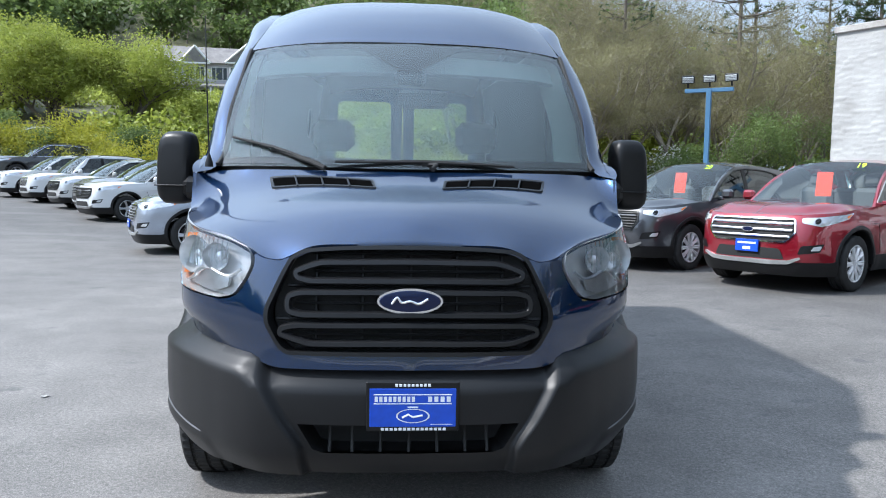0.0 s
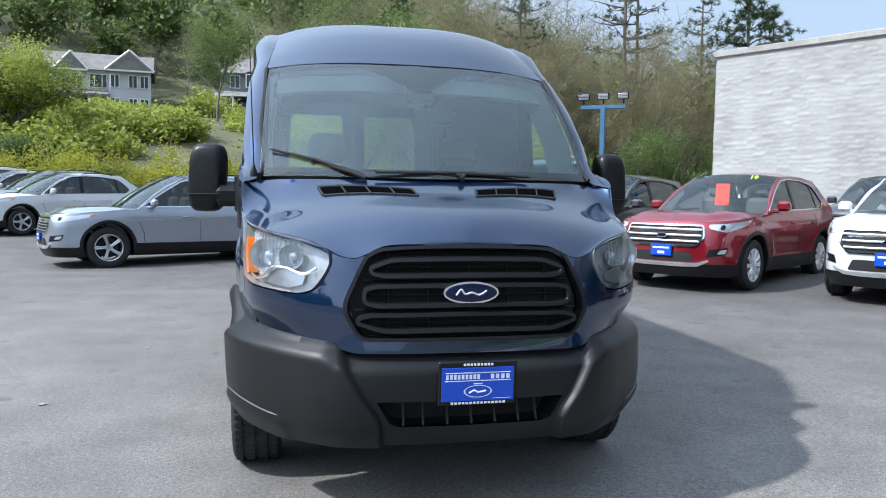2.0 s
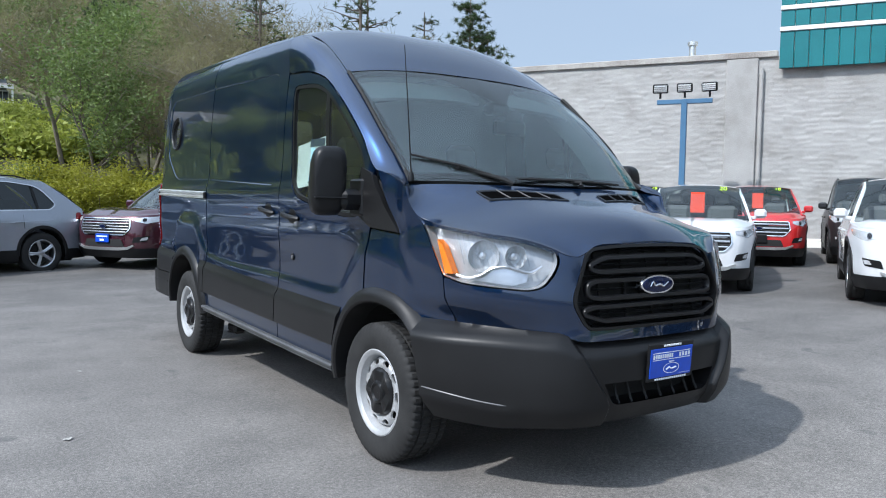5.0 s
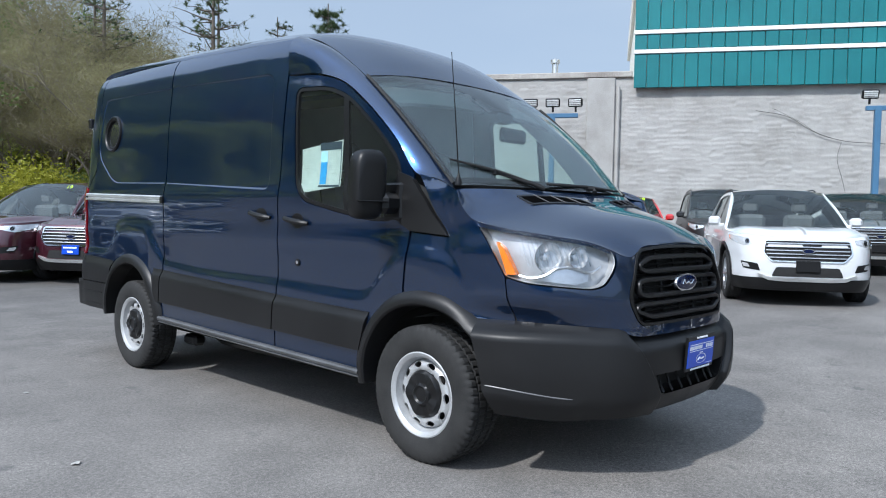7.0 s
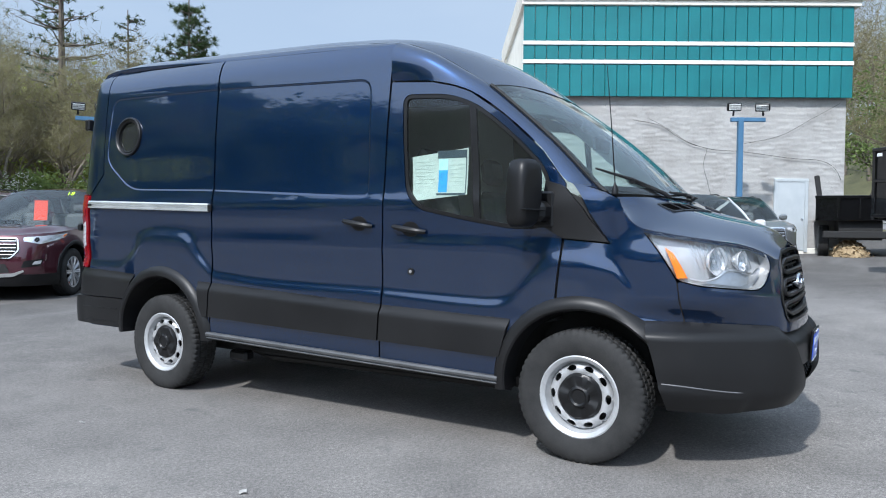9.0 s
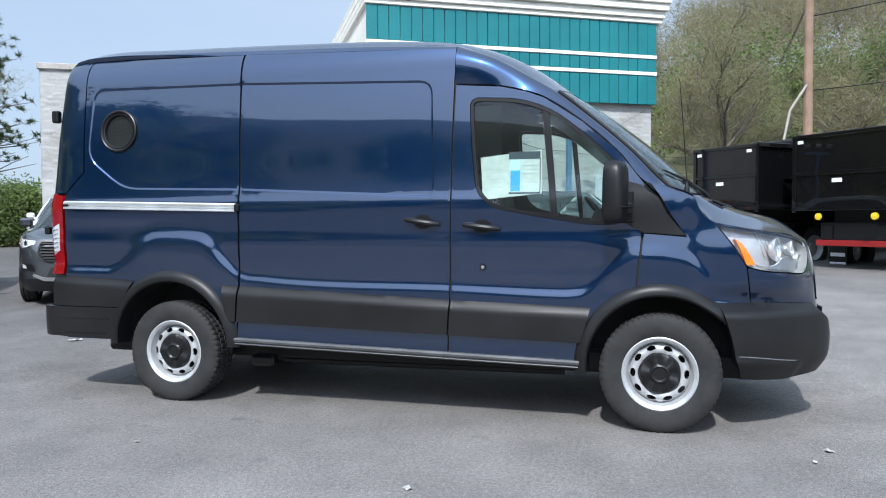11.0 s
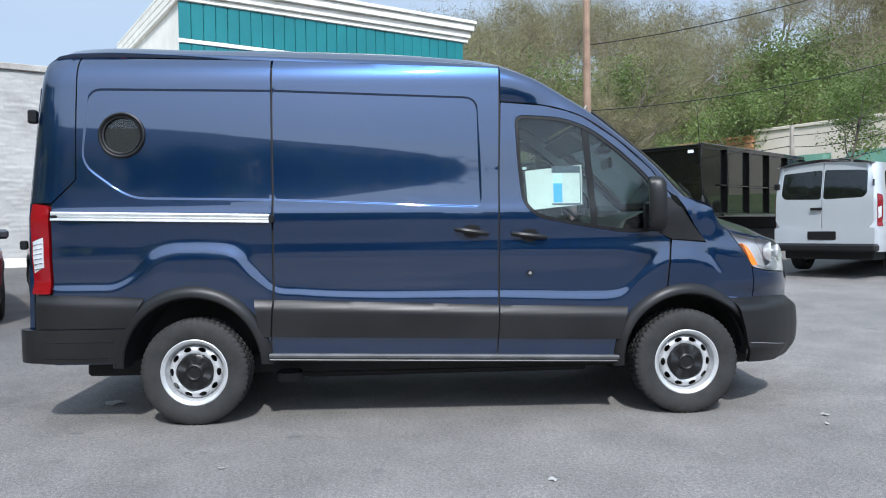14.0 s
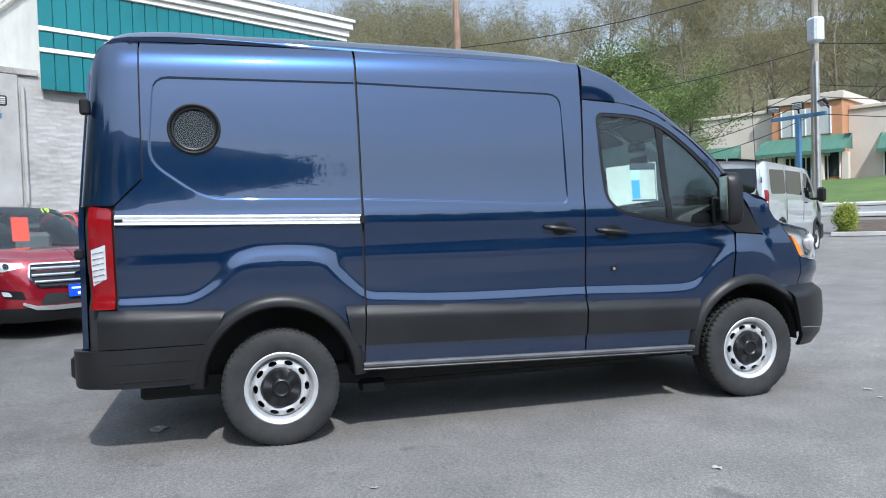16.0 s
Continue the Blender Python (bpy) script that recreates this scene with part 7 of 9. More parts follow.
# ---- the building's upper storey, lamps, wires ----
rel = lambda u: TEAL_U + u  # noqa: E731
T1 = RIGHT + 0.08
upper = thing("upper_storey", "teal metal-clad upper storey with white stripes", "building")
wb_ = lambda name, u0, u1, z0, z1, o0, o1, mat, parent, bevel=0.01, label="": wall_box(name, u0, u1, z0, z1, o0, o1, mat, parent, bevel, label)  # noqa: E731
wb_("core", rel(0.05), T1 - 0.05, 5.3, 8.3, -9.0, 0.16, CREAM, upper, 0.01, "cream rendered block")
boards = 28
for z0, z1 in ((5.25, 6.235), (6.375, 6.805), (6.945, 8.02)):
    for k in range(boards):
        u0 = rel(0.0) + (T1 - rel(0.0)) * k / boards
        u1 = rel(0.0) + (T1 - rel(0.0)) * (k + 1) / boards
        wb_("panel", u0 + 0.008, u1 - 0.008, z0, z1, 0.15, 0.215 + 0.004 * ((k * 7) % 3), TEAL, upper, 0.012)
WHITE_TRIM = surface("white_trim", (0.66, 0.66, 0.65), (0.76, 0.76, 0.75), 0.5, 0, 2, 60, 0.1, 0.002, world=True)
for z in (6.30, 6.87):
    wb_("stripe", rel(-0.01), T1, z - 0.06, z + 0.06, 0.15, 0.255, WHITE_TRIM, upper, 0.01, "white metal stripe")
for k, (z0, z1, o) in enumerate(((8.02, 8.18, 0.28), (8.18, 8.42, 0.36), (8.42, 8.66, 0.48), (8.66, 8.78, 0.56))):
    wb_("cornice", rel(-0.05), T1 + o * 0.7, z0, z1, -9.3, o, CREAM, upper, 0.02)
flue = thing("roof_flue", "galvanised metal flue on the flat roof", "flue")
x, y, _ = wall_point(rel(-2.39), 0, -0.8)
part("pipe", Shape().lathe([(5.5, 0.10), (6.25, 0.10)], 16, "z").moved(Matrix.Translation((x, y, 0))), ALU, flue)
part("cowl", Shape().lathe([(6.22, 0.10), (6.24, 0.15), (6.34, 0.15), (6.40, 0.02)], 16, "z").moved(Matrix.Translation((x, y, 0))), ALU, flue)
DOOR_PAINT = surface("pale_grey_door_paint", (0.36, 0.39, 0.41), (0.43, 0.46, 0.47), 0.6, 0, 2.0, 60, 0.1, 0.002)
door_1 = thing("door_1", "white painted steel service door in the wall", "door", kind="structure")
wb_("door_leaf", rel(7.95), rel(8.80), 0.55, 2.68, 0.03, 0.07, DOOR_PAINT, door_1, 0.008)
wb_("door_frame", rel(7.85), rel(7.95), 0.5, 2.75, 0.0, 0.085, DOOR_PAINT, door_1, 0.006)
wb_("door_frame", rel(8.80), rel(8.90), 0.5, 2.75, 0.0, 0.085, DOOR_PAINT, door_1, 0.006)
wb_("lintel", rel(7.85), rel(8.90), 2.68, 2.78, 0.0, 0.09, DOOR_PAINT, door_1, 0.006)
wb_("door_knob", rel(8.70), rel(8.74), 1.5, 1.56, 0.06, 0.11, ALLOY, door_1, 0.01)
dp = thing("downpipe", "white painted rainwater pipe on the wall", "pipe")
part("pipe", Shape().tube([wall_point(rel(-0.42), z, 0.07) for z in (0.35, 2.0, 4.0, 5.3)], 0.05, 8), WHITEWASH, dp)


def wall_wire(pts, r=0.007, name="wire"):
    w = thing(name, "black cable hanging slack along the white wall", "cable")
    part("cable", Shape().tube(curve([wall_point(rel(u), z, 0.06) for u, z in pts], 40), r, 5), BLACK, w)


wall_wire([(3.45, 4.56), (4.3, 4.38), (5.0, 3.95), (5.8, 3.68), (6.8, 3.60), (8.4, 3.40), (9.4, 3.30), (9.75, 3.05), (9.9, 2.75)])
wall_wire([(3.9, 4.62), (4.6, 4.25), (5.2, 3.85), (5.7, 3.70)], 0.005)
wall_wire([(6.9, 3.85), (8.0, 4.10), (9.0, 4.65), (9.8, 5.1)], 0.005)
wall_wire([(5.75, 3.66), (5.65, 3.2), (5.8, 2.6), (5.95, 2.0)], 0.005)

POST_BLUE = surface("blue_post_paint", (0.040, 0.115, 0.210), (0.060, 0.155, 0.265), 0.5, 0, 2, 60, 0.15, 0.002)
LAMP_FACE = surface("floodlight_lens", (0.55, 0.56, 0.55), (0.70, 0.71, 0.70), 0.25, 0, 20, 200, 0.1, 0.001)


def floodlight(parent, m):
    body = Shape().box(-0.20, -0.07, -0.12, 0.20, 0.05, 0.12, 0.03)
    h = part("floodlight", mesh_of("floodlight", body, BLACK), None, parent, "black floodlight head")
    h.matrix_basis = m
    part("lens", Shape().box(-0.165, -0.082, -0.085, 0.165, -0.066, 0.085, 0.006), LAMP_FACE, h)
    for k in (-1, 0, 1):
        part("guard_bar", Shape().box(-0.165, -0.09, k * 0.05 - 0.005, 0.165, -0.080, k * 0.05 + 0.005), BLACK, h)
    part("stalk", Shape().tube([(0, 0, -0.12), (0, 0, -0.26)], 0.03, 8), BLACK, h)


def lamp_post(x, y, top, turn, heads, label="blue steel lot lamp with black floodlights"):
    p = thing("lot_lamp", label, "street lamp", "lot lamps", pose(x, y, land(x, y), 0, 0, turn))
    h = top - land(x, y)
    part("post", Shape().box(-0.075, -0.075, -0.1, 0.075, 0.075, h, 0.012), POST_BLUE, p)
    xs = [q[0] for q in heads]
    part("cross_arm", Shape().box(min(xs) - 0.08, -0.06, h - 0.12, max(xs) + 0.08, 0.06, h, 0.01), POST_BLUE, p)
    part("foot_plate", Shape().box(-0.18, -0.18, 0.0, 0.18, 0.18, 0.04, 0.01), POST_BLUE, p)
    for hx, pitch, yaw in heads:
        floodlight(p, pose(hx, -0.02, h + 0.30, pitch, 0, yaw))


wall_turn = math.degrees(math.atan2(UY, UX))
lamp_post(13.66, 9.45, 4.25, wall_turn, [(-0.62, 12, 8), (0.0, 12, 0), (0.62, 12, -8)])
lamp_post(18.16, 2.45, 4.40, wall_turn, [(-0.20, 10, 0), (0.62, 30, -30)])
lamp_post(9.62, 19.5, 4.45, wall_turn + 25, [(-0.65, 20, 10), (0.0, 15, 0), (0.65, 15, -5)])
lamp_post(15.4, -14.4, 4.55, 200, [(-0.86, 40, 35), (0.0, 15, 0), (0.86, 45, -35)])

# ---- white passenger van, trucks ----
VAN_SILVER = paint("pale_silver_paint", (0.44, 0.46, 0.48), 0.35, 0.32, 0.05)


def passenger_van(m):
    v = thing("passenger_van", "pale silver low-roof passenger van with dark windows, seen from behind", "van", m=m)
    high = [(1.45, 1.45), (1.62, 1.62), (1.86, 1.90), (1.98, 2.05), (2.05, 2.2), (2.09, 2.36), (2.11, 2.45)]

    def fl(a, z, o=0.0):
        zz = hermite(high, z)[0] if z > 1.45 else z
        p = flank(a, zz, o)
        return (p[0], p[1], z)
    ends = ay(4.40)
    flat = [(ay(-0.4), 0.42), (ends, 0.42), (ends, 2.06), (ay(0.9), 2.03), (ay(0.55), 1.85), (ay(0.0), 1.44), (ay(-0.4), 1.25)]
    wins = [rounded(side([(2.86, 1.42), (4.02, 1.40), (4.05, 1.90), (2.86, 1.93)]), 0.08), rounded(side([(1.40, 1.40), (2.78, 1.42), (2.78, 1.93), (1.40, 1.93)]), 0.06), rounded(side([(0.25, 1.28), (1.18, 1.36), (1.18, 1.92), (0.8, 1.9), (0.3, 1.56)]), 0.05)]
    s = sheet(flat, fl, [arch_hole(ARCH_F), arch_hole(ARCH_R)] + wins, 0.08, 0.015)
    part("body_side", s, VAN_SILVER, v)
    part("body_side", s.mirrored(), VAN_SILVER, v)
    for w in wins:
        for f in (lambda q: q, lambda q: q.mirrored()):
            part("side_window", f(sheet(inset(w, -0.02), lambda a, z, o: fl(a, z, o - 0.004), [], 0.2, 0.0)), PRIVACY, v)
    for yy in (1.27, 2.82):
        part("door_joint", Shape().tube([fl(ay(yy), z, 0.001) for z in (0.5, 0.9, 1.3, 1.7, 2.0)], 0.006, 4), MATTE, v)
    for f in (lambda q: q, lambda q: q.mirrored()):
        part("lower_cladding", f(sheet(side([(0.45, 0.40), (0.45, 0.76), (2.85, 0.83), (2.85, 0.42)]), lambda a, z, o: fl(a, z, o + 0.012), [arch_hole(ARCH_F, 0.02), arch_hole(ARCH_R, 0.02)], 0.1, 0.02)), VAN_SILVER, v)
        part("arch_lip", f(arch_band(ARCH_R, 0.0, math.pi, 0.44, 0.525)), CLADDING, v)
        part("arch_lip", f(arch_band(ARCH_F, 0.0, math.pi, 0.425, 0.505)), CLADDING, v)
        part("door_mirror", f(Shape().box(-1.25, 0.15, 1.25, -1.06, 0.32, 1.60, 0.05).box(-1.1, 0.2, 1.3, -0.95, 0.26, 1.36, 0.01)), BLACK, v)
        part("door_handle", f(Shape().tube([fl(ay(1.18), 1.23, 0.01), fl(ay(1.1), 1.23, 0.035), fl(ay(0.95), 1.23, 0.01)], 0.014, 6)), BLACK, v)
    rows = []
    for k in range(25):
        y = 0.55 + (4.40 - 0.55) * k / 24
        e = 2.055 - 0.21 * smoothstep(0.95, 0.5, y)
        rows.append([(-0.86 * q, y, e + (0.06 + 0.05 * smoothstep(0.5, 1.2, y)) * (1 - abs(q) ** 2.5)) for q in (-1.02, -0.95, -0.8, -0.5, 0, 0.5, 0.8, 0.95, 1.02)])
    part("roof", Shape().grid(rows), VAN_SILVER, v)
    bonnet_rows = [[(x, y + 0.12 * (x / 0.85) ** 2, z - 0.03 * (x / 0.8) ** 2) for x in (-0.92, -0.6, -0.3, 0, 0.3, 0.6, 0.92)] for y, z in ((-0.95, 0.75), (-0.93, 1.1), (-0.7, 1.28), (-0.3, 1.4), (0.1, 1.68), (0.52, 1.93), (0.6, 2.0))]
    part("bonnet", Shape().grid(bonnet_rows[:4]), VAN_SILVER, v)
    part("windscreen", Shape().grid(bonnet_rows[3:]), PRIVACY, v)
    part("front_bumper", Shape().box(-0.95, -1.0, 0.3, 0.95, -0.6, 0.76, 0.08), CLADDING, v)
    for sx in (-1, 1):
        half = [(sx * 0.006, 0.86), (sx * 0.80, 0.86), (sx * 0.90, 1.0), (sx * 0.89, 1.6), (sx * 0.82, 2.05), (sx * 0.006, 2.12)]
        win = rounded([(sx * 0.02, 1.40), (sx * 0.72, 1.42), (sx * 0.79, 1.50), (sx * 0.77, 1.92), (sx * 0.02, 1.96)], 0.06)
        d = part("rear_door", sheet(half, lambda x, z, o: (x, 4.44 - 0.03 * x * x - 0.10 * smoothstep(1.3, 2.1, z) + o, z), [win], 0.1, 0.03), VAN_SILVER, v)
        part("rear_window", sheet(inset(win, -0.012), lambda x, z, o: (x, 4.435 - 0.03 * x * x - 0.10 * smoothstep(1.3, 2.1, z) + o, z), [], 0.2, 0.0), PRIVACY, d)
        part("hinge", Shape().box(sx * 0.86 - 0.03, 4.34, 1.62, sx * 0.86 + 0.05 * sx + 0.03, 4.42, 1.74, 0.015), BLACK, d)
        f = (lambda q: q) if sx < 0 else (lambda q: q.mirrored())
        lamp = part("tail_light", f(red), RED_LENS, v, "tall red tail light")
        part("reversing_light", f(clear), CLEAR_LENS, lamp)
    part("door_grip", Shape().box(-0.02, 4.46, 1.20, 0.20, 4.49, 1.25, 0.01), BLACK, v)
    part("lower_panel", sheet([(-0.92, 0.55), (0.92, 0.55), (0.92, 0.86), (-0.92, 0.86)], lambda x, z, o: (x, 4.45 - 0.03 * x * x + o, z), [], 0.2, 0.03), VAN_SILVER, v)
    part("plate_recess", Shape().box(-0.26, 4.44, 0.64, 0.26, 4.466, 0.80, 0.01), BLACK, v)
    part("rear_bumper", Shape().box(-0.97, 4.30, 0.42, 0.97, 4.52, 0.57, 0.04), CLADDING, v)
    part("high_stop_light", Shape().box(-0.14, 4.27, 2.09, 0.14, 4.33, 2.13, 0.01), RED_LENS, v)
    part("underbody", Shape().box(-0.82, -0.7, 0.26, 0.82, 4.2, 0.45, 0.02), MATTE, v, smooth=0)
    for x, y, flip in ((-0.872, 0, 0), (-0.872, 3.3, 0), (0.872, 0, 180), (0.872, 3.3, 180)):
        w = part("wheel", TYRE, None, v)
        w.matrix_basis = pose(x, y, 0.353, 0, 0, flip)
        part("rim", RIM, None, w)
        part("hub_cap", CAP, None, w)


HX, HY = 0.66, -0.75
rear_mid = Vector((7.88, -5.94))
fx, fy = rear_mid.x + 4.44 * HX, rear_mid.y + 4.44 * HY
VX, VY = 0.602, -0.799
fx, fy = rear_mid.x + 4.44 * VX, rear_mid.y + 4.44 * VY
passenger_van(pose(fx, fy, land(*rear_mid) * 0.5 + land(fx, fy) * 0.5, 0, 0, math.degrees(math.atan2(VX, -VY))))

TRUCK_BLACK = paint("black_truck_paint", (0.004, 0.004, 0.0045), 0.1, 0.25, 0.05, 1.42, 0.002)
TRUCK_BLACK.node_tree.nodes["Principled BSDF"].inputs["Specular IOR Level"].default_value = 0.1
YELLOW = plain("yellow_knob", (0.75, 0.55, 0.02), 0.4)


def dump_truck(m, length, width=2.35, z0=1.40, z1=2.84, label="black steel dump truck with ribbed high sides"):
    """Corner post over the origin; the tailgate runs along +x, the ribbed side along -y."""
    t = thing("dump_truck", label, "truck", m=m)
    b = part("dump_body", Shape().box(0.03, -length, z0, width - 0.03, -0.04, z0 + 0.08, 0.01).box(0.04, -length, z0, 0.08, -0.04, z1, 0.008).box(width - 0.08, -length, z0, width - 0.04, -0.04, z1, 0.008).box(0.04, -length, z0, width - 0.04, -length + 0.06, z1 + 0.1, 0.008), TRUCK_BLACK, t, smooth=0)
    part("tailgate", Shape().box(0.05, -0.05, z0 + 0.02, width - 0.05, 0.0, z1 - 0.01, 0.008), TRUCK_BLACK, b)
    part("gate_rail", Shape().box(0.03, -0.03, z0 + 0.66, width - 0.03, 0.035, z0 + 0.73, 0.01), TRUCK_BLACK, b)
    for zz in (z0 - 0.06, z1 - 0.02):
        part("top_rail", Shape().box(-0.03, -length, zz, 0.10, 0.03, zz + 0.10, 0.012), TRUCK_BLACK, b)
        part("gate_rail", Shape().box(0.0, -0.06, zz, width, 0.04, zz + 0.08, 0.012), TRUCK_BLACK, b)
    for x in (0.0, width - 0.10):
        part("corner_post", Shape().box(x, -0.08, z0 - 0.1, x + 0.10, 0.03, z1 + 0.04, 0.012), TRUCK_BLACK, b)
    n = int(length / 0.95)
    for k in range(1, n + 1):
        part("side_rib", Shape().box(-0.045, -k * length / n - 0.04, z0, 0.05, -k * length / n + 0.04, z1, 0.012), TRUCK_BLACK, b)
    part("side_rail", Shape().box(-0.03, -length, z0 + 0.62, 0.05, -0.8, z0 + 0.66, 0.008), TRUCK_BLACK, b)
    for x, z in ((0.2, z1 - 0.12), (width - 0.25, z1 - 0.12)):
        part("reflector", Shape().box(x, 0.0, z, x + 0.13, 0.012, z + 0.07, 0.002), WHITE_INK, b)
    part("decal", Shape().box(width * 0.52, 0.0, z0 + 0.50, width * 0.52 + 0.22, 0.006, z0 + 0.58, 0.002), WHITE_INK, b)
    part("chassis", Shape().box(0.45, -length - 2.5, 0.75, 0.70, -0.3, 1.05, 0.02).box(width - 0.70, -length - 2.5, 0.75, width - 0.45, -0.3, 1.05, 0.02).box(0.4, -0.5, 0.7, width - 0.4, -0.35, 1.1, 0.02).box(0.6, -length, 1.05, width - 0.6, -0.5, z0, 0.02), MATTE, t, smooth=0)
    part("light_bar", Shape().box(0.35, -0.34, 0.62, width - 0.35, -0.28, 0.74, 0.01), plain("dull_red", (0.25, 0.015, 0.015), 0.4) if "dull_red" not in bpy.data.materials else bpy.data.materials["dull_red"], t)
    for x in (0.55, width - 0.6):
        part("knob", Shape().lathe([(0.0, 0.02), (0.06, 0.02), (0.06, 0.075), (0.10, 0.07), (0.11, 0.001)], 14, "y").moved(Matrix.Translation((x, -0.10, z0 - 0.18))), YELLOW, t)
    if "truck_tyre" not in bpy.data.meshes:
        mesh_of("truck_tyre", wheel_shape(0.48, 0.28, 0.29, 28), RUBBER)
        mesh_of("truck_rim", Shape().lathe([(-0.10, 0.30), (-0.13, 0.285), (-0.10, 0.26), (-0.02, 0.22), (-0.01, 0.13), (-0.08, 0.10), (-0.09, 0.001)], 28), STEEL)
    for x, flip in ((0.16, 0), (width - 0.16, 180)):
        w = part("wheel", bpy.data.meshes["truck_tyre"], None, t)
        w.matrix_basis = pose(x, -1.85, 0.48, 0, 0, flip)
        part("rim", bpy.data.meshes["truck_rim"], None, w)
        fen = Shape().grid([[(x + dx, -1.85 + r * math.cos(a), 0.48 + r * math.sin(a)) for dx, r in ((-0.17, 0.54), (-0.16, 0.57), (0.16, 0.57), (0.17, 0.54))] for a in [math.pi * (0.06 + 0.88 * k / 16) for k in range(17)]])
        part("mudguard", fen, TRUCK_BLACK, t)
        flap = part("mud_flap", Shape().box(x - 0.22, -1.25, 0.12, x + 0.22, -1.235, 0.62, 0.004), MATTE, t)
        part("flap_print", Shape().box(x - 0.17, -1.234, 0.36, x + 0.17, -1.230, 0.44), WHITE_INK, flap)
        part("flap_print", Shape().box(x - 0.19, -1.234, 0.18, x + 0.19, -1.230, 0.24), WHITE_INK, flap)
    part("cab", Shape().box(0.15, -length - 2.3, 0.7, width - 0.15, -length - 0.4, 2.4, 0.15), TRUCK_BLACK, t)
    return t


# the tailgate runs toward the wall, the ribs along the lot
turn = math.degrees(math.atan2(0.66, 0.75))
dump_truck(pose(9.82, -4.42, 0.10, 0, 0, turn), 5.6)
dump_truck(pose(11.9, -2.25, 0.14, 0, 0, turn), 4.6, 1.9, 1.40, 2.72, "smaller black steel dump truck behind the first")
hoist = thing("tarp_hoist", "black rolled tarp bar above a truck bed", "tarp bar", m=pose(12.8, -3.4, 2.98, 0, 0, turn))
part("bar", Shape().box(-0.9, -0.2, 0.0, 1.6, 0.1, 0.12, 0.04), MATTE, hoist)
part("prop", Shape().box(-0.6, -0.1, -0.30, -0.5, 0.0, 0.02, 0.01), MATTE, hoist)

flat = thing("stake_truck", "black low-sided stake truck beside the wall's end", "truck", m=pose(19.25, 0.55, 0.42, 0, 0, -84))
part("bed", Shape().box(0.0, -0.1, 1.05, 2.3, 3.4, 1.18, 0.01).box(0.0, -0.1, 1.15, 2.3, -0.04, 1.72, 0.01), TRUCK_BLACK, flat)
for k in range(5):
    part("gate_rib", Shape().box(0.0 + k * 0.555, -0.15, 1.12, 0.08 + k * 0.555, -0.09, 1.74, 0.01), TRUCK_BLACK, flat)
part("gate_rail", Shape().box(-0.02, -0.16, 1.68, 2.32, -0.02, 1.76, 0.01), TRUCK_BLACK, flat)
for x in (0.08, 2.15):
    part("stake", Shape().box(-0.05, -0.05, 0.0, 0.09, 0.05, 0.62, 0.02).moved(pose(x, 0.0, 1.72, 0, -8, 0)), MATTE, flat)
part("chassis", Shape().box(0.6, 0.1, 0.5, 1.7, 3.2, 1.05, 0.02).box(0.2, 0.0, 0.55, 2.1, 0.1, 0.75, 0.02), MATTE, flat)
for x, fl_ in ((0.25, 90), (2.05, -90)):
    w = part("wheel", bpy.data.meshes["truck_tyre"], None, flat)
    w.matrix_basis = pose(x, 1.0, 0.45, 0, 0, 0 if fl_ > 0 else 180)
    part("rim", bpy.data.meshes["truck_rim"], None, w)

# ---- across the street ----
BRICK = surface("orange_brick", (0.36, 0.17, 0.085), (0.46, 0.23, 0.12), 0.85, 0, 0.6, 12, 0.3, 0.01, world=True)
STUCCO = surface("pale_stucco", (0.47, 0.41, 0.35), (0.56, 0.49, 0.42), 0.85, 0, 0.4, 15, 0.2, 0.005, world=True)
AWNING = surface("green_awning", (0.045, 0.125, 0.090), (0.065, 0.155, 0.112), 0.7, 0, 0.8, 30, 0.2, 0.005, world=True)
SHOP_GLASS = plain("dark_shop_glass", (0.03, 0.04, 0.045), 0.08)
shop = thing("shop_building", "long pale shop building with green awnings and brick tower", "building", m=pose(39.6, -36.0, 0, 0, 0, math.degrees(math.atan2(14.6, 25.0))))
SZ = 3.35  # x runs along the front toward the far end, -y faces the street... front is +y side
front = lambda name, x0, x1, z0, z1, y0, y1, mat, parent=shop, bevel=0.03, label="": part(name, Shape().box(x0, y0, z0, x1, y1, z1, bevel), mat, parent, label, 30)  # noqa: E731
front("wall", 2.4, 18.0, SZ - 1.5, SZ + 5.4, -10.0, 0.0, STUCCO)
front("brick_wall", 18.0, 42.0, SZ - 1.5, SZ + 5.0, -10.0, 0.4, BRICK)
front("parapet", 2.55, 18.1, SZ + 5.4, SZ + 5.65, -10.1, 0.12, STUCCO)
front("parapet", 18.1, 42.1, SZ + 5.0, SZ + 5.2, -10.1, 0.5, BRICK)
front("tower", -2.4, 2.4, SZ - 1.5, SZ + 5.7, -8.0, 0.8, BRICK)
front("tower_cap", -2.55, 2.55, SZ + 5.7, SZ + 6.25, -8.2, 1.0, STUCCO)
front("wall", -20.0, -2.4, SZ - 1.5, SZ + 5.0, -9.0, -0.4, STUCCO)
front("parapet", -20.0, -2.55, SZ + 5.0, SZ + 5.25, -9.1, -0.25, STUCCO)
front("tower_window", -1.7, 1.7, SZ + 3.4, SZ + 5.3, 0.75, 0.86, CLEAR_LENS)
for k in range(5):
    front("window_bar", -1.7 + k * 0.83, -1.62 + k * 0.83, SZ + 3.4, SZ + 5.3, 0.8, 0.92, WHITE_TRIM, bevel=0.01)


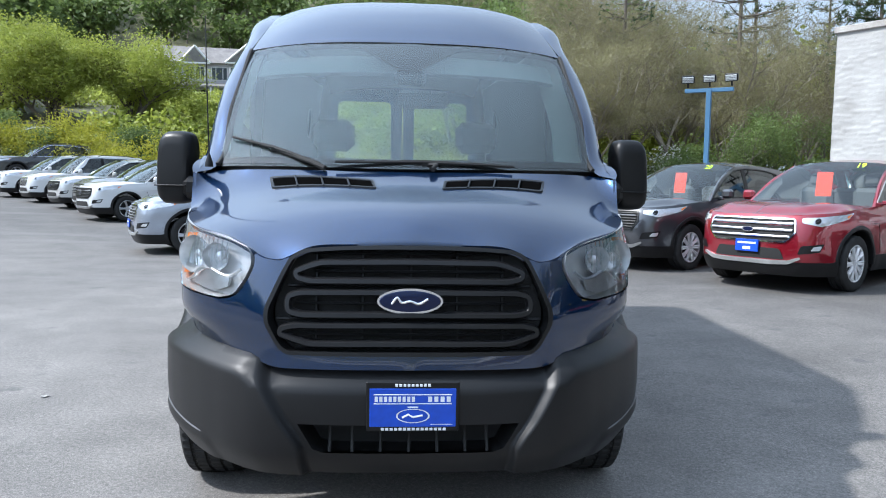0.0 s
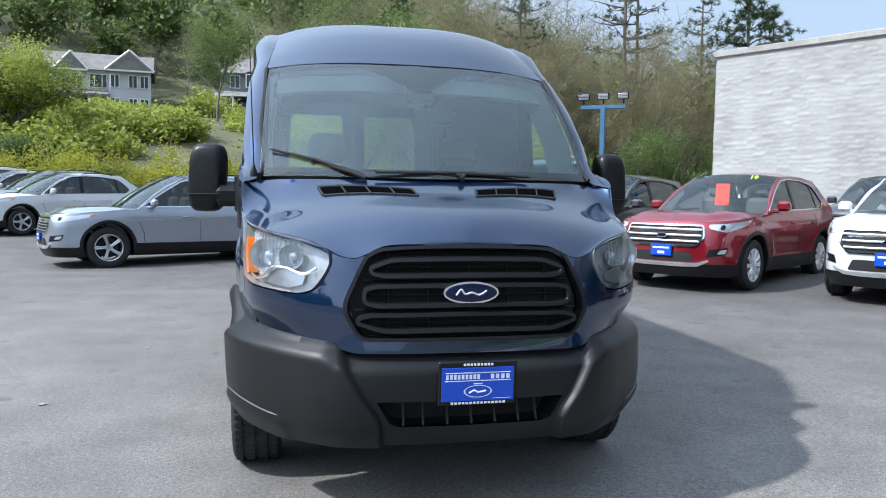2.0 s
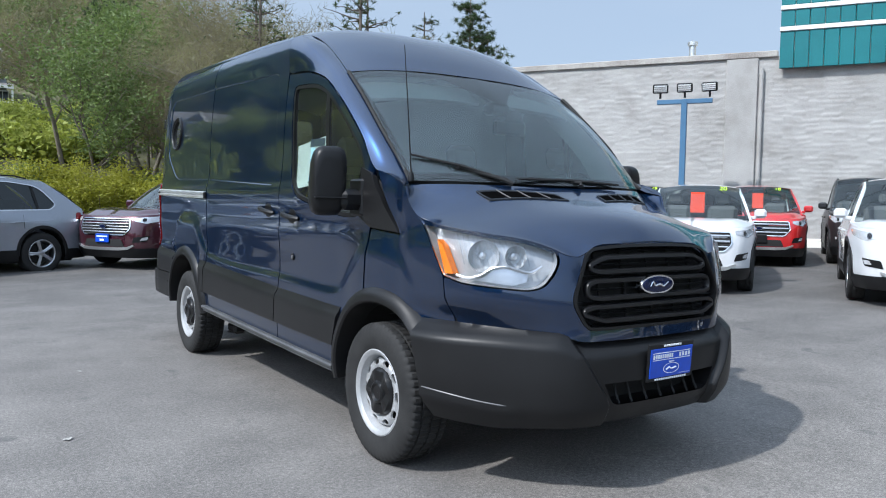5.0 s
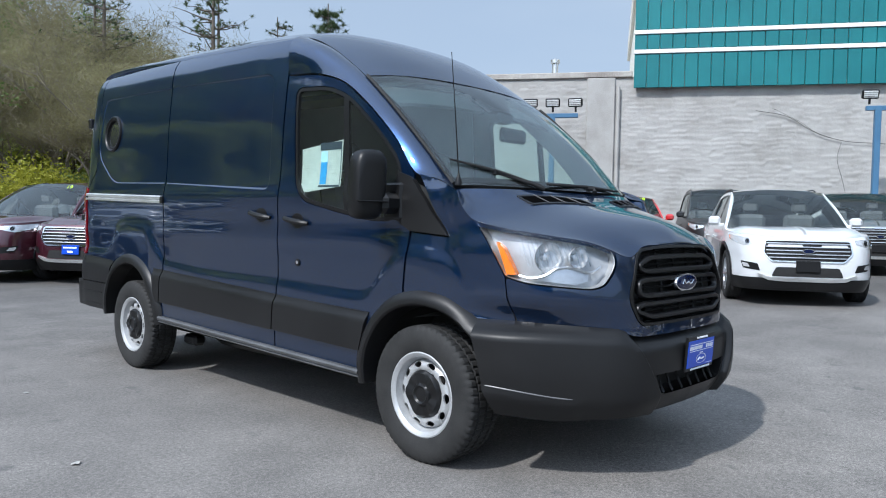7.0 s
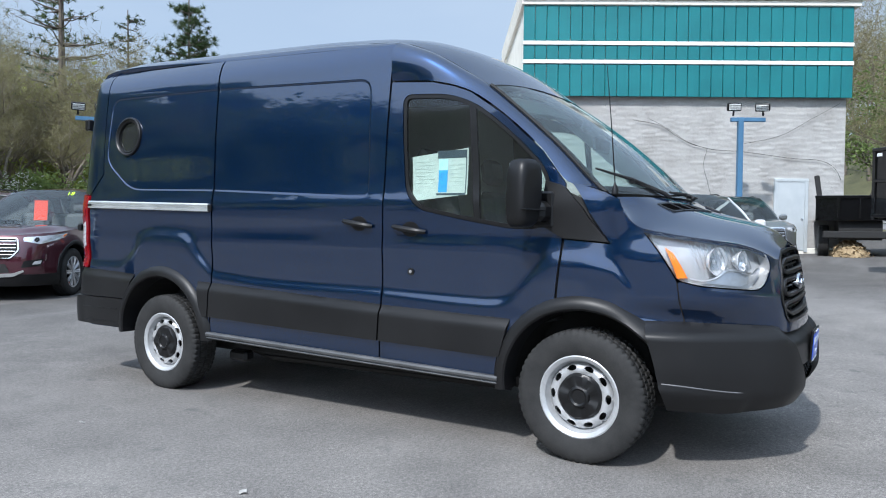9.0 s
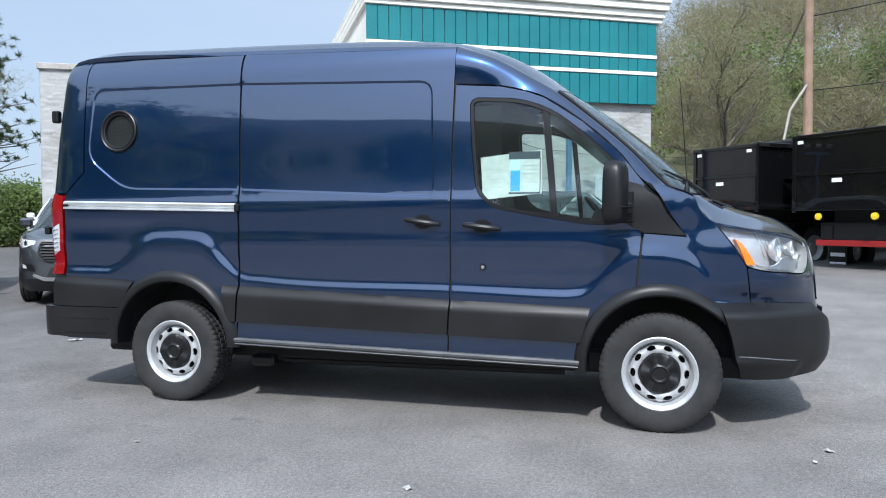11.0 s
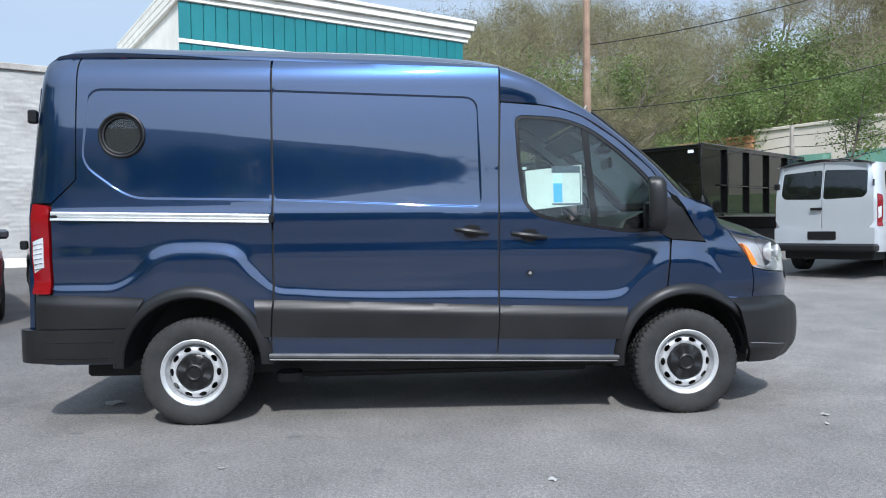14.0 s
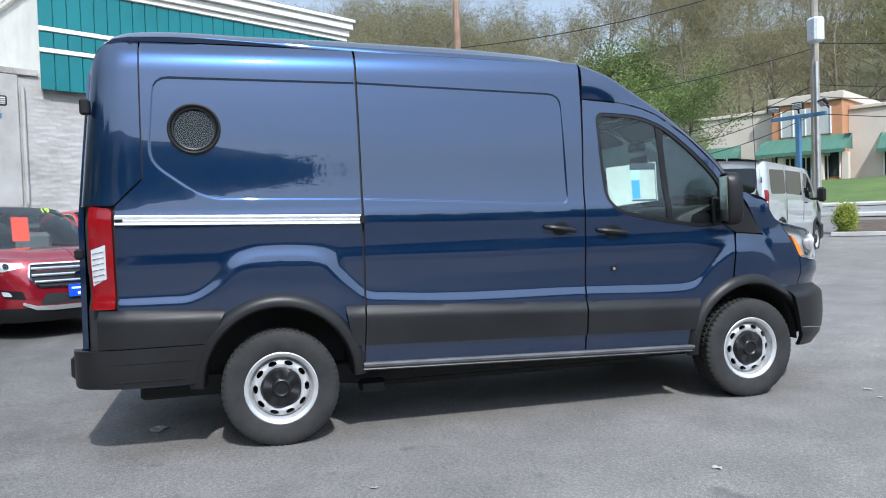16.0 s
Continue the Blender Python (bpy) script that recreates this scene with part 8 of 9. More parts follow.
def awning(x0, x1, z1, z0, y0, reach):
    a = part("awning", Shape().grid([[(x, y0 + reach * t, z1 + (z0 - z1) * t) for x in np.linspace(x0, x1, 9)] for t in (0, 0.5, 1)]).grid([[(x, y0 + reach, z0 - 0.25 * t) for x in np.linspace(x0, x1, 9)] for t in (0, 1)]).add([(x0, y0, z1), (x0, y0 + reach, z0), (x0, y0, z0), (x1, y0, z1), (x1, y0 + reach, z0), (x1, y0, z0)], [(0, 1, 2), (3, 4, 5)]), AWNING, shop, "faded green awning")
    for k in range(int((x1 - x0) / 0.5) + 1):
        x = x0 + 0.5 * k
        part("seam_rib", Shape().tube([(x, y0 + 0.01, z1 + 0.03), (x, y0 + reach, z0 + 0.03)], 0.03, 4), AWNING, a)


awning(-3.0, 3.0, SZ + 3.3, SZ + 2.2, 0.8, 1.6)
for x0 in (5.0, 11.5):
    awning(x0, x0 + 5.2, SZ + 3.2, SZ + 2.1, 0.0, 0.9)
awning(-9.0, -4.4, SZ + 3.2, SZ + 2.1, -0.4, 1.0)
awning(-16.0, -10.5, SZ + 3.2, SZ + 2.1, -0.4, 1.0)
for x0, x1, y in ((5.2, 10.0, 0.0), (11.7, 16.5, 0.0), (-2.2, 2.2, 0.8), (-8.8, -4.6, -0.4), (-15.8, -10.7, -0.4)):
    front("shop_window", x0, x1, SZ + 0.4, SZ + 2.6, y - 0.05, y + 0.04, SHOP_GLASS, bevel=0.0)
    n = 4
    for k in range(n + 1):
        front("mullion", x0 + (x1 - x0) * k / n - 0.05, x0 + (x1 - x0) * k / n + 0.05, SZ + 0.3, SZ + 2.7, y, y + 0.10, WHITE_TRIM, bevel=0.01)
for x in (-2.9, -1.3, 1.3, 2.9):
    front("column", x - 0.22, x + 0.22, SZ - 0.2, SZ + 1.95, 1.7, 2.1, STUCCO)
for k in range(9):
    front("door_rail", -1.5 + k * 0.36, -1.42 + k * 0.36, SZ - 0.1, SZ + 1.9, 0.95, 1.03, WHITE_TRIM, bevel=0.01)
front("door_header", -1.6, 1.6, SZ + 1.85, SZ + 2.1, 0.9, 1.06, WHITE_TRIM, bevel=0.01)

WOOD = surface("weathered_pole_wood", (0.17, 0.11, 0.075), (0.30, 0.20, 0.14), 0.9, 0, 1.5, 40, 0.4, 0.01)
GREY_WOOD = surface("grey_pole_wood", (0.20, 0.18, 0.15), (0.32, 0.29, 0.25), 0.9, 0, 1.5, 40, 0.4, 0.01)
p1 = thing("utility_pole", "reddish brown weathered wooden utility pole", "pole")
part("pole", Shape().tube([(26.0, -5.85, -0.2), (26.0, -5.85, 6), (26.0, -5.85, 11.9)], [0.20, 0.17, 0.14], 10), WOOD, p1)
part("guy_wire", Shape().tube([(26.0, -5.85, 6.5), (24.7, -5.0, 5.3), (23.9, -4.5, 3.2)], 0.05, 5), GREY_WOOD, p1)
px, py = 20.5, -19.6
p2 = thing("utility_pole", "grey wooden utility pole with a transformer box", "pole")
part("pole", Shape().tube([(px, py, 0.4), (px, py, 7), (px, py, 15.5)], [0.19, 0.17, 0.14], 10), GREY_WOOD, p2)
part("transformer", Shape().box(px - 0.75, py + 0.1, 8.2, px - 0.2, py + 0.6, 9.2, 0.08), surface("transformer_grey", (0.42, 0.44, 0.45), (0.55, 0.57, 0.58), 0.5), p2)
part("conduit", Shape().tube([(px - 0.22, py + 0.1, 0.6), (px - 0.22, py + 0.1, 7.5)], 0.05, 6), ALU, p2)
sp_ = thing("utility_pole", "short grey wooden pole before the shops", "pole")
part("pole", Shape().tube([(30.5, -17.2, 1.0), (30.5, -17.2, 6.1)], [0.14, 0.11], 8), GREY_WOOD, sp_)


def span(a, b, sag, r=0.03):
    w = thing("overhead_wire", "black overhead wire sagging between poles", "wire", "overhead wires")
    part("cable", Shape().tube([tuple(Vector(a).lerp(Vector(b), t / 24) - Vector((0, 0, sag * 4 * (t / 24) * (1 - t / 24)))) for t in range(25)], r, 5), BLACK, w)


for dz, sg in ((6.6, 0.5), (6.1, 0.6), (5.4, 0.6)):
    span((px, py, dz), (30.5 + (6.6 - dz), -17.2, dz - 1.0), sg, 0.018)
    span((30.5, -17.2, dz - 1.0), (62, 2, dz + 0.5), 1.0, 0.02)
    span((px, py, dz), (8, -42, dz + 0.6), 1.0, 0.018)
span((px, py, 8.1), (26.0, -5.85, 6.2), 0.5, 0.02)
span((px, py, 11.5), (26.0, -5.85, 9.0), 0.5, 0.02)
span((26.0, -5.85, 9.6), (60, -8, 11.0), 0.7, 0.02)
span((px, py, 8.3), (8, -42, 8.0), 0.6, 0.02)

# street, kerb and island
KERB = surface("pale_concrete", (0.36, 0.35, 0.33), (0.48, 0.47, 0.44), 0.9, 0, 1.2, 40, 0.3, 0.004, world=True)


def ribbon(name, mat, label, category, pts, width, lift, thick=0.0):
    """A strip laid along the land."""
    rows = []
    for (x0, y0), (x1, y1) in zip(pts, pts[1:]):
        n = max(2, int(math.hypot(x1 - x0, y1 - y0) / 2))
        for k in range(n + 1):
            x, y = x0 + (x1 - x0) * k / n, y0 + (y1 - y0) * k / n
            d = math.hypot(x1 - x0, y1 - y0)
            nx, ny = -(y1 - y0) / d, (x1 - x0) / d
            row = []
            for q, dz in ((-0.5, -0.1), (-0.5, 0), (-0.25, 0), (0, 0), (0.25, 0), (0.5, 0), (0.5, -0.1)):
                xx, yy = x + nx * width * q, y + ny * width * q
                row.append((xx, yy, land(xx, yy) + lift + dz))
            rows.append(row)
    return structure(name, Shape().grid(rows), mat, label, category, 40)


def street_line(d, s):
    """A point d from the van toward the street, s along it."""
    return 0.64 * d + 0.77 * s, -0.77 * d + 0.64 * s


ROAD = surface("pale_road", (0.16, 0.16, 0.16), (0.22, 0.22, 0.215), 0.85, 0, 0.5, 60, 0.3, 0.004, world=True)
ribbon("road", ROAD, "grey street beyond the lot", "road", [street_line(29, -60), street_line(29, 45)], 8.0, 0.03)
ribbon("kerb_1", KERB, "pale concrete kerb along the street", "kerb", [street_line(24.3, -60), street_line(24.3, 2)], 0.9, 0.14)
ribbon("kerb_2", KERB, "pale concrete kerb under the grass bank", "kerb", [street_line(33.5, -60), street_line(33.5, 45)], 0.8, 0.16)
ribbon("lane_line", WHITE_TRIM, "white painted lane line", "road marking", [street_line(27.6, -60), street_line(27.6, 45)], 0.14, 0.036)
MULCH = surface("brown_mulch", (0.05, 0.036, 0.026), (0.11, 0.082, 0.06), 0.95, 0, 3.0, 60, 0.6, 0.02, world=True)
ribbon("kerb_3", KERB, "concrete kerb of the planted island", "kerb", [street_line(17.2, -9), street_line(17.2, 1.2)], 0.16, 0.12)
ribbon("planting_bed", MULCH, "bare mulch strip beside the street", "bed", [street_line(19.4, -9), street_line(19.4, 1.2)], 4.2, 0.09)
car("red_parked_car", "bright red car parked beyond the street bank", headed(*street_line(45.0, -1.5), 0.77, 0.64), BRIGHT_RED, sheet_mark=False, plate_on=False)

# ---- houses on the bank ----
SIDING_PALE = surface("pale_lilac_siding", (0.44, 0.43, 0.47), (0.54, 0.53, 0.57), 0.8, 0, 0.5, 20, 0.2, 0.01)
SIDING_DARK = surface("slate_grey_siding", (0.15, 0.16, 0.17), (0.22, 0.23, 0.24), 0.8, 0, 0.5, 20, 0.2, 0.01)
SHINGLE = surface("grey_roof_shingle", (0.14, 0.13, 0.125), (0.24, 0.225, 0.215), 0.9, 0, 1.2, 8, 0.4, 0.02)
RUBBLE = surface("grey_rubble_stone", (0.15, 0.145, 0.14), (0.32, 0.31, 0.30), 0.9, 0, 1.6, 5, 0.6, 0.05)
HOUSE_WHITE = surface("white_house_trim", (0.66, 0.66, 0.65), (0.78, 0.78, 0.77), 0.6, 0, 1, 20, 0.1, 0.002)


def house_window(h, x, z, w, t, y):
    o = part("window", Shape().box(x - w / 2 - 0.1, y - 0.08, z - 0.1, x + w / 2 + 0.1, y + 0.05, z + t + 0.1, 0.02), HOUSE_WHITE, h)
    part("pane", Shape().box(x - w / 2, y - 0.10, z, x + w / 2, y, z + t, 0.0), SHOP_GLASS, o)
    part("mullion", Shape().box(x - 0.04, y - 0.13, z, x + 0.04, y - 0.05, z + t, 0.0), HOUSE_WHITE, o)


def gable(s, x0, x1, y0, y1, z0, z1):
    """A pitched roof whose ridge runs front to back."""
    xm = (x0 + x1) / 2
    return s.add([(x0, y0, z0), (xm, y0, z1), (x1, y0, z0), (x0, y1, z0), (xm, y1, z1), (x1, y1, z0)], [(0, 1, 4, 3), (1, 2, 5, 4), (0, 2, 1), (3, 4, 5)])


def rail(h, x0, x1, y, z):
    for zz in (z + 0.15, z + 0.95):
        part("porch_rail", Shape().box(x0, y - 0.05, zz, x1, y + 0.05, zz + 0.1), HOUSE_WHITE, h)
    n = int((x1 - x0) / 0.3)
    part("balusters", Shape().box(x0, y, z, x0 + 0.01, y + 0.01, z + 0.01), HOUSE_WHITE, h)
    s = Shape()
    for k in range(n + 1):
        x = x0 + (x1 - x0) * k / n
        s.box(x - 0.03, y - 0.03, z + 0.2, x + 0.03, y + 0.03, z + 1.0)
    tagged(part("balusters", s, HOUSE_WHITE, h, smooth=0), kind="stuff")


def house_one(m):
    h = thing("house", "two-storey pale lilac house with white porch and gabled grey roof", "house", "houses on the bank", m)
    part("stone_base", Shape().box(-6.6, 0, -3.0, 6.6, 8, 1.2, 0.05), RUBBLE, h)
    part("wall", Shape().box(-6.6, 0.0, 1.2, 6.6, 8, 6.6, 0.03), SIDING_PALE, h)
    part("wing_wall", Shape().box(2.4, -1.2, 1.2, 6.8, 0.1, 6.6, 0.03), SIDING_PALE, h)
    s = Shape().add([(-7.1, -0.5, 6.5), (7.1, -0.5, 6.5), (7.1, 4, 9.0), (-7.1, 4, 9.0), (-7.1, 8.5, 6.5), (7.1, 8.5, 6.5)], [(0, 1, 2, 3), (3, 2, 5, 4), (0, 3, 4), (1, 5, 2)])
    part("roof", s, SHINGLE, h, smooth=0)
    for x0, x1, y0, zt in ((-3.3, 0.2, -0.6, 8.4), (2.0, 7.2, -1.8, 8.7)):
        part("gable_roof", gable(Shape(), x0, x1, y0, 4.0, 6.4, zt), SHINGLE, h, smooth=0)
        g = gable(Shape(), x0 + 0.35, x1 - 0.35, y0 + 0.25, y0 + 0.4, 6.35, zt - 0.25)
        part("gable_wall", g, SIDING_PALE, h, smooth=0)
        xm = (x0 + x1) / 2
        part("bargeboard", Shape().tube([(x0, y0, 6.42), (xm, y0, zt)], 0.12, 4).tube([(xm, y0, zt), (x1, y0, 6.42)], 0.12, 4), HOUSE_WHITE, h)
        part("fascia", Shape().box(x0, y0 - 0.05, 6.30, x1, y0 + 0.1, 6.48), HOUSE_WHITE, h)
    for x in (-2.2, -1.0, 0.8, 1.6):
        house_window(h, x, 4.6, 0.9, 1.4, -0.02)
    for x in (3.0, 4.9, 6.1):
        house_window(h, x, 4.6, 0.8, 1.3, -1.22)
        house_window(h, x, 1.8, 0.8, 1.5, -1.22)
    for x in (-4.8, -2.4, -0.4, 1.3):
        house_window(h, x, 1.6, 1.2, 1.7, -0.02)
    part("porch_roof", Shape().add([(-3.6, -2.4, 3.6), (2.4, -2.4, 3.6), (2.4, 0.1, 4.3), (-3.6, 0.1, 4.3), (-3.6, -2.4, 3.4), (2.4, -2.4, 3.4)], [(0, 1, 2, 3), (0, 4, 5, 1)]), SHINGLE, h, smooth=0)
    part("porch_deck", Shape().box(-3.6, -2.4, 0.7, 2.4, 0.1, 1.1, 0.02), HOUSE_WHITE, h)
    part("porch_base", Shape().box(-3.5, -2.2, -3.0, 2.3, 0.0, 0.7, 0.02), RUBBLE, h)
    for x in (-3.5, -1.5, 0.4, 2.3):
        part("porch_post", Shape().box(x - 0.1, -2.35, 1.0, x + 0.1, -2.15, 3.5), HOUSE_WHITE, h)
    rail(h, -3.6, 2.4, -2.3, 1.05)


def house_two(m):
    h = thing("house", "large slate grey hip-roofed house with white wraparound porch", "house", "houses on the bank", m)
    part("wall", Shape().box(-6.8, 0, -2.0, 6.2, 9, 5.6, 0.03), SIDING_DARK, h)
    s = Shape().add([(-7.4, -0.6, 5.5), (6.8, -0.6, 5.5), (6.8, 9.6, 5.5), (-7.4, 9.6, 5.5), (-2.2, 4.5, 9.0), (1.8, 4.5, 9.0)], [(0, 1, 5, 4), (1, 2, 5), (2, 3, 4, 5), (3, 0, 4)])
    part("roof", s, SHINGLE, h, smooth=0)
    bay = Shape().lathe([(0.0, 1.9), (5.8, 1.9)], 8, "z").moved(Matrix.Translation((-1.9, 0.2, 0)))
    part("bay", bay, SIDING_DARK, h, smooth=0)
    part("bay_roof", Shape().lathe([(5.6, 2.3), (7.6, 0.05)], 8, "z").moved(Matrix.Translation((-1.9, 0.3, 0))), SHINGLE, h, smooth=0)
    part("gable_roof", gable(Shape(), 3.2, 7.0, -1.0, 4.0, 5.4, 7.2), SHINGLE, h, smooth=0)
    part("gable_wall", gable(Shape(), 3.5, 6.7, -0.8, -0.6, 5.4, 7.0), SIDING_DARK, h, smooth=0)
    part("bargeboard", Shape().tube([(3.2, -1.0, 5.4), (5.1, -1.0, 7.2)], 0.12, 4).tube([(5.1, -1.0, 7.2), (7.0, -1.0, 5.4)], 0.12, 4), HOUSE_WHITE, h)
    for x, y in ((-5.2, -0.02), (1.4, -0.02), (4.2, -0.02), (5.6, -0.02), (-3.2, -1.2), (-1.9, -1.72), (-0.6, -1.2)):
        house_window(h, x, 3.8, 1.0, 1.4, y)
    for x in (-5.8, -4.4, -1.9, 0.8, 2.6, 4.4, 5.8):
        house_window(h, x, 0.6, 1.0, 1.8, -0.02 if abs(x + 1.9) > 1 else -1.72)
    part("porch_roof", Shape().add([(-7.2, -3.0, 2.7), (6.8, -3.0, 2.7), (6.8, 0.1, 3.4), (-7.2, 0.1, 3.4), (-7.2, -3.0, 2.45), (6.8, -3.0, 2.45)], [(0, 1, 2, 3), (0, 4, 5, 1)]), SHINGLE, h, smooth=0)
    part("porch_fascia", Shape().box(-7.2, -3.05, 2.4, 6.8, -2.95, 2.7), HOUSE_WHITE, h)
    part("porch_deck", Shape().box(-7.2, -3.0, -0.2, 6.8, 0.1, 0.1, 0.02), HOUSE_WHITE, h)
    for k in range(8):
        x = -7.1 + k * 1.97
        part("porch_post", Shape().box(x - 0.1, -2.95, -2.4, x + 0.1, -2.75, 2.5), HOUSE_WHITE, h)
    rail(h, -7.2, 6.8, -2.9, 0.0)


house_one(pose(-22.5, 88.5, 8.7, 0, 0, 8))
house_two(pose(-1.3, 92.0, 10.6, 0, 0, -4))

# ---- trees and shrubs ----
def leaf_material(name, low, mid, high):
    m, nt, b = material(name)
    g = nt.nodes.new("ShaderNodeNewGeometry")
    c = ramp(nt, g.outputs["Random Per Island"], [(0.0, low), (0.5, mid), (1.0, high)])
    vec = coords(nt, True)
    c = mixc(nt, 0.5, c, ramp(nt, noise_of(nt, vec, 0.35, 3.0), [(0.35, tuple(v * 0.6 for v in low)), (0.65, high)]))
    nt.links.new(c, b.inputs["Base Color"])
    b.inputs["Roughness"].default_value = 0.6
    out = nt.nodes["Material Output"]
    tr = nt.nodes.new("ShaderNodeBsdfTranslucent")
    nt.links.new(c, tr.inputs["Color"])
    mx = nt.nodes.new("ShaderNodeMixShader")
    mx.inputs[0].default_value = 0.45
    nt.links.new(b.outputs[0], mx.inputs[1])
    nt.links.new(tr.outputs[0], mx.inputs[2])
    nt.links.new(mx.outputs[0], out.inputs["Surface"])
    return m


BARK = surface("grey_brown_bark", (0.075, 0.060, 0.048), (0.16, 0.135, 0.11), 0.95, 0, 2.0, 18, 0.5, 0.02)
PALE_BARK = surface("pale_twig_bark", (0.15, 0.125, 0.10), (0.26, 0.225, 0.18), 0.95, 0, 2.0, 18, 0.5, 0.02)
LEAF_LIME = leaf_material("lime_leaves", (0.25, 0.31, 0.040), (0.35, 0.40, 0.07), (0.45, 0.49, 0.11))
LEAF_GREEN = leaf_material("fresh_green_leaves", (0.095, 0.145, 0.038), (0.145, 0.205, 0.058), (0.21, 0.28, 0.085))
LEAF_YELLOW = leaf_material("yellow_green_leaves", (0.26, 0.27, 0.020), (0.36, 0.37, 0.03), (0.45, 0.44, 0.06))
LEAF_BUD = leaf_material("spring_buds", (0.15, 0.125, 0.072), (0.23, 0.20, 0.105), (0.31, 0.295, 0.14))
NEEDLES = leaf_material("pine_needles", (0.030, 0.060, 0.018), (0.050, 0.085, 0.028), (0.085, 0.12, 0.045))
BLOSSOM = leaf_material("white_blossom", (0.40, 0.40, 0.30), (0.60, 0.60, 0.52), (0.70, 0.70, 0.66))


def grow(s, tips, rng, p, d, length, r, level, levels, bend, split, sides):
    """A limb and the limbs that leave it."""
    pts, rad = [p], [r]
    segs = 4 if level == 0 else (2 if level == levels else 3)
    for k in range(segs):
        d = (d + Vector((rng.uniform(-1, 1), rng.uniform(-1, 1), rng.uniform(-0.4, 0.8))) * bend).normalized()
        p = p + d * (length / segs)
        pts.append(p)
        rad.append(r * (1 - 0.45 * (k + 1) / segs))
        if level < levels and (level > 0 or k >= 1):
            for _ in range(split if k < segs - 1 else 1):
                out = Vector((rng.uniform(-1, 1), rng.uniform(-1, 1), rng.uniform(-0.15, 0.7))).normalized()
                grow(s, tips, rng, p, (d * 0.55 + out * 0.8).normalized(), length * rng.uniform(0.5, 0.72), rad[-1] * 0.58, level + 1, levels, bend, split, max(3, sides - 2))
    if level >= levels - 1:
        tips.extend(pts[1:])
    s.tube(pts, rad, sides, False)


def leaves_at(tips, rng, per, spread, size):
    """Small folded leaf sprays round the twig ends."""
    v, f = [], []
    for t in tips:
        for _ in range(per):
            c = t + Vector((rng.gauss(0, 1), rng.gauss(0, 1), rng.gauss(0, 0.8))) * spread
            a = Vector((rng.uniform(-1, 1), rng.uniform(-1, 1), rng.uniform(-0.7, 0.7))).normalized()
            b = a.cross(Vector((rng.uniform(-1, 1), rng.uniform(-1, 1), rng.uniform(-1, 1)))).normalized()
            z = size * rng.uniform(0.6, 1.3)
            n = len(v)
            up = a.cross(b) * z * 0.25
            v += [c - a * z, c - b * z * 0.55 + up, c + a * z, c + b * z * 0.55 + up]
            f += [(n, n + 1, n + 2), (n, n + 2, n + 3)]
    return v, f


def broad_tree(seed, height, levels=3, split=2, per=7, spread=0.35, size=0.16, bend=0.28, trunk=0.3, r=0.16, stems=1, lean=0.15, sides=7):
    rng = random.Random(seed)
    s, tips = Shape(), []
    for k in range(stems):
        d = Vector((rng.uniform(-1, 1) * lean, rng.uniform(-1, 1) * lean, 1)).normalized()
        grow(s, tips, rng, Vector((rng.uniform(-0.2, 0.2) * (stems > 1), rng.uniform(-0.2, 0.2) * (stems > 1), -0.2)), d, height * 0.55, r, 0, levels, bend, split, sides)
    top = max(t.z for t in tips)
    k = height / top
    s.v = [(x * k, y * k, z * k) for x, y, z in s.v]
    tips = [t * k for t in tips]
    lv, lf = leaves_at(tips, rng, per, spread, size)
    return s, Shape().add(lv, lf)


def twigs_at(tips, rng, per, reach, width=0.018):
    """Fine twigs that spray out and up from the limbs' ends."""
    v, f = [], []
    for t in tips:
        for _ in range(per):
            d = Vector((rng.gauss(0, 1), rng.gauss(0, 1), rng.gauss(0.7, 0.7))).normalized() * reach * rng.uniform(0.5, 1.2)
            p = t + Vector((rng.gauss(0, 1), rng.gauss(0, 1), rng.gauss(0, 1))) * reach * 0.25
            w = d.cross(Vector((rng.uniform(-1, 1), rng.uniform(-1, 1), rng.uniform(-1, 1)))).normalized() * width
            n = len(v)
            v += [p - w, p + w, p + d]
            f += [(n, n + 1, n + 2)]
    return v, f


def twig_tree(seed, height, per, reach, width, **kw):
    s, l = broad_tree(seed, height, per=1, spread=0.0, size=0.01, **kw)
    rng = random.Random(seed + 1)
    tips = [Vector(l.v[i]) for i in range(0, len(l.v), 4)]
    return s, Shape().add(*twigs_at(tips, rng, per, reach, width))


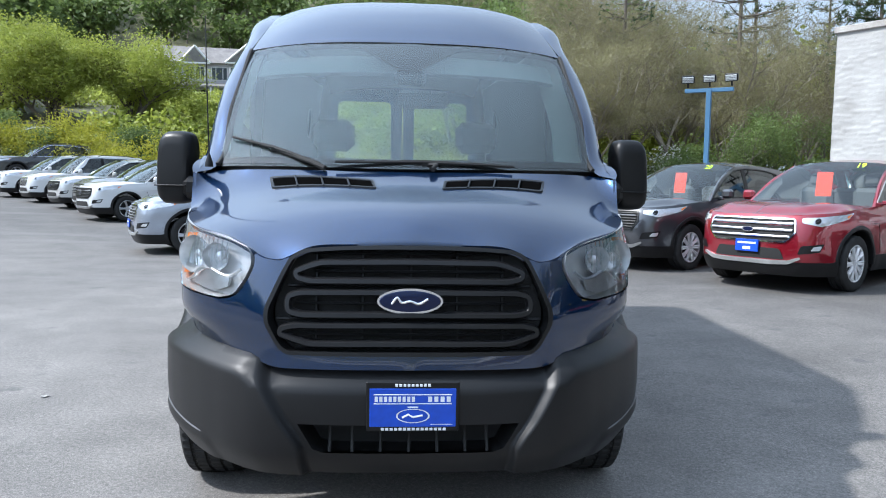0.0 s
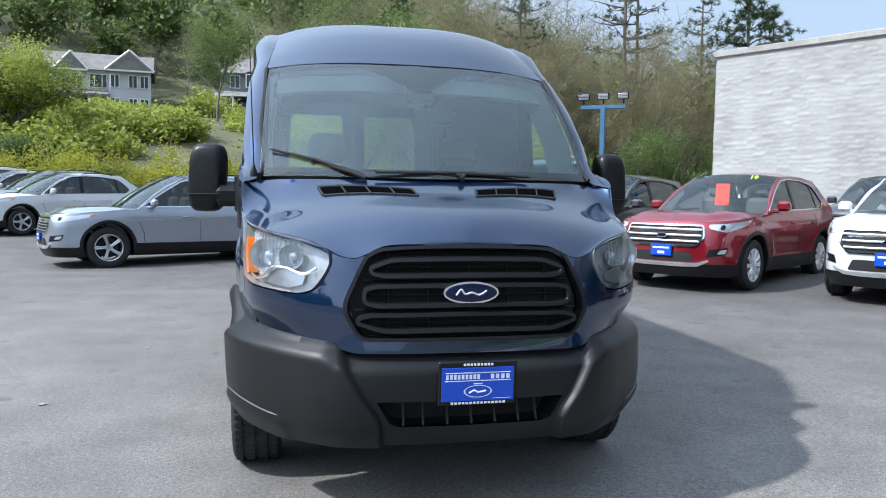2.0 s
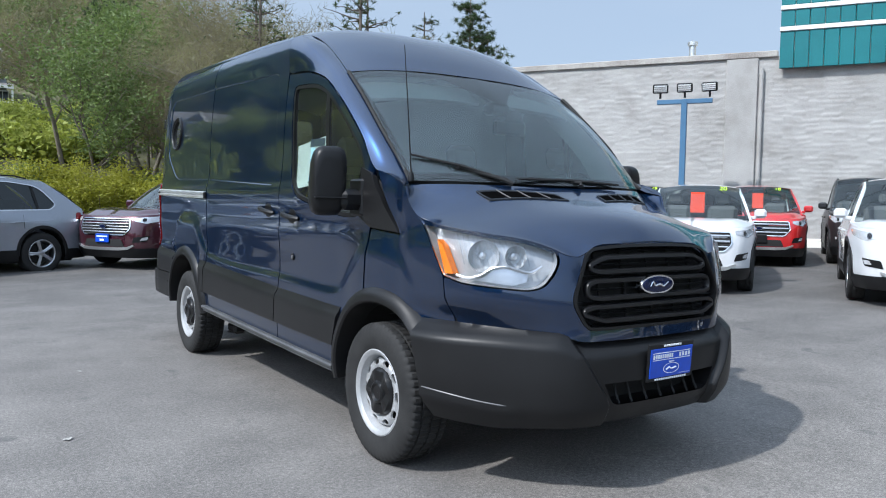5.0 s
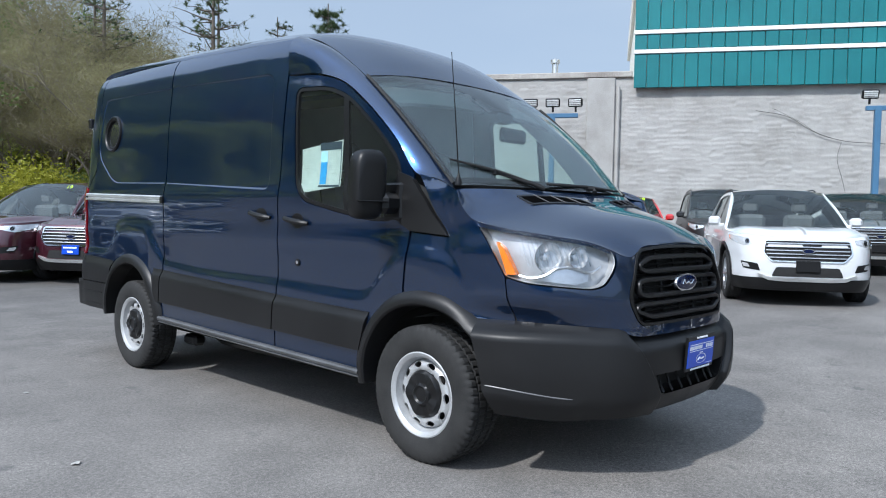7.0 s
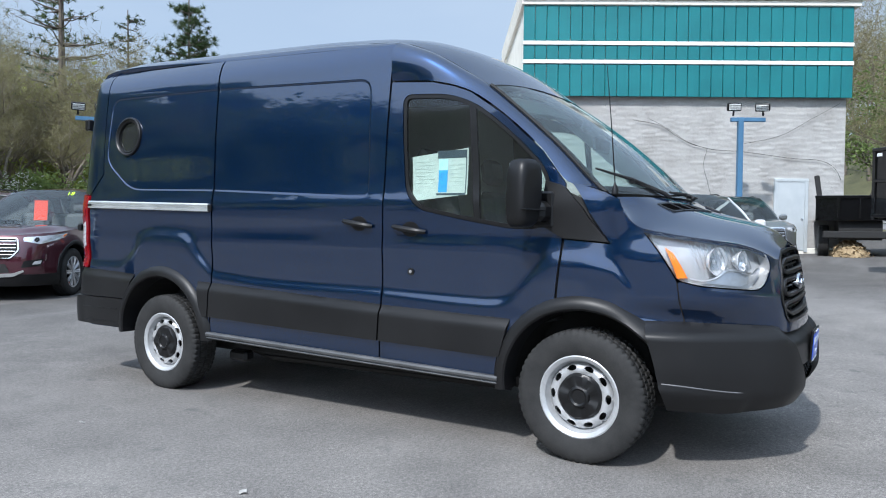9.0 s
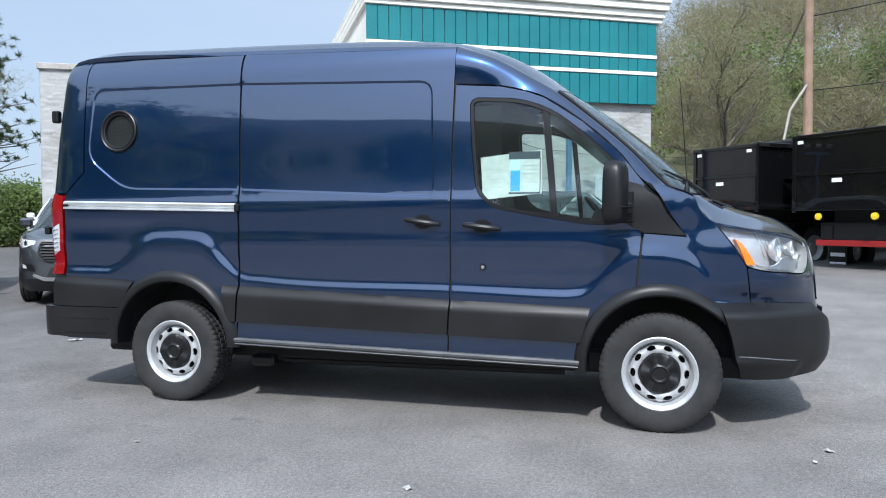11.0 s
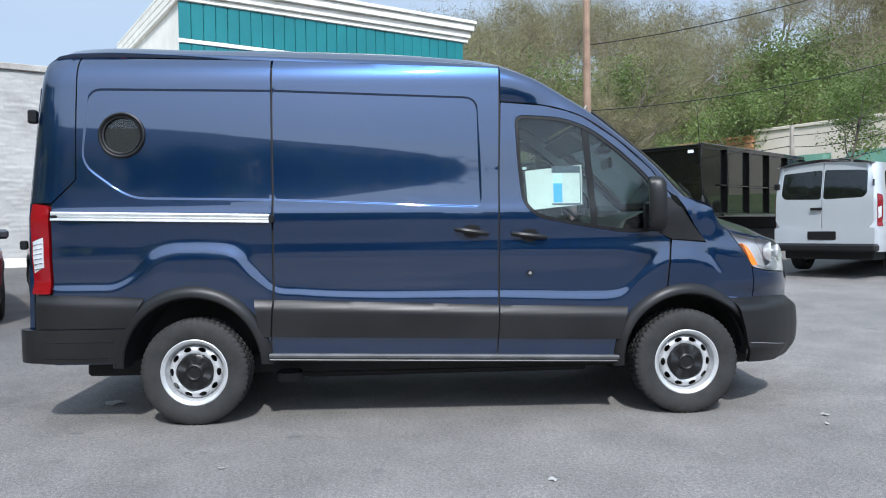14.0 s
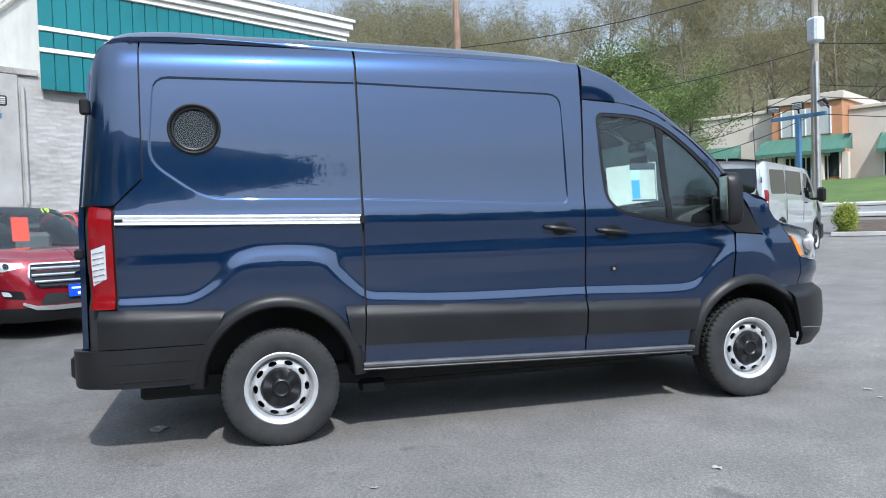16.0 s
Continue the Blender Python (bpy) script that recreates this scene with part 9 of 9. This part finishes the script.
def pine_tree(seed, height, start=0.3, tuft=0.30, per=10, gaps=0.25, r=0.17):
    rng = random.Random(seed)
    s, tips = Shape(), []
    top = Vector((rng.uniform(-0.3, 0.3), rng.uniform(-0.3, 0.3), height))
    s.tube([(0, 0, -0.2), tuple(top * 0.35), tuple(top * 0.7), tuple(top)], [r, r * 0.8, r * 0.5, 0.03], 8, False)
    z = height * start
    dead = height * 0.12
    while z < height * 0.98:
        reach = (height - z) * 0.36 + 0.5
        for k in range(rng.randint(3, 5)):
            a = rng.uniform(0, math.tau)
            L = reach * rng.uniform(0.5, 1.1)
            p0 = top * (z / height)
            pts = [p0]
            for q in range(1, 4):
                pts.append(p0 + Vector((math.cos(a) * L * q / 3, math.sin(a) * L * q / 3, L * (0.10 * q / 3 + 0.12 * (q / 3) ** 2) + rng.uniform(-0.1, 0.1))))
            s.tube(pts, [0.045, 0.035, 0.022, 0.01], 4, False)
            if z > height * (start + gaps * 0.5) or rng.random() < 0.4:
                for q in range(1, 4):
                    for _ in range(2):
                        off = Vector((rng.gauss(0, 0.25), rng.gauss(0, 0.25), rng.gauss(0.05, 0.12)))
                        if rng.random() > gaps:
                            tips.append(pts[q] + off)
                            s.tube([pts[q], pts[q] + off], 0.008, 3, False)
        z += height * rng.uniform(0.035, 0.06)
    # bare lower branches
    zz = dead
    while zz < height * start:
        a = rng.uniform(0, math.tau)
        L = rng.uniform(0.8, 2.2)
        p0 = top * (zz / height)
        s.tube([p0, p0 + Vector((math.cos(a) * L * 0.5, math.sin(a) * L * 0.5, 0.05)), p0 + Vector((math.cos(a) * L, math.sin(a) * L, rng.uniform(-0.2, 0.2)))], [0.03, 0.02, 0.008], 4, False)
        zz += 0.35
    v, f = [], []
    for t in tips:
        for _ in range(per * 2):
            d = Vector((rng.gauss(0, 1), rng.gauss(0, 1), rng.gauss(0.3, 0.8))).normalized() * tuft * rng.uniform(0.6, 1.1)
            w = d.cross(Vector((rng.uniform(-1, 1), rng.uniform(-1, 1), rng.uniform(-1, 1)))).normalized() * 0.022
            n = len(v)
            v += [t - w, t + w, t + d]
            f += [(n, n + 1, n + 2)]
    return s, Shape().add(v, f)


def tree_thing(name, label, m, shapes, bark, leaf, group="trees"):
    t = thing(name, label, "tree", group, m)
    part("trunk", mesh_of("trunk", shapes[0], bark, 60, False), None, t)
    if shapes[1].f:
        part("crown", mesh_of("crown", shapes[1], leaf, 0, False), None, t)
    return t


def planted(x, y, turn=0.0, scale=1.0, dz=-0.1):
    return pose(x, y, land(x, y) + dz, 0, 0, turn) @ Matrix.Scale(scale, 4)


def copies(first, spots):
    for x, y, turn, k in spots:
        c = copy_thing(first, planted(x, y, turn, 1.0))
        c.scale = (k, k, k)


W1 = tree_thing("leafy_tree", "multi-stemmed tree with fresh yellow-green leaves", planted(-19.8, 41.3), broad_tree(3, 5.9, 3, 2, 24, 0.40, 0.085, 0.30, stems=4, lean=0.45, r=0.13), BARK, LEAF_LIME)
copies(W1, [(-16.0, 42.8, 130, 0.97), (-23.8, 44.0, 250, 1.05), (-27.5, 47.0, 20, 1.0), (-31.5, 52.0, 200, 1.1), (-21.8, 45.5, 80, 0.9)])
P1 = tree_thing("pine_tree", "tall thin pine with sparse needles and bare lower branches", planted(16.6, 32.8), pine_tree(5, 15.0, 0.42, 0.26, 8, 0.35), BARK, NEEDLES)
copies(P1, [(19.6, 37.2, 80, 1.02), (13.5, 40.0, 200, 0.95), (24.5, 38.5, 140, 0.9), (10.4, 31.5, 300, 0.86)])
P2 = tree_thing("pine_tree", "dense dark green pine behind the white wall", planted(22.2, 30.4), pine_tree(11, 12.6, 0.30, 0.34, 16, 0.05), BARK, NEEDLES)
copies(P2, [(25.8, 33.5, 100, 0.93), (6.5, 44.0, 10, 0.9)])
B1 = tree_thing("bare_tree", "brown leafless tree with fine spreading twigs", planted(12.4, 28.5), twig_tree(21, 10.5, 5, 0.6, 0.009, levels=4, bend=0.30, r=0.16, sides=6), PALE_BARK, LEAF_BUD)
copies(B1, [(15.0, 36.5, 70, 1.0), (9.0, 35.0, 160, 1.05), (18.5, 30.8, 220, 0.8), (6.0, 38.0, 310, 1.0), (22.0, 42.0, 40, 1.1), (8.0, 29.5, 120, 0.75), (3.2, 40.0, 90, 0.95)] + [(-2 + r_ * math.sin(math.radians(a_)), -3.5 + r_ * math.cos(math.radians(a_)), 47 * k_, (1.0 + r_ * 0.215) / 10.5) for k_, (r_, a_) in enumerate(((34, 15), (38, 18), (33, 21), (40, 23), (35, 25.5), (44, 27), (37, 29), (46, 16.5), (43, 20.5), (48, 24), (31, 18.5), (50, 30), (41, 12)))])
B2 = tree_thing("bare_tree", "dark spreading leafless tree beside the building", planted(29.5, -4.2), twig_tree(33, 10.5, 5, 0.6, 0.009, levels=4, bend=0.36, r=0.24, sides=6, lean=0.3), BARK, LEAF_BUD)
copies(B2, [(33.5, -9.0, 100, 1.0), (37.5, -2.0, 200, 1.15), (41.0, -13.0, 300, 0.95), (36.0, 5.0, 40, 1.0)])
L1 = tree_thing("leafy_tree", "slim tree with thin fresh green spring leaves", planted(6.1, 33.5), broad_tree(8, 10.0, 3, 2, 18, 0.42, 0.10, 0.26, r=0.12), BARK, LEAF_GREEN)
copies(L1, [(2.9, 30.0, 90, 0.75), (13.0, 44.0, 180, 1.1), (8.8, 40.5, 30, 1.1), (-6.0, 60.0, 270, 1.0), (4.0, 50.0, 10, 1.05), (38.0, -24.0, 100, 0.9), (31.5, -12.5, 300, 0.5), (56.0, -58.0, 60, 1.6), (15.5, 25.6, 20, 0.45), (18.6, 27.5, 100, 0.42), (12.8, 24.2, 200, 0.4)])


def shrub(seed, width, height, per, size, loose=0.28):
    rng = random.Random(seed)
    s, tips = Shape(), []
    for k in range(26):
        a, q = rng.uniform(0, math.tau), rng.random() ** 0.5
        x, y = math.cos(a) * q * width, math.sin(a) * q * width
        z = height * (1 - 0.55 * q * q) * rng.uniform(0.75, 1.12)
        pts = [Vector((x * 0.3, y * 0.3, -0.1)), Vector((x * 0.7, y * 0.7, z * 0.55)), Vector((x, y, z))]
        s.tube(pts, [0.03, 0.02, 0.006], 4, False)
        for t in (0.35, 0.5, 0.65, 0.8, 0.9, 1.0):
            i = 0 if t < 0.5 else 1
            tips.append(pts[i].lerp(pts[i + 1], (t - 0.5 * i) * 2))
    lv, lf = leaves_at(tips, rng, per, loose, size)
    return s, Shape().add(lv, lf)


S1 = tree_thing("shrub", "dense yellow-green hedge shrub on the bank", planted(-11.2, 30.0), shrub(2, 1.7, 2.6, 60, 0.062), BARK, LEAF_YELLOW, "hedge shrubs")
hedge = random.Random(4)
spots = []
for k in range(24):
    t = k / 23
    x, y = -17.5 + 24.5 * t, 33.5 - 6.2 * t + hedge.uniform(-1.0, 1.0)
    spots.append((x, y, hedge.uniform(0, 360), hedge.uniform(0.75, 1.15)))
copies(S1, [s_ for s_ in spots if hedge.random() < 0.72])
S2 = tree_thing("shrub", "rounded fresh green shrub", planted(9.0, 26.2), shrub(9, 1.5, 2.2, 50, 0.06), BARK, LEAF_GREEN, "hedge shrubs")
copies(S2, [s_ for k, s_ in enumerate(spots) if k % 4 == 1] + [(10.6, 25.0, 20, 0.9), (13.8, 25.8, 100, 1.1), (16.4, 24.6, 200, 1.0), (18.4, 23.6, 300, 1.1), (12.0, 27.5, 60, 1.2), (7.6, 27.5, 200, 1.0), (20.2, 26.0, 10, 1.2), (-20.0, 36.0, 50, 0.8), (24.0, -4.0, 80, 0.8), (25.6, -9.2, 10, 1.0), (28.0, -13.0, 120, 0.9)])
S3 = tree_thing("shrub", "white-blossoming shrub at the lot's edge", planted(11.2, 26.8), shrub(14, 1.3, 2.6, 10, 0.07), PALE_BARK, BLOSSOM, "hedge shrubs")
copies(S3, [(14.6, 27.8, 90, 1.0), (8.6, 28.8, 180, 0.8)])
tree_thing("clipped_bush", "small round clipped green bush on the island", planted(12.2, -13.2, 0, 1.0, 0.06), shrub(6, 0.26, 0.72, 34, 0.036, 0.09), BARK, LEAF_LIME, "hedge shrubs")

# woods, far off: one object of each kind
def woods(name, label, kinds, spots, bark, leaf):
    tv, tf, lv, lf = [], [], [], []
    tn = ln = 0
    for x, y, k, turn, scale in spots:
        s, l = kinds[k]
        c, sn = math.cos(turn), math.sin(turn)
        rot = np.array([[c, -sn, 0], [sn, c, 0], [0, 0, 1]]) * scale
        base = np.array([x, y, land(x, y) - 0.3])
        tv.append(s[0] @ rot.T + base)
        tf.append(s[1] + tn)
        tn += len(s[0])
        lv.append(l[0] @ rot.T + base)
        lf.append(l[1] + ln)
        ln += len(l[0])
    w = thing(name, label, "woods", kind="stuff")
    for nm, v, f, mat in (("trunks", tv, tf, bark), ("leaves", lv, lf, leaf)):
        v, f = np.concatenate(v), np.concatenate(f)
        me = bpy.data.meshes.new(nm)
        me.vertices.add(len(v))
        me.vertices.foreach_set("co", v.astype(np.float32).ravel())
        k = f.shape[1]
        me.loops.add(len(f) * k)
        me.loops.foreach_set("vertex_index", f.astype(np.int32).ravel())
        me.polygons.add(len(f))
        me.polygons.foreach_set("loop_start", np.arange(0, len(f) * k, k, dtype=np.int32))
        me.update(calc_edges=True)
        me.validate()
        me.materials.append(mat)
        tagged(part(nm, me, None, w), kind="stuff")
    return w


def packed(shapes):
    s, l = shapes
    quads = np.array([f for f in s.f if len(f) == 4])
    return (np.array(s.v), quads), (np.array(l.v), np.array(l.f))


far_green = [packed(broad_tree(50 + k, 12.0, 2, 3, 10, 1.0, 0.42, 0.25, r=0.16, sides=3)) for k in range(3)]
far_bare = [packed(twig_tree(60 + k, 13.0, 5, 1.2, 0.016, levels=3, bend=0.26, r=0.15, sides=3)) for k in range(3)]
rng = random.Random(12)


def scatter(count, inside_of):
    out = []
    tries = 0
    while len(out) < count and tries < count * 60:
        tries += 1
        x, y = rng.uniform(-120, 170), rng.uniform(-190, 220)
        if inside_of(x, y):
            out.append((x, y, rng.randrange(3), rng.uniform(0, math.tau), rng.uniform(0.75, 1.3)))
    return out


def on_bank(x, y):
    r, az = math.hypot(x, y + 3.5), math.degrees(math.atan2(x, y + 3.5))
    near_house = (-20.5 < az < -7.5 and r < 104) or (-6.5 < az < 7 and r < 106)
    return -60 < az < 18 - 0.03 * r and r > 62 and not near_house and (r > 96 or rng.random() < 0.25)


def scrub_bank(x, y):
    r, az = math.hypot(x, y + 3.5), math.degrees(math.atan2(x, y + 3.5))
    return -60 < az < 17 and 40 < r < 96


def house_slope(x, y):
    return house_front(x, y) and math.hypot(x, y + 3.5) < 90 and y > 0 and x < 12


def house_front(x, y):
    r, az = math.hypot(x, y + 3.5), math.degrees(math.atan2(x, y + 3.5))
    return r > 43 and (-20.5 < az < -7.5 or -4.5 < az < 7)


def belt(x, y):
    r, az = math.hypot(x, y + 3.5), math.degrees(math.atan2(x, y + 3.5))
    return 44 < r < 84 and 9 < az < 25


def on_street_hill(x, y):
    r, az = math.hypot(x + 5.6, y - 2.5), math.degrees(math.atan2(x + 5.6, y - 2.5))
    return 72 < r < 156 and 86 < az < 165


def hill_foot(x, y):
    r, az = math.hypot(x + 5.6, y - 2.5), math.degrees(math.atan2(x + 5.6, y - 2.5))
    return 66 < r < 112 and 90 < az < 122


def behind(x, y):
    return -78 < x < -50 and -45 < y < 75


woods("bank_woods", "green spring woods on the bank behind the houses", far_green, scatter(280, on_bank), BARK, LEAF_GREEN)
low_scrub = [packed(shrub(70 + k, 2.0, 2.2, 6, 0.17)) for k in range(3)]
woods("bank_scrub", "yellow-green scrub covering the bank", low_scrub, [(x, y, k, a, q * ((0.85 if math.hypot(x, y) < 52 else 0.55) if house_front(x, y) else 1.0)) for x, y, k, a, q in scatter(170, scrub_bank)[:140] + scatter(190, house_slope)], BARK, LEAF_LIME)
woods("bank_bare_woods", "leafless brown woods mixed into the bank", far_bare, scatter(90, on_bank), PALE_BARK, LEAF_BUD)
woods("hill_bare_woods", "leafless brown woods on the hill beyond the street", far_bare, [(x, y, k, a, q * 1.25) for x, y, k, a, q in scatter(330, on_street_hill)[:190]], PALE_BARK, LEAF_BUD)
lime_kind = [packed(broad_tree(80 + k, 11.0, 2, 3, 34, 0.75, 0.15, 0.25, r=0.16, sides=3)) for k in range(3)]
woods("belt_woods", "bare and budding trees beyond the lot's edge", far_bare, [(x, y, k, a, q * 0.0165 * math.hypot(x, y + 3.5)) for x, y, k, a, q in scatter(110, belt)], PALE_BARK, LEAF_BUD)
woods("hill_green_woods", "scattered green trees on the hill beyond the street", lime_kind, scatter(26, hill_foot), BARK, LEAF_GREEN)
woods("lane_woods", "trees across the lane facing the van's flank", far_green, [(x, y, k, a, q * (0.50 + 0.12 * math.sin(0.11 * y))) for x, y, k, a, q in scatter(120, behind)], BARK, LEAF_GREEN)


def lane_side(x, y):
    return -58 < x < -48 and -42 < y < 72


woods("lane_scrub", "thick green undergrowth along the lane's woods", low_scrub, [(x, y, k, a, q * 1.7) for x, y, k, a, q in scatter(60, lane_side)], BARK, LEAF_GREEN)


def belt_edge(x, y):
    r, az = math.hypot(x, y + 3.5), math.degrees(math.atan2(x, y + 3.5))
    return 48 < r < 82 and 12 < az < 31


woods("belt_thicket", "leafless grey-brown trees behind the lot's pines", far_bare, [(x, y, k, a, q * 0.0145 * math.hypot(x, y + 3.5)) for x, y, k, a, q in scatter(30, belt_edge)], PALE_BARK, LEAF_BUD)
woods("belt_green_woods", "fresh green trees behind the lot's pines", far_green, [(x, y, k, a, q * 0.0115 * math.hypot(x, y + 3.5)) for x, y, k, a, q in scatter(70, belt_edge)], BARK, LEAF_LIME)

# straw heap by the wall's end, and scraps on the asphalt
STRAW = surface("dry_straw", (0.20, 0.14, 0.075), (0.38, 0.29, 0.17), 0.95, 0, 4.0, 50, 0.6, 0.02)
heap = thing("straw_heap", "pale brown straw heap on the asphalt by the wall", "straw", m=pose(20.0, -0.3, land(20.0, -0.3), 0, 0, 20))
rng = random.Random(31)
rows = []
for h, r in ((-0.02, 1.0), (0.10, 0.92), (0.24, 0.74), (0.36, 0.48), (0.43, 0.2), (0.44, 0.02)):
    rows.append([(0.75 * r * math.cos(k * math.tau / 28) * rng.uniform(0.9, 1.1), 0.5 * r * math.sin(k * math.tau / 28) * rng.uniform(0.9, 1.1), h * rng.uniform(0.88, 1.1)) for k in range(28)])
part("mound", Shape().grid(rows, close=True), STRAW, heap)
v, f = leaves_at([Vector(p) for row in rows for p in row], rng, 6, 0.035, 0.05)
tagged(part("stalks", Shape().add(v, f), STRAW, heap, smooth=0), kind="stuff")
SCRAP = plain("pale_scrap_paper", (0.33, 0.32, 0.30), 0.8)
for x, y, w in ((-0.31, 4.08, 0.07), (0.90, 5.80, 0.06), (-2.23, 1.16, 0.025), (-1.12, -0.88, 0.03), (-1.34, -0.77, 0.02), (-1.9, 2.9, 0.02), (2.1, -2.2, 0.025)):
    sc = thing("litter_scrap", "small crumpled pale scrap lying on the asphalt", "litter", "scraps on the asphalt", pose(x, y, land(x, y), 0, 0, 140 * x))
    rows = [[(w * (i - 2) * 0.5 + rng.uniform(-0.2, 0.2) * w, w * (j - 1) * 0.6 + rng.uniform(-0.2, 0.2) * w, 0.004 + 0.35 * w * rng.random()) for i in range(5)] for j in range(3)]
    part("crumple", Shape().grid(rows), SCRAP, sc, smooth=0)
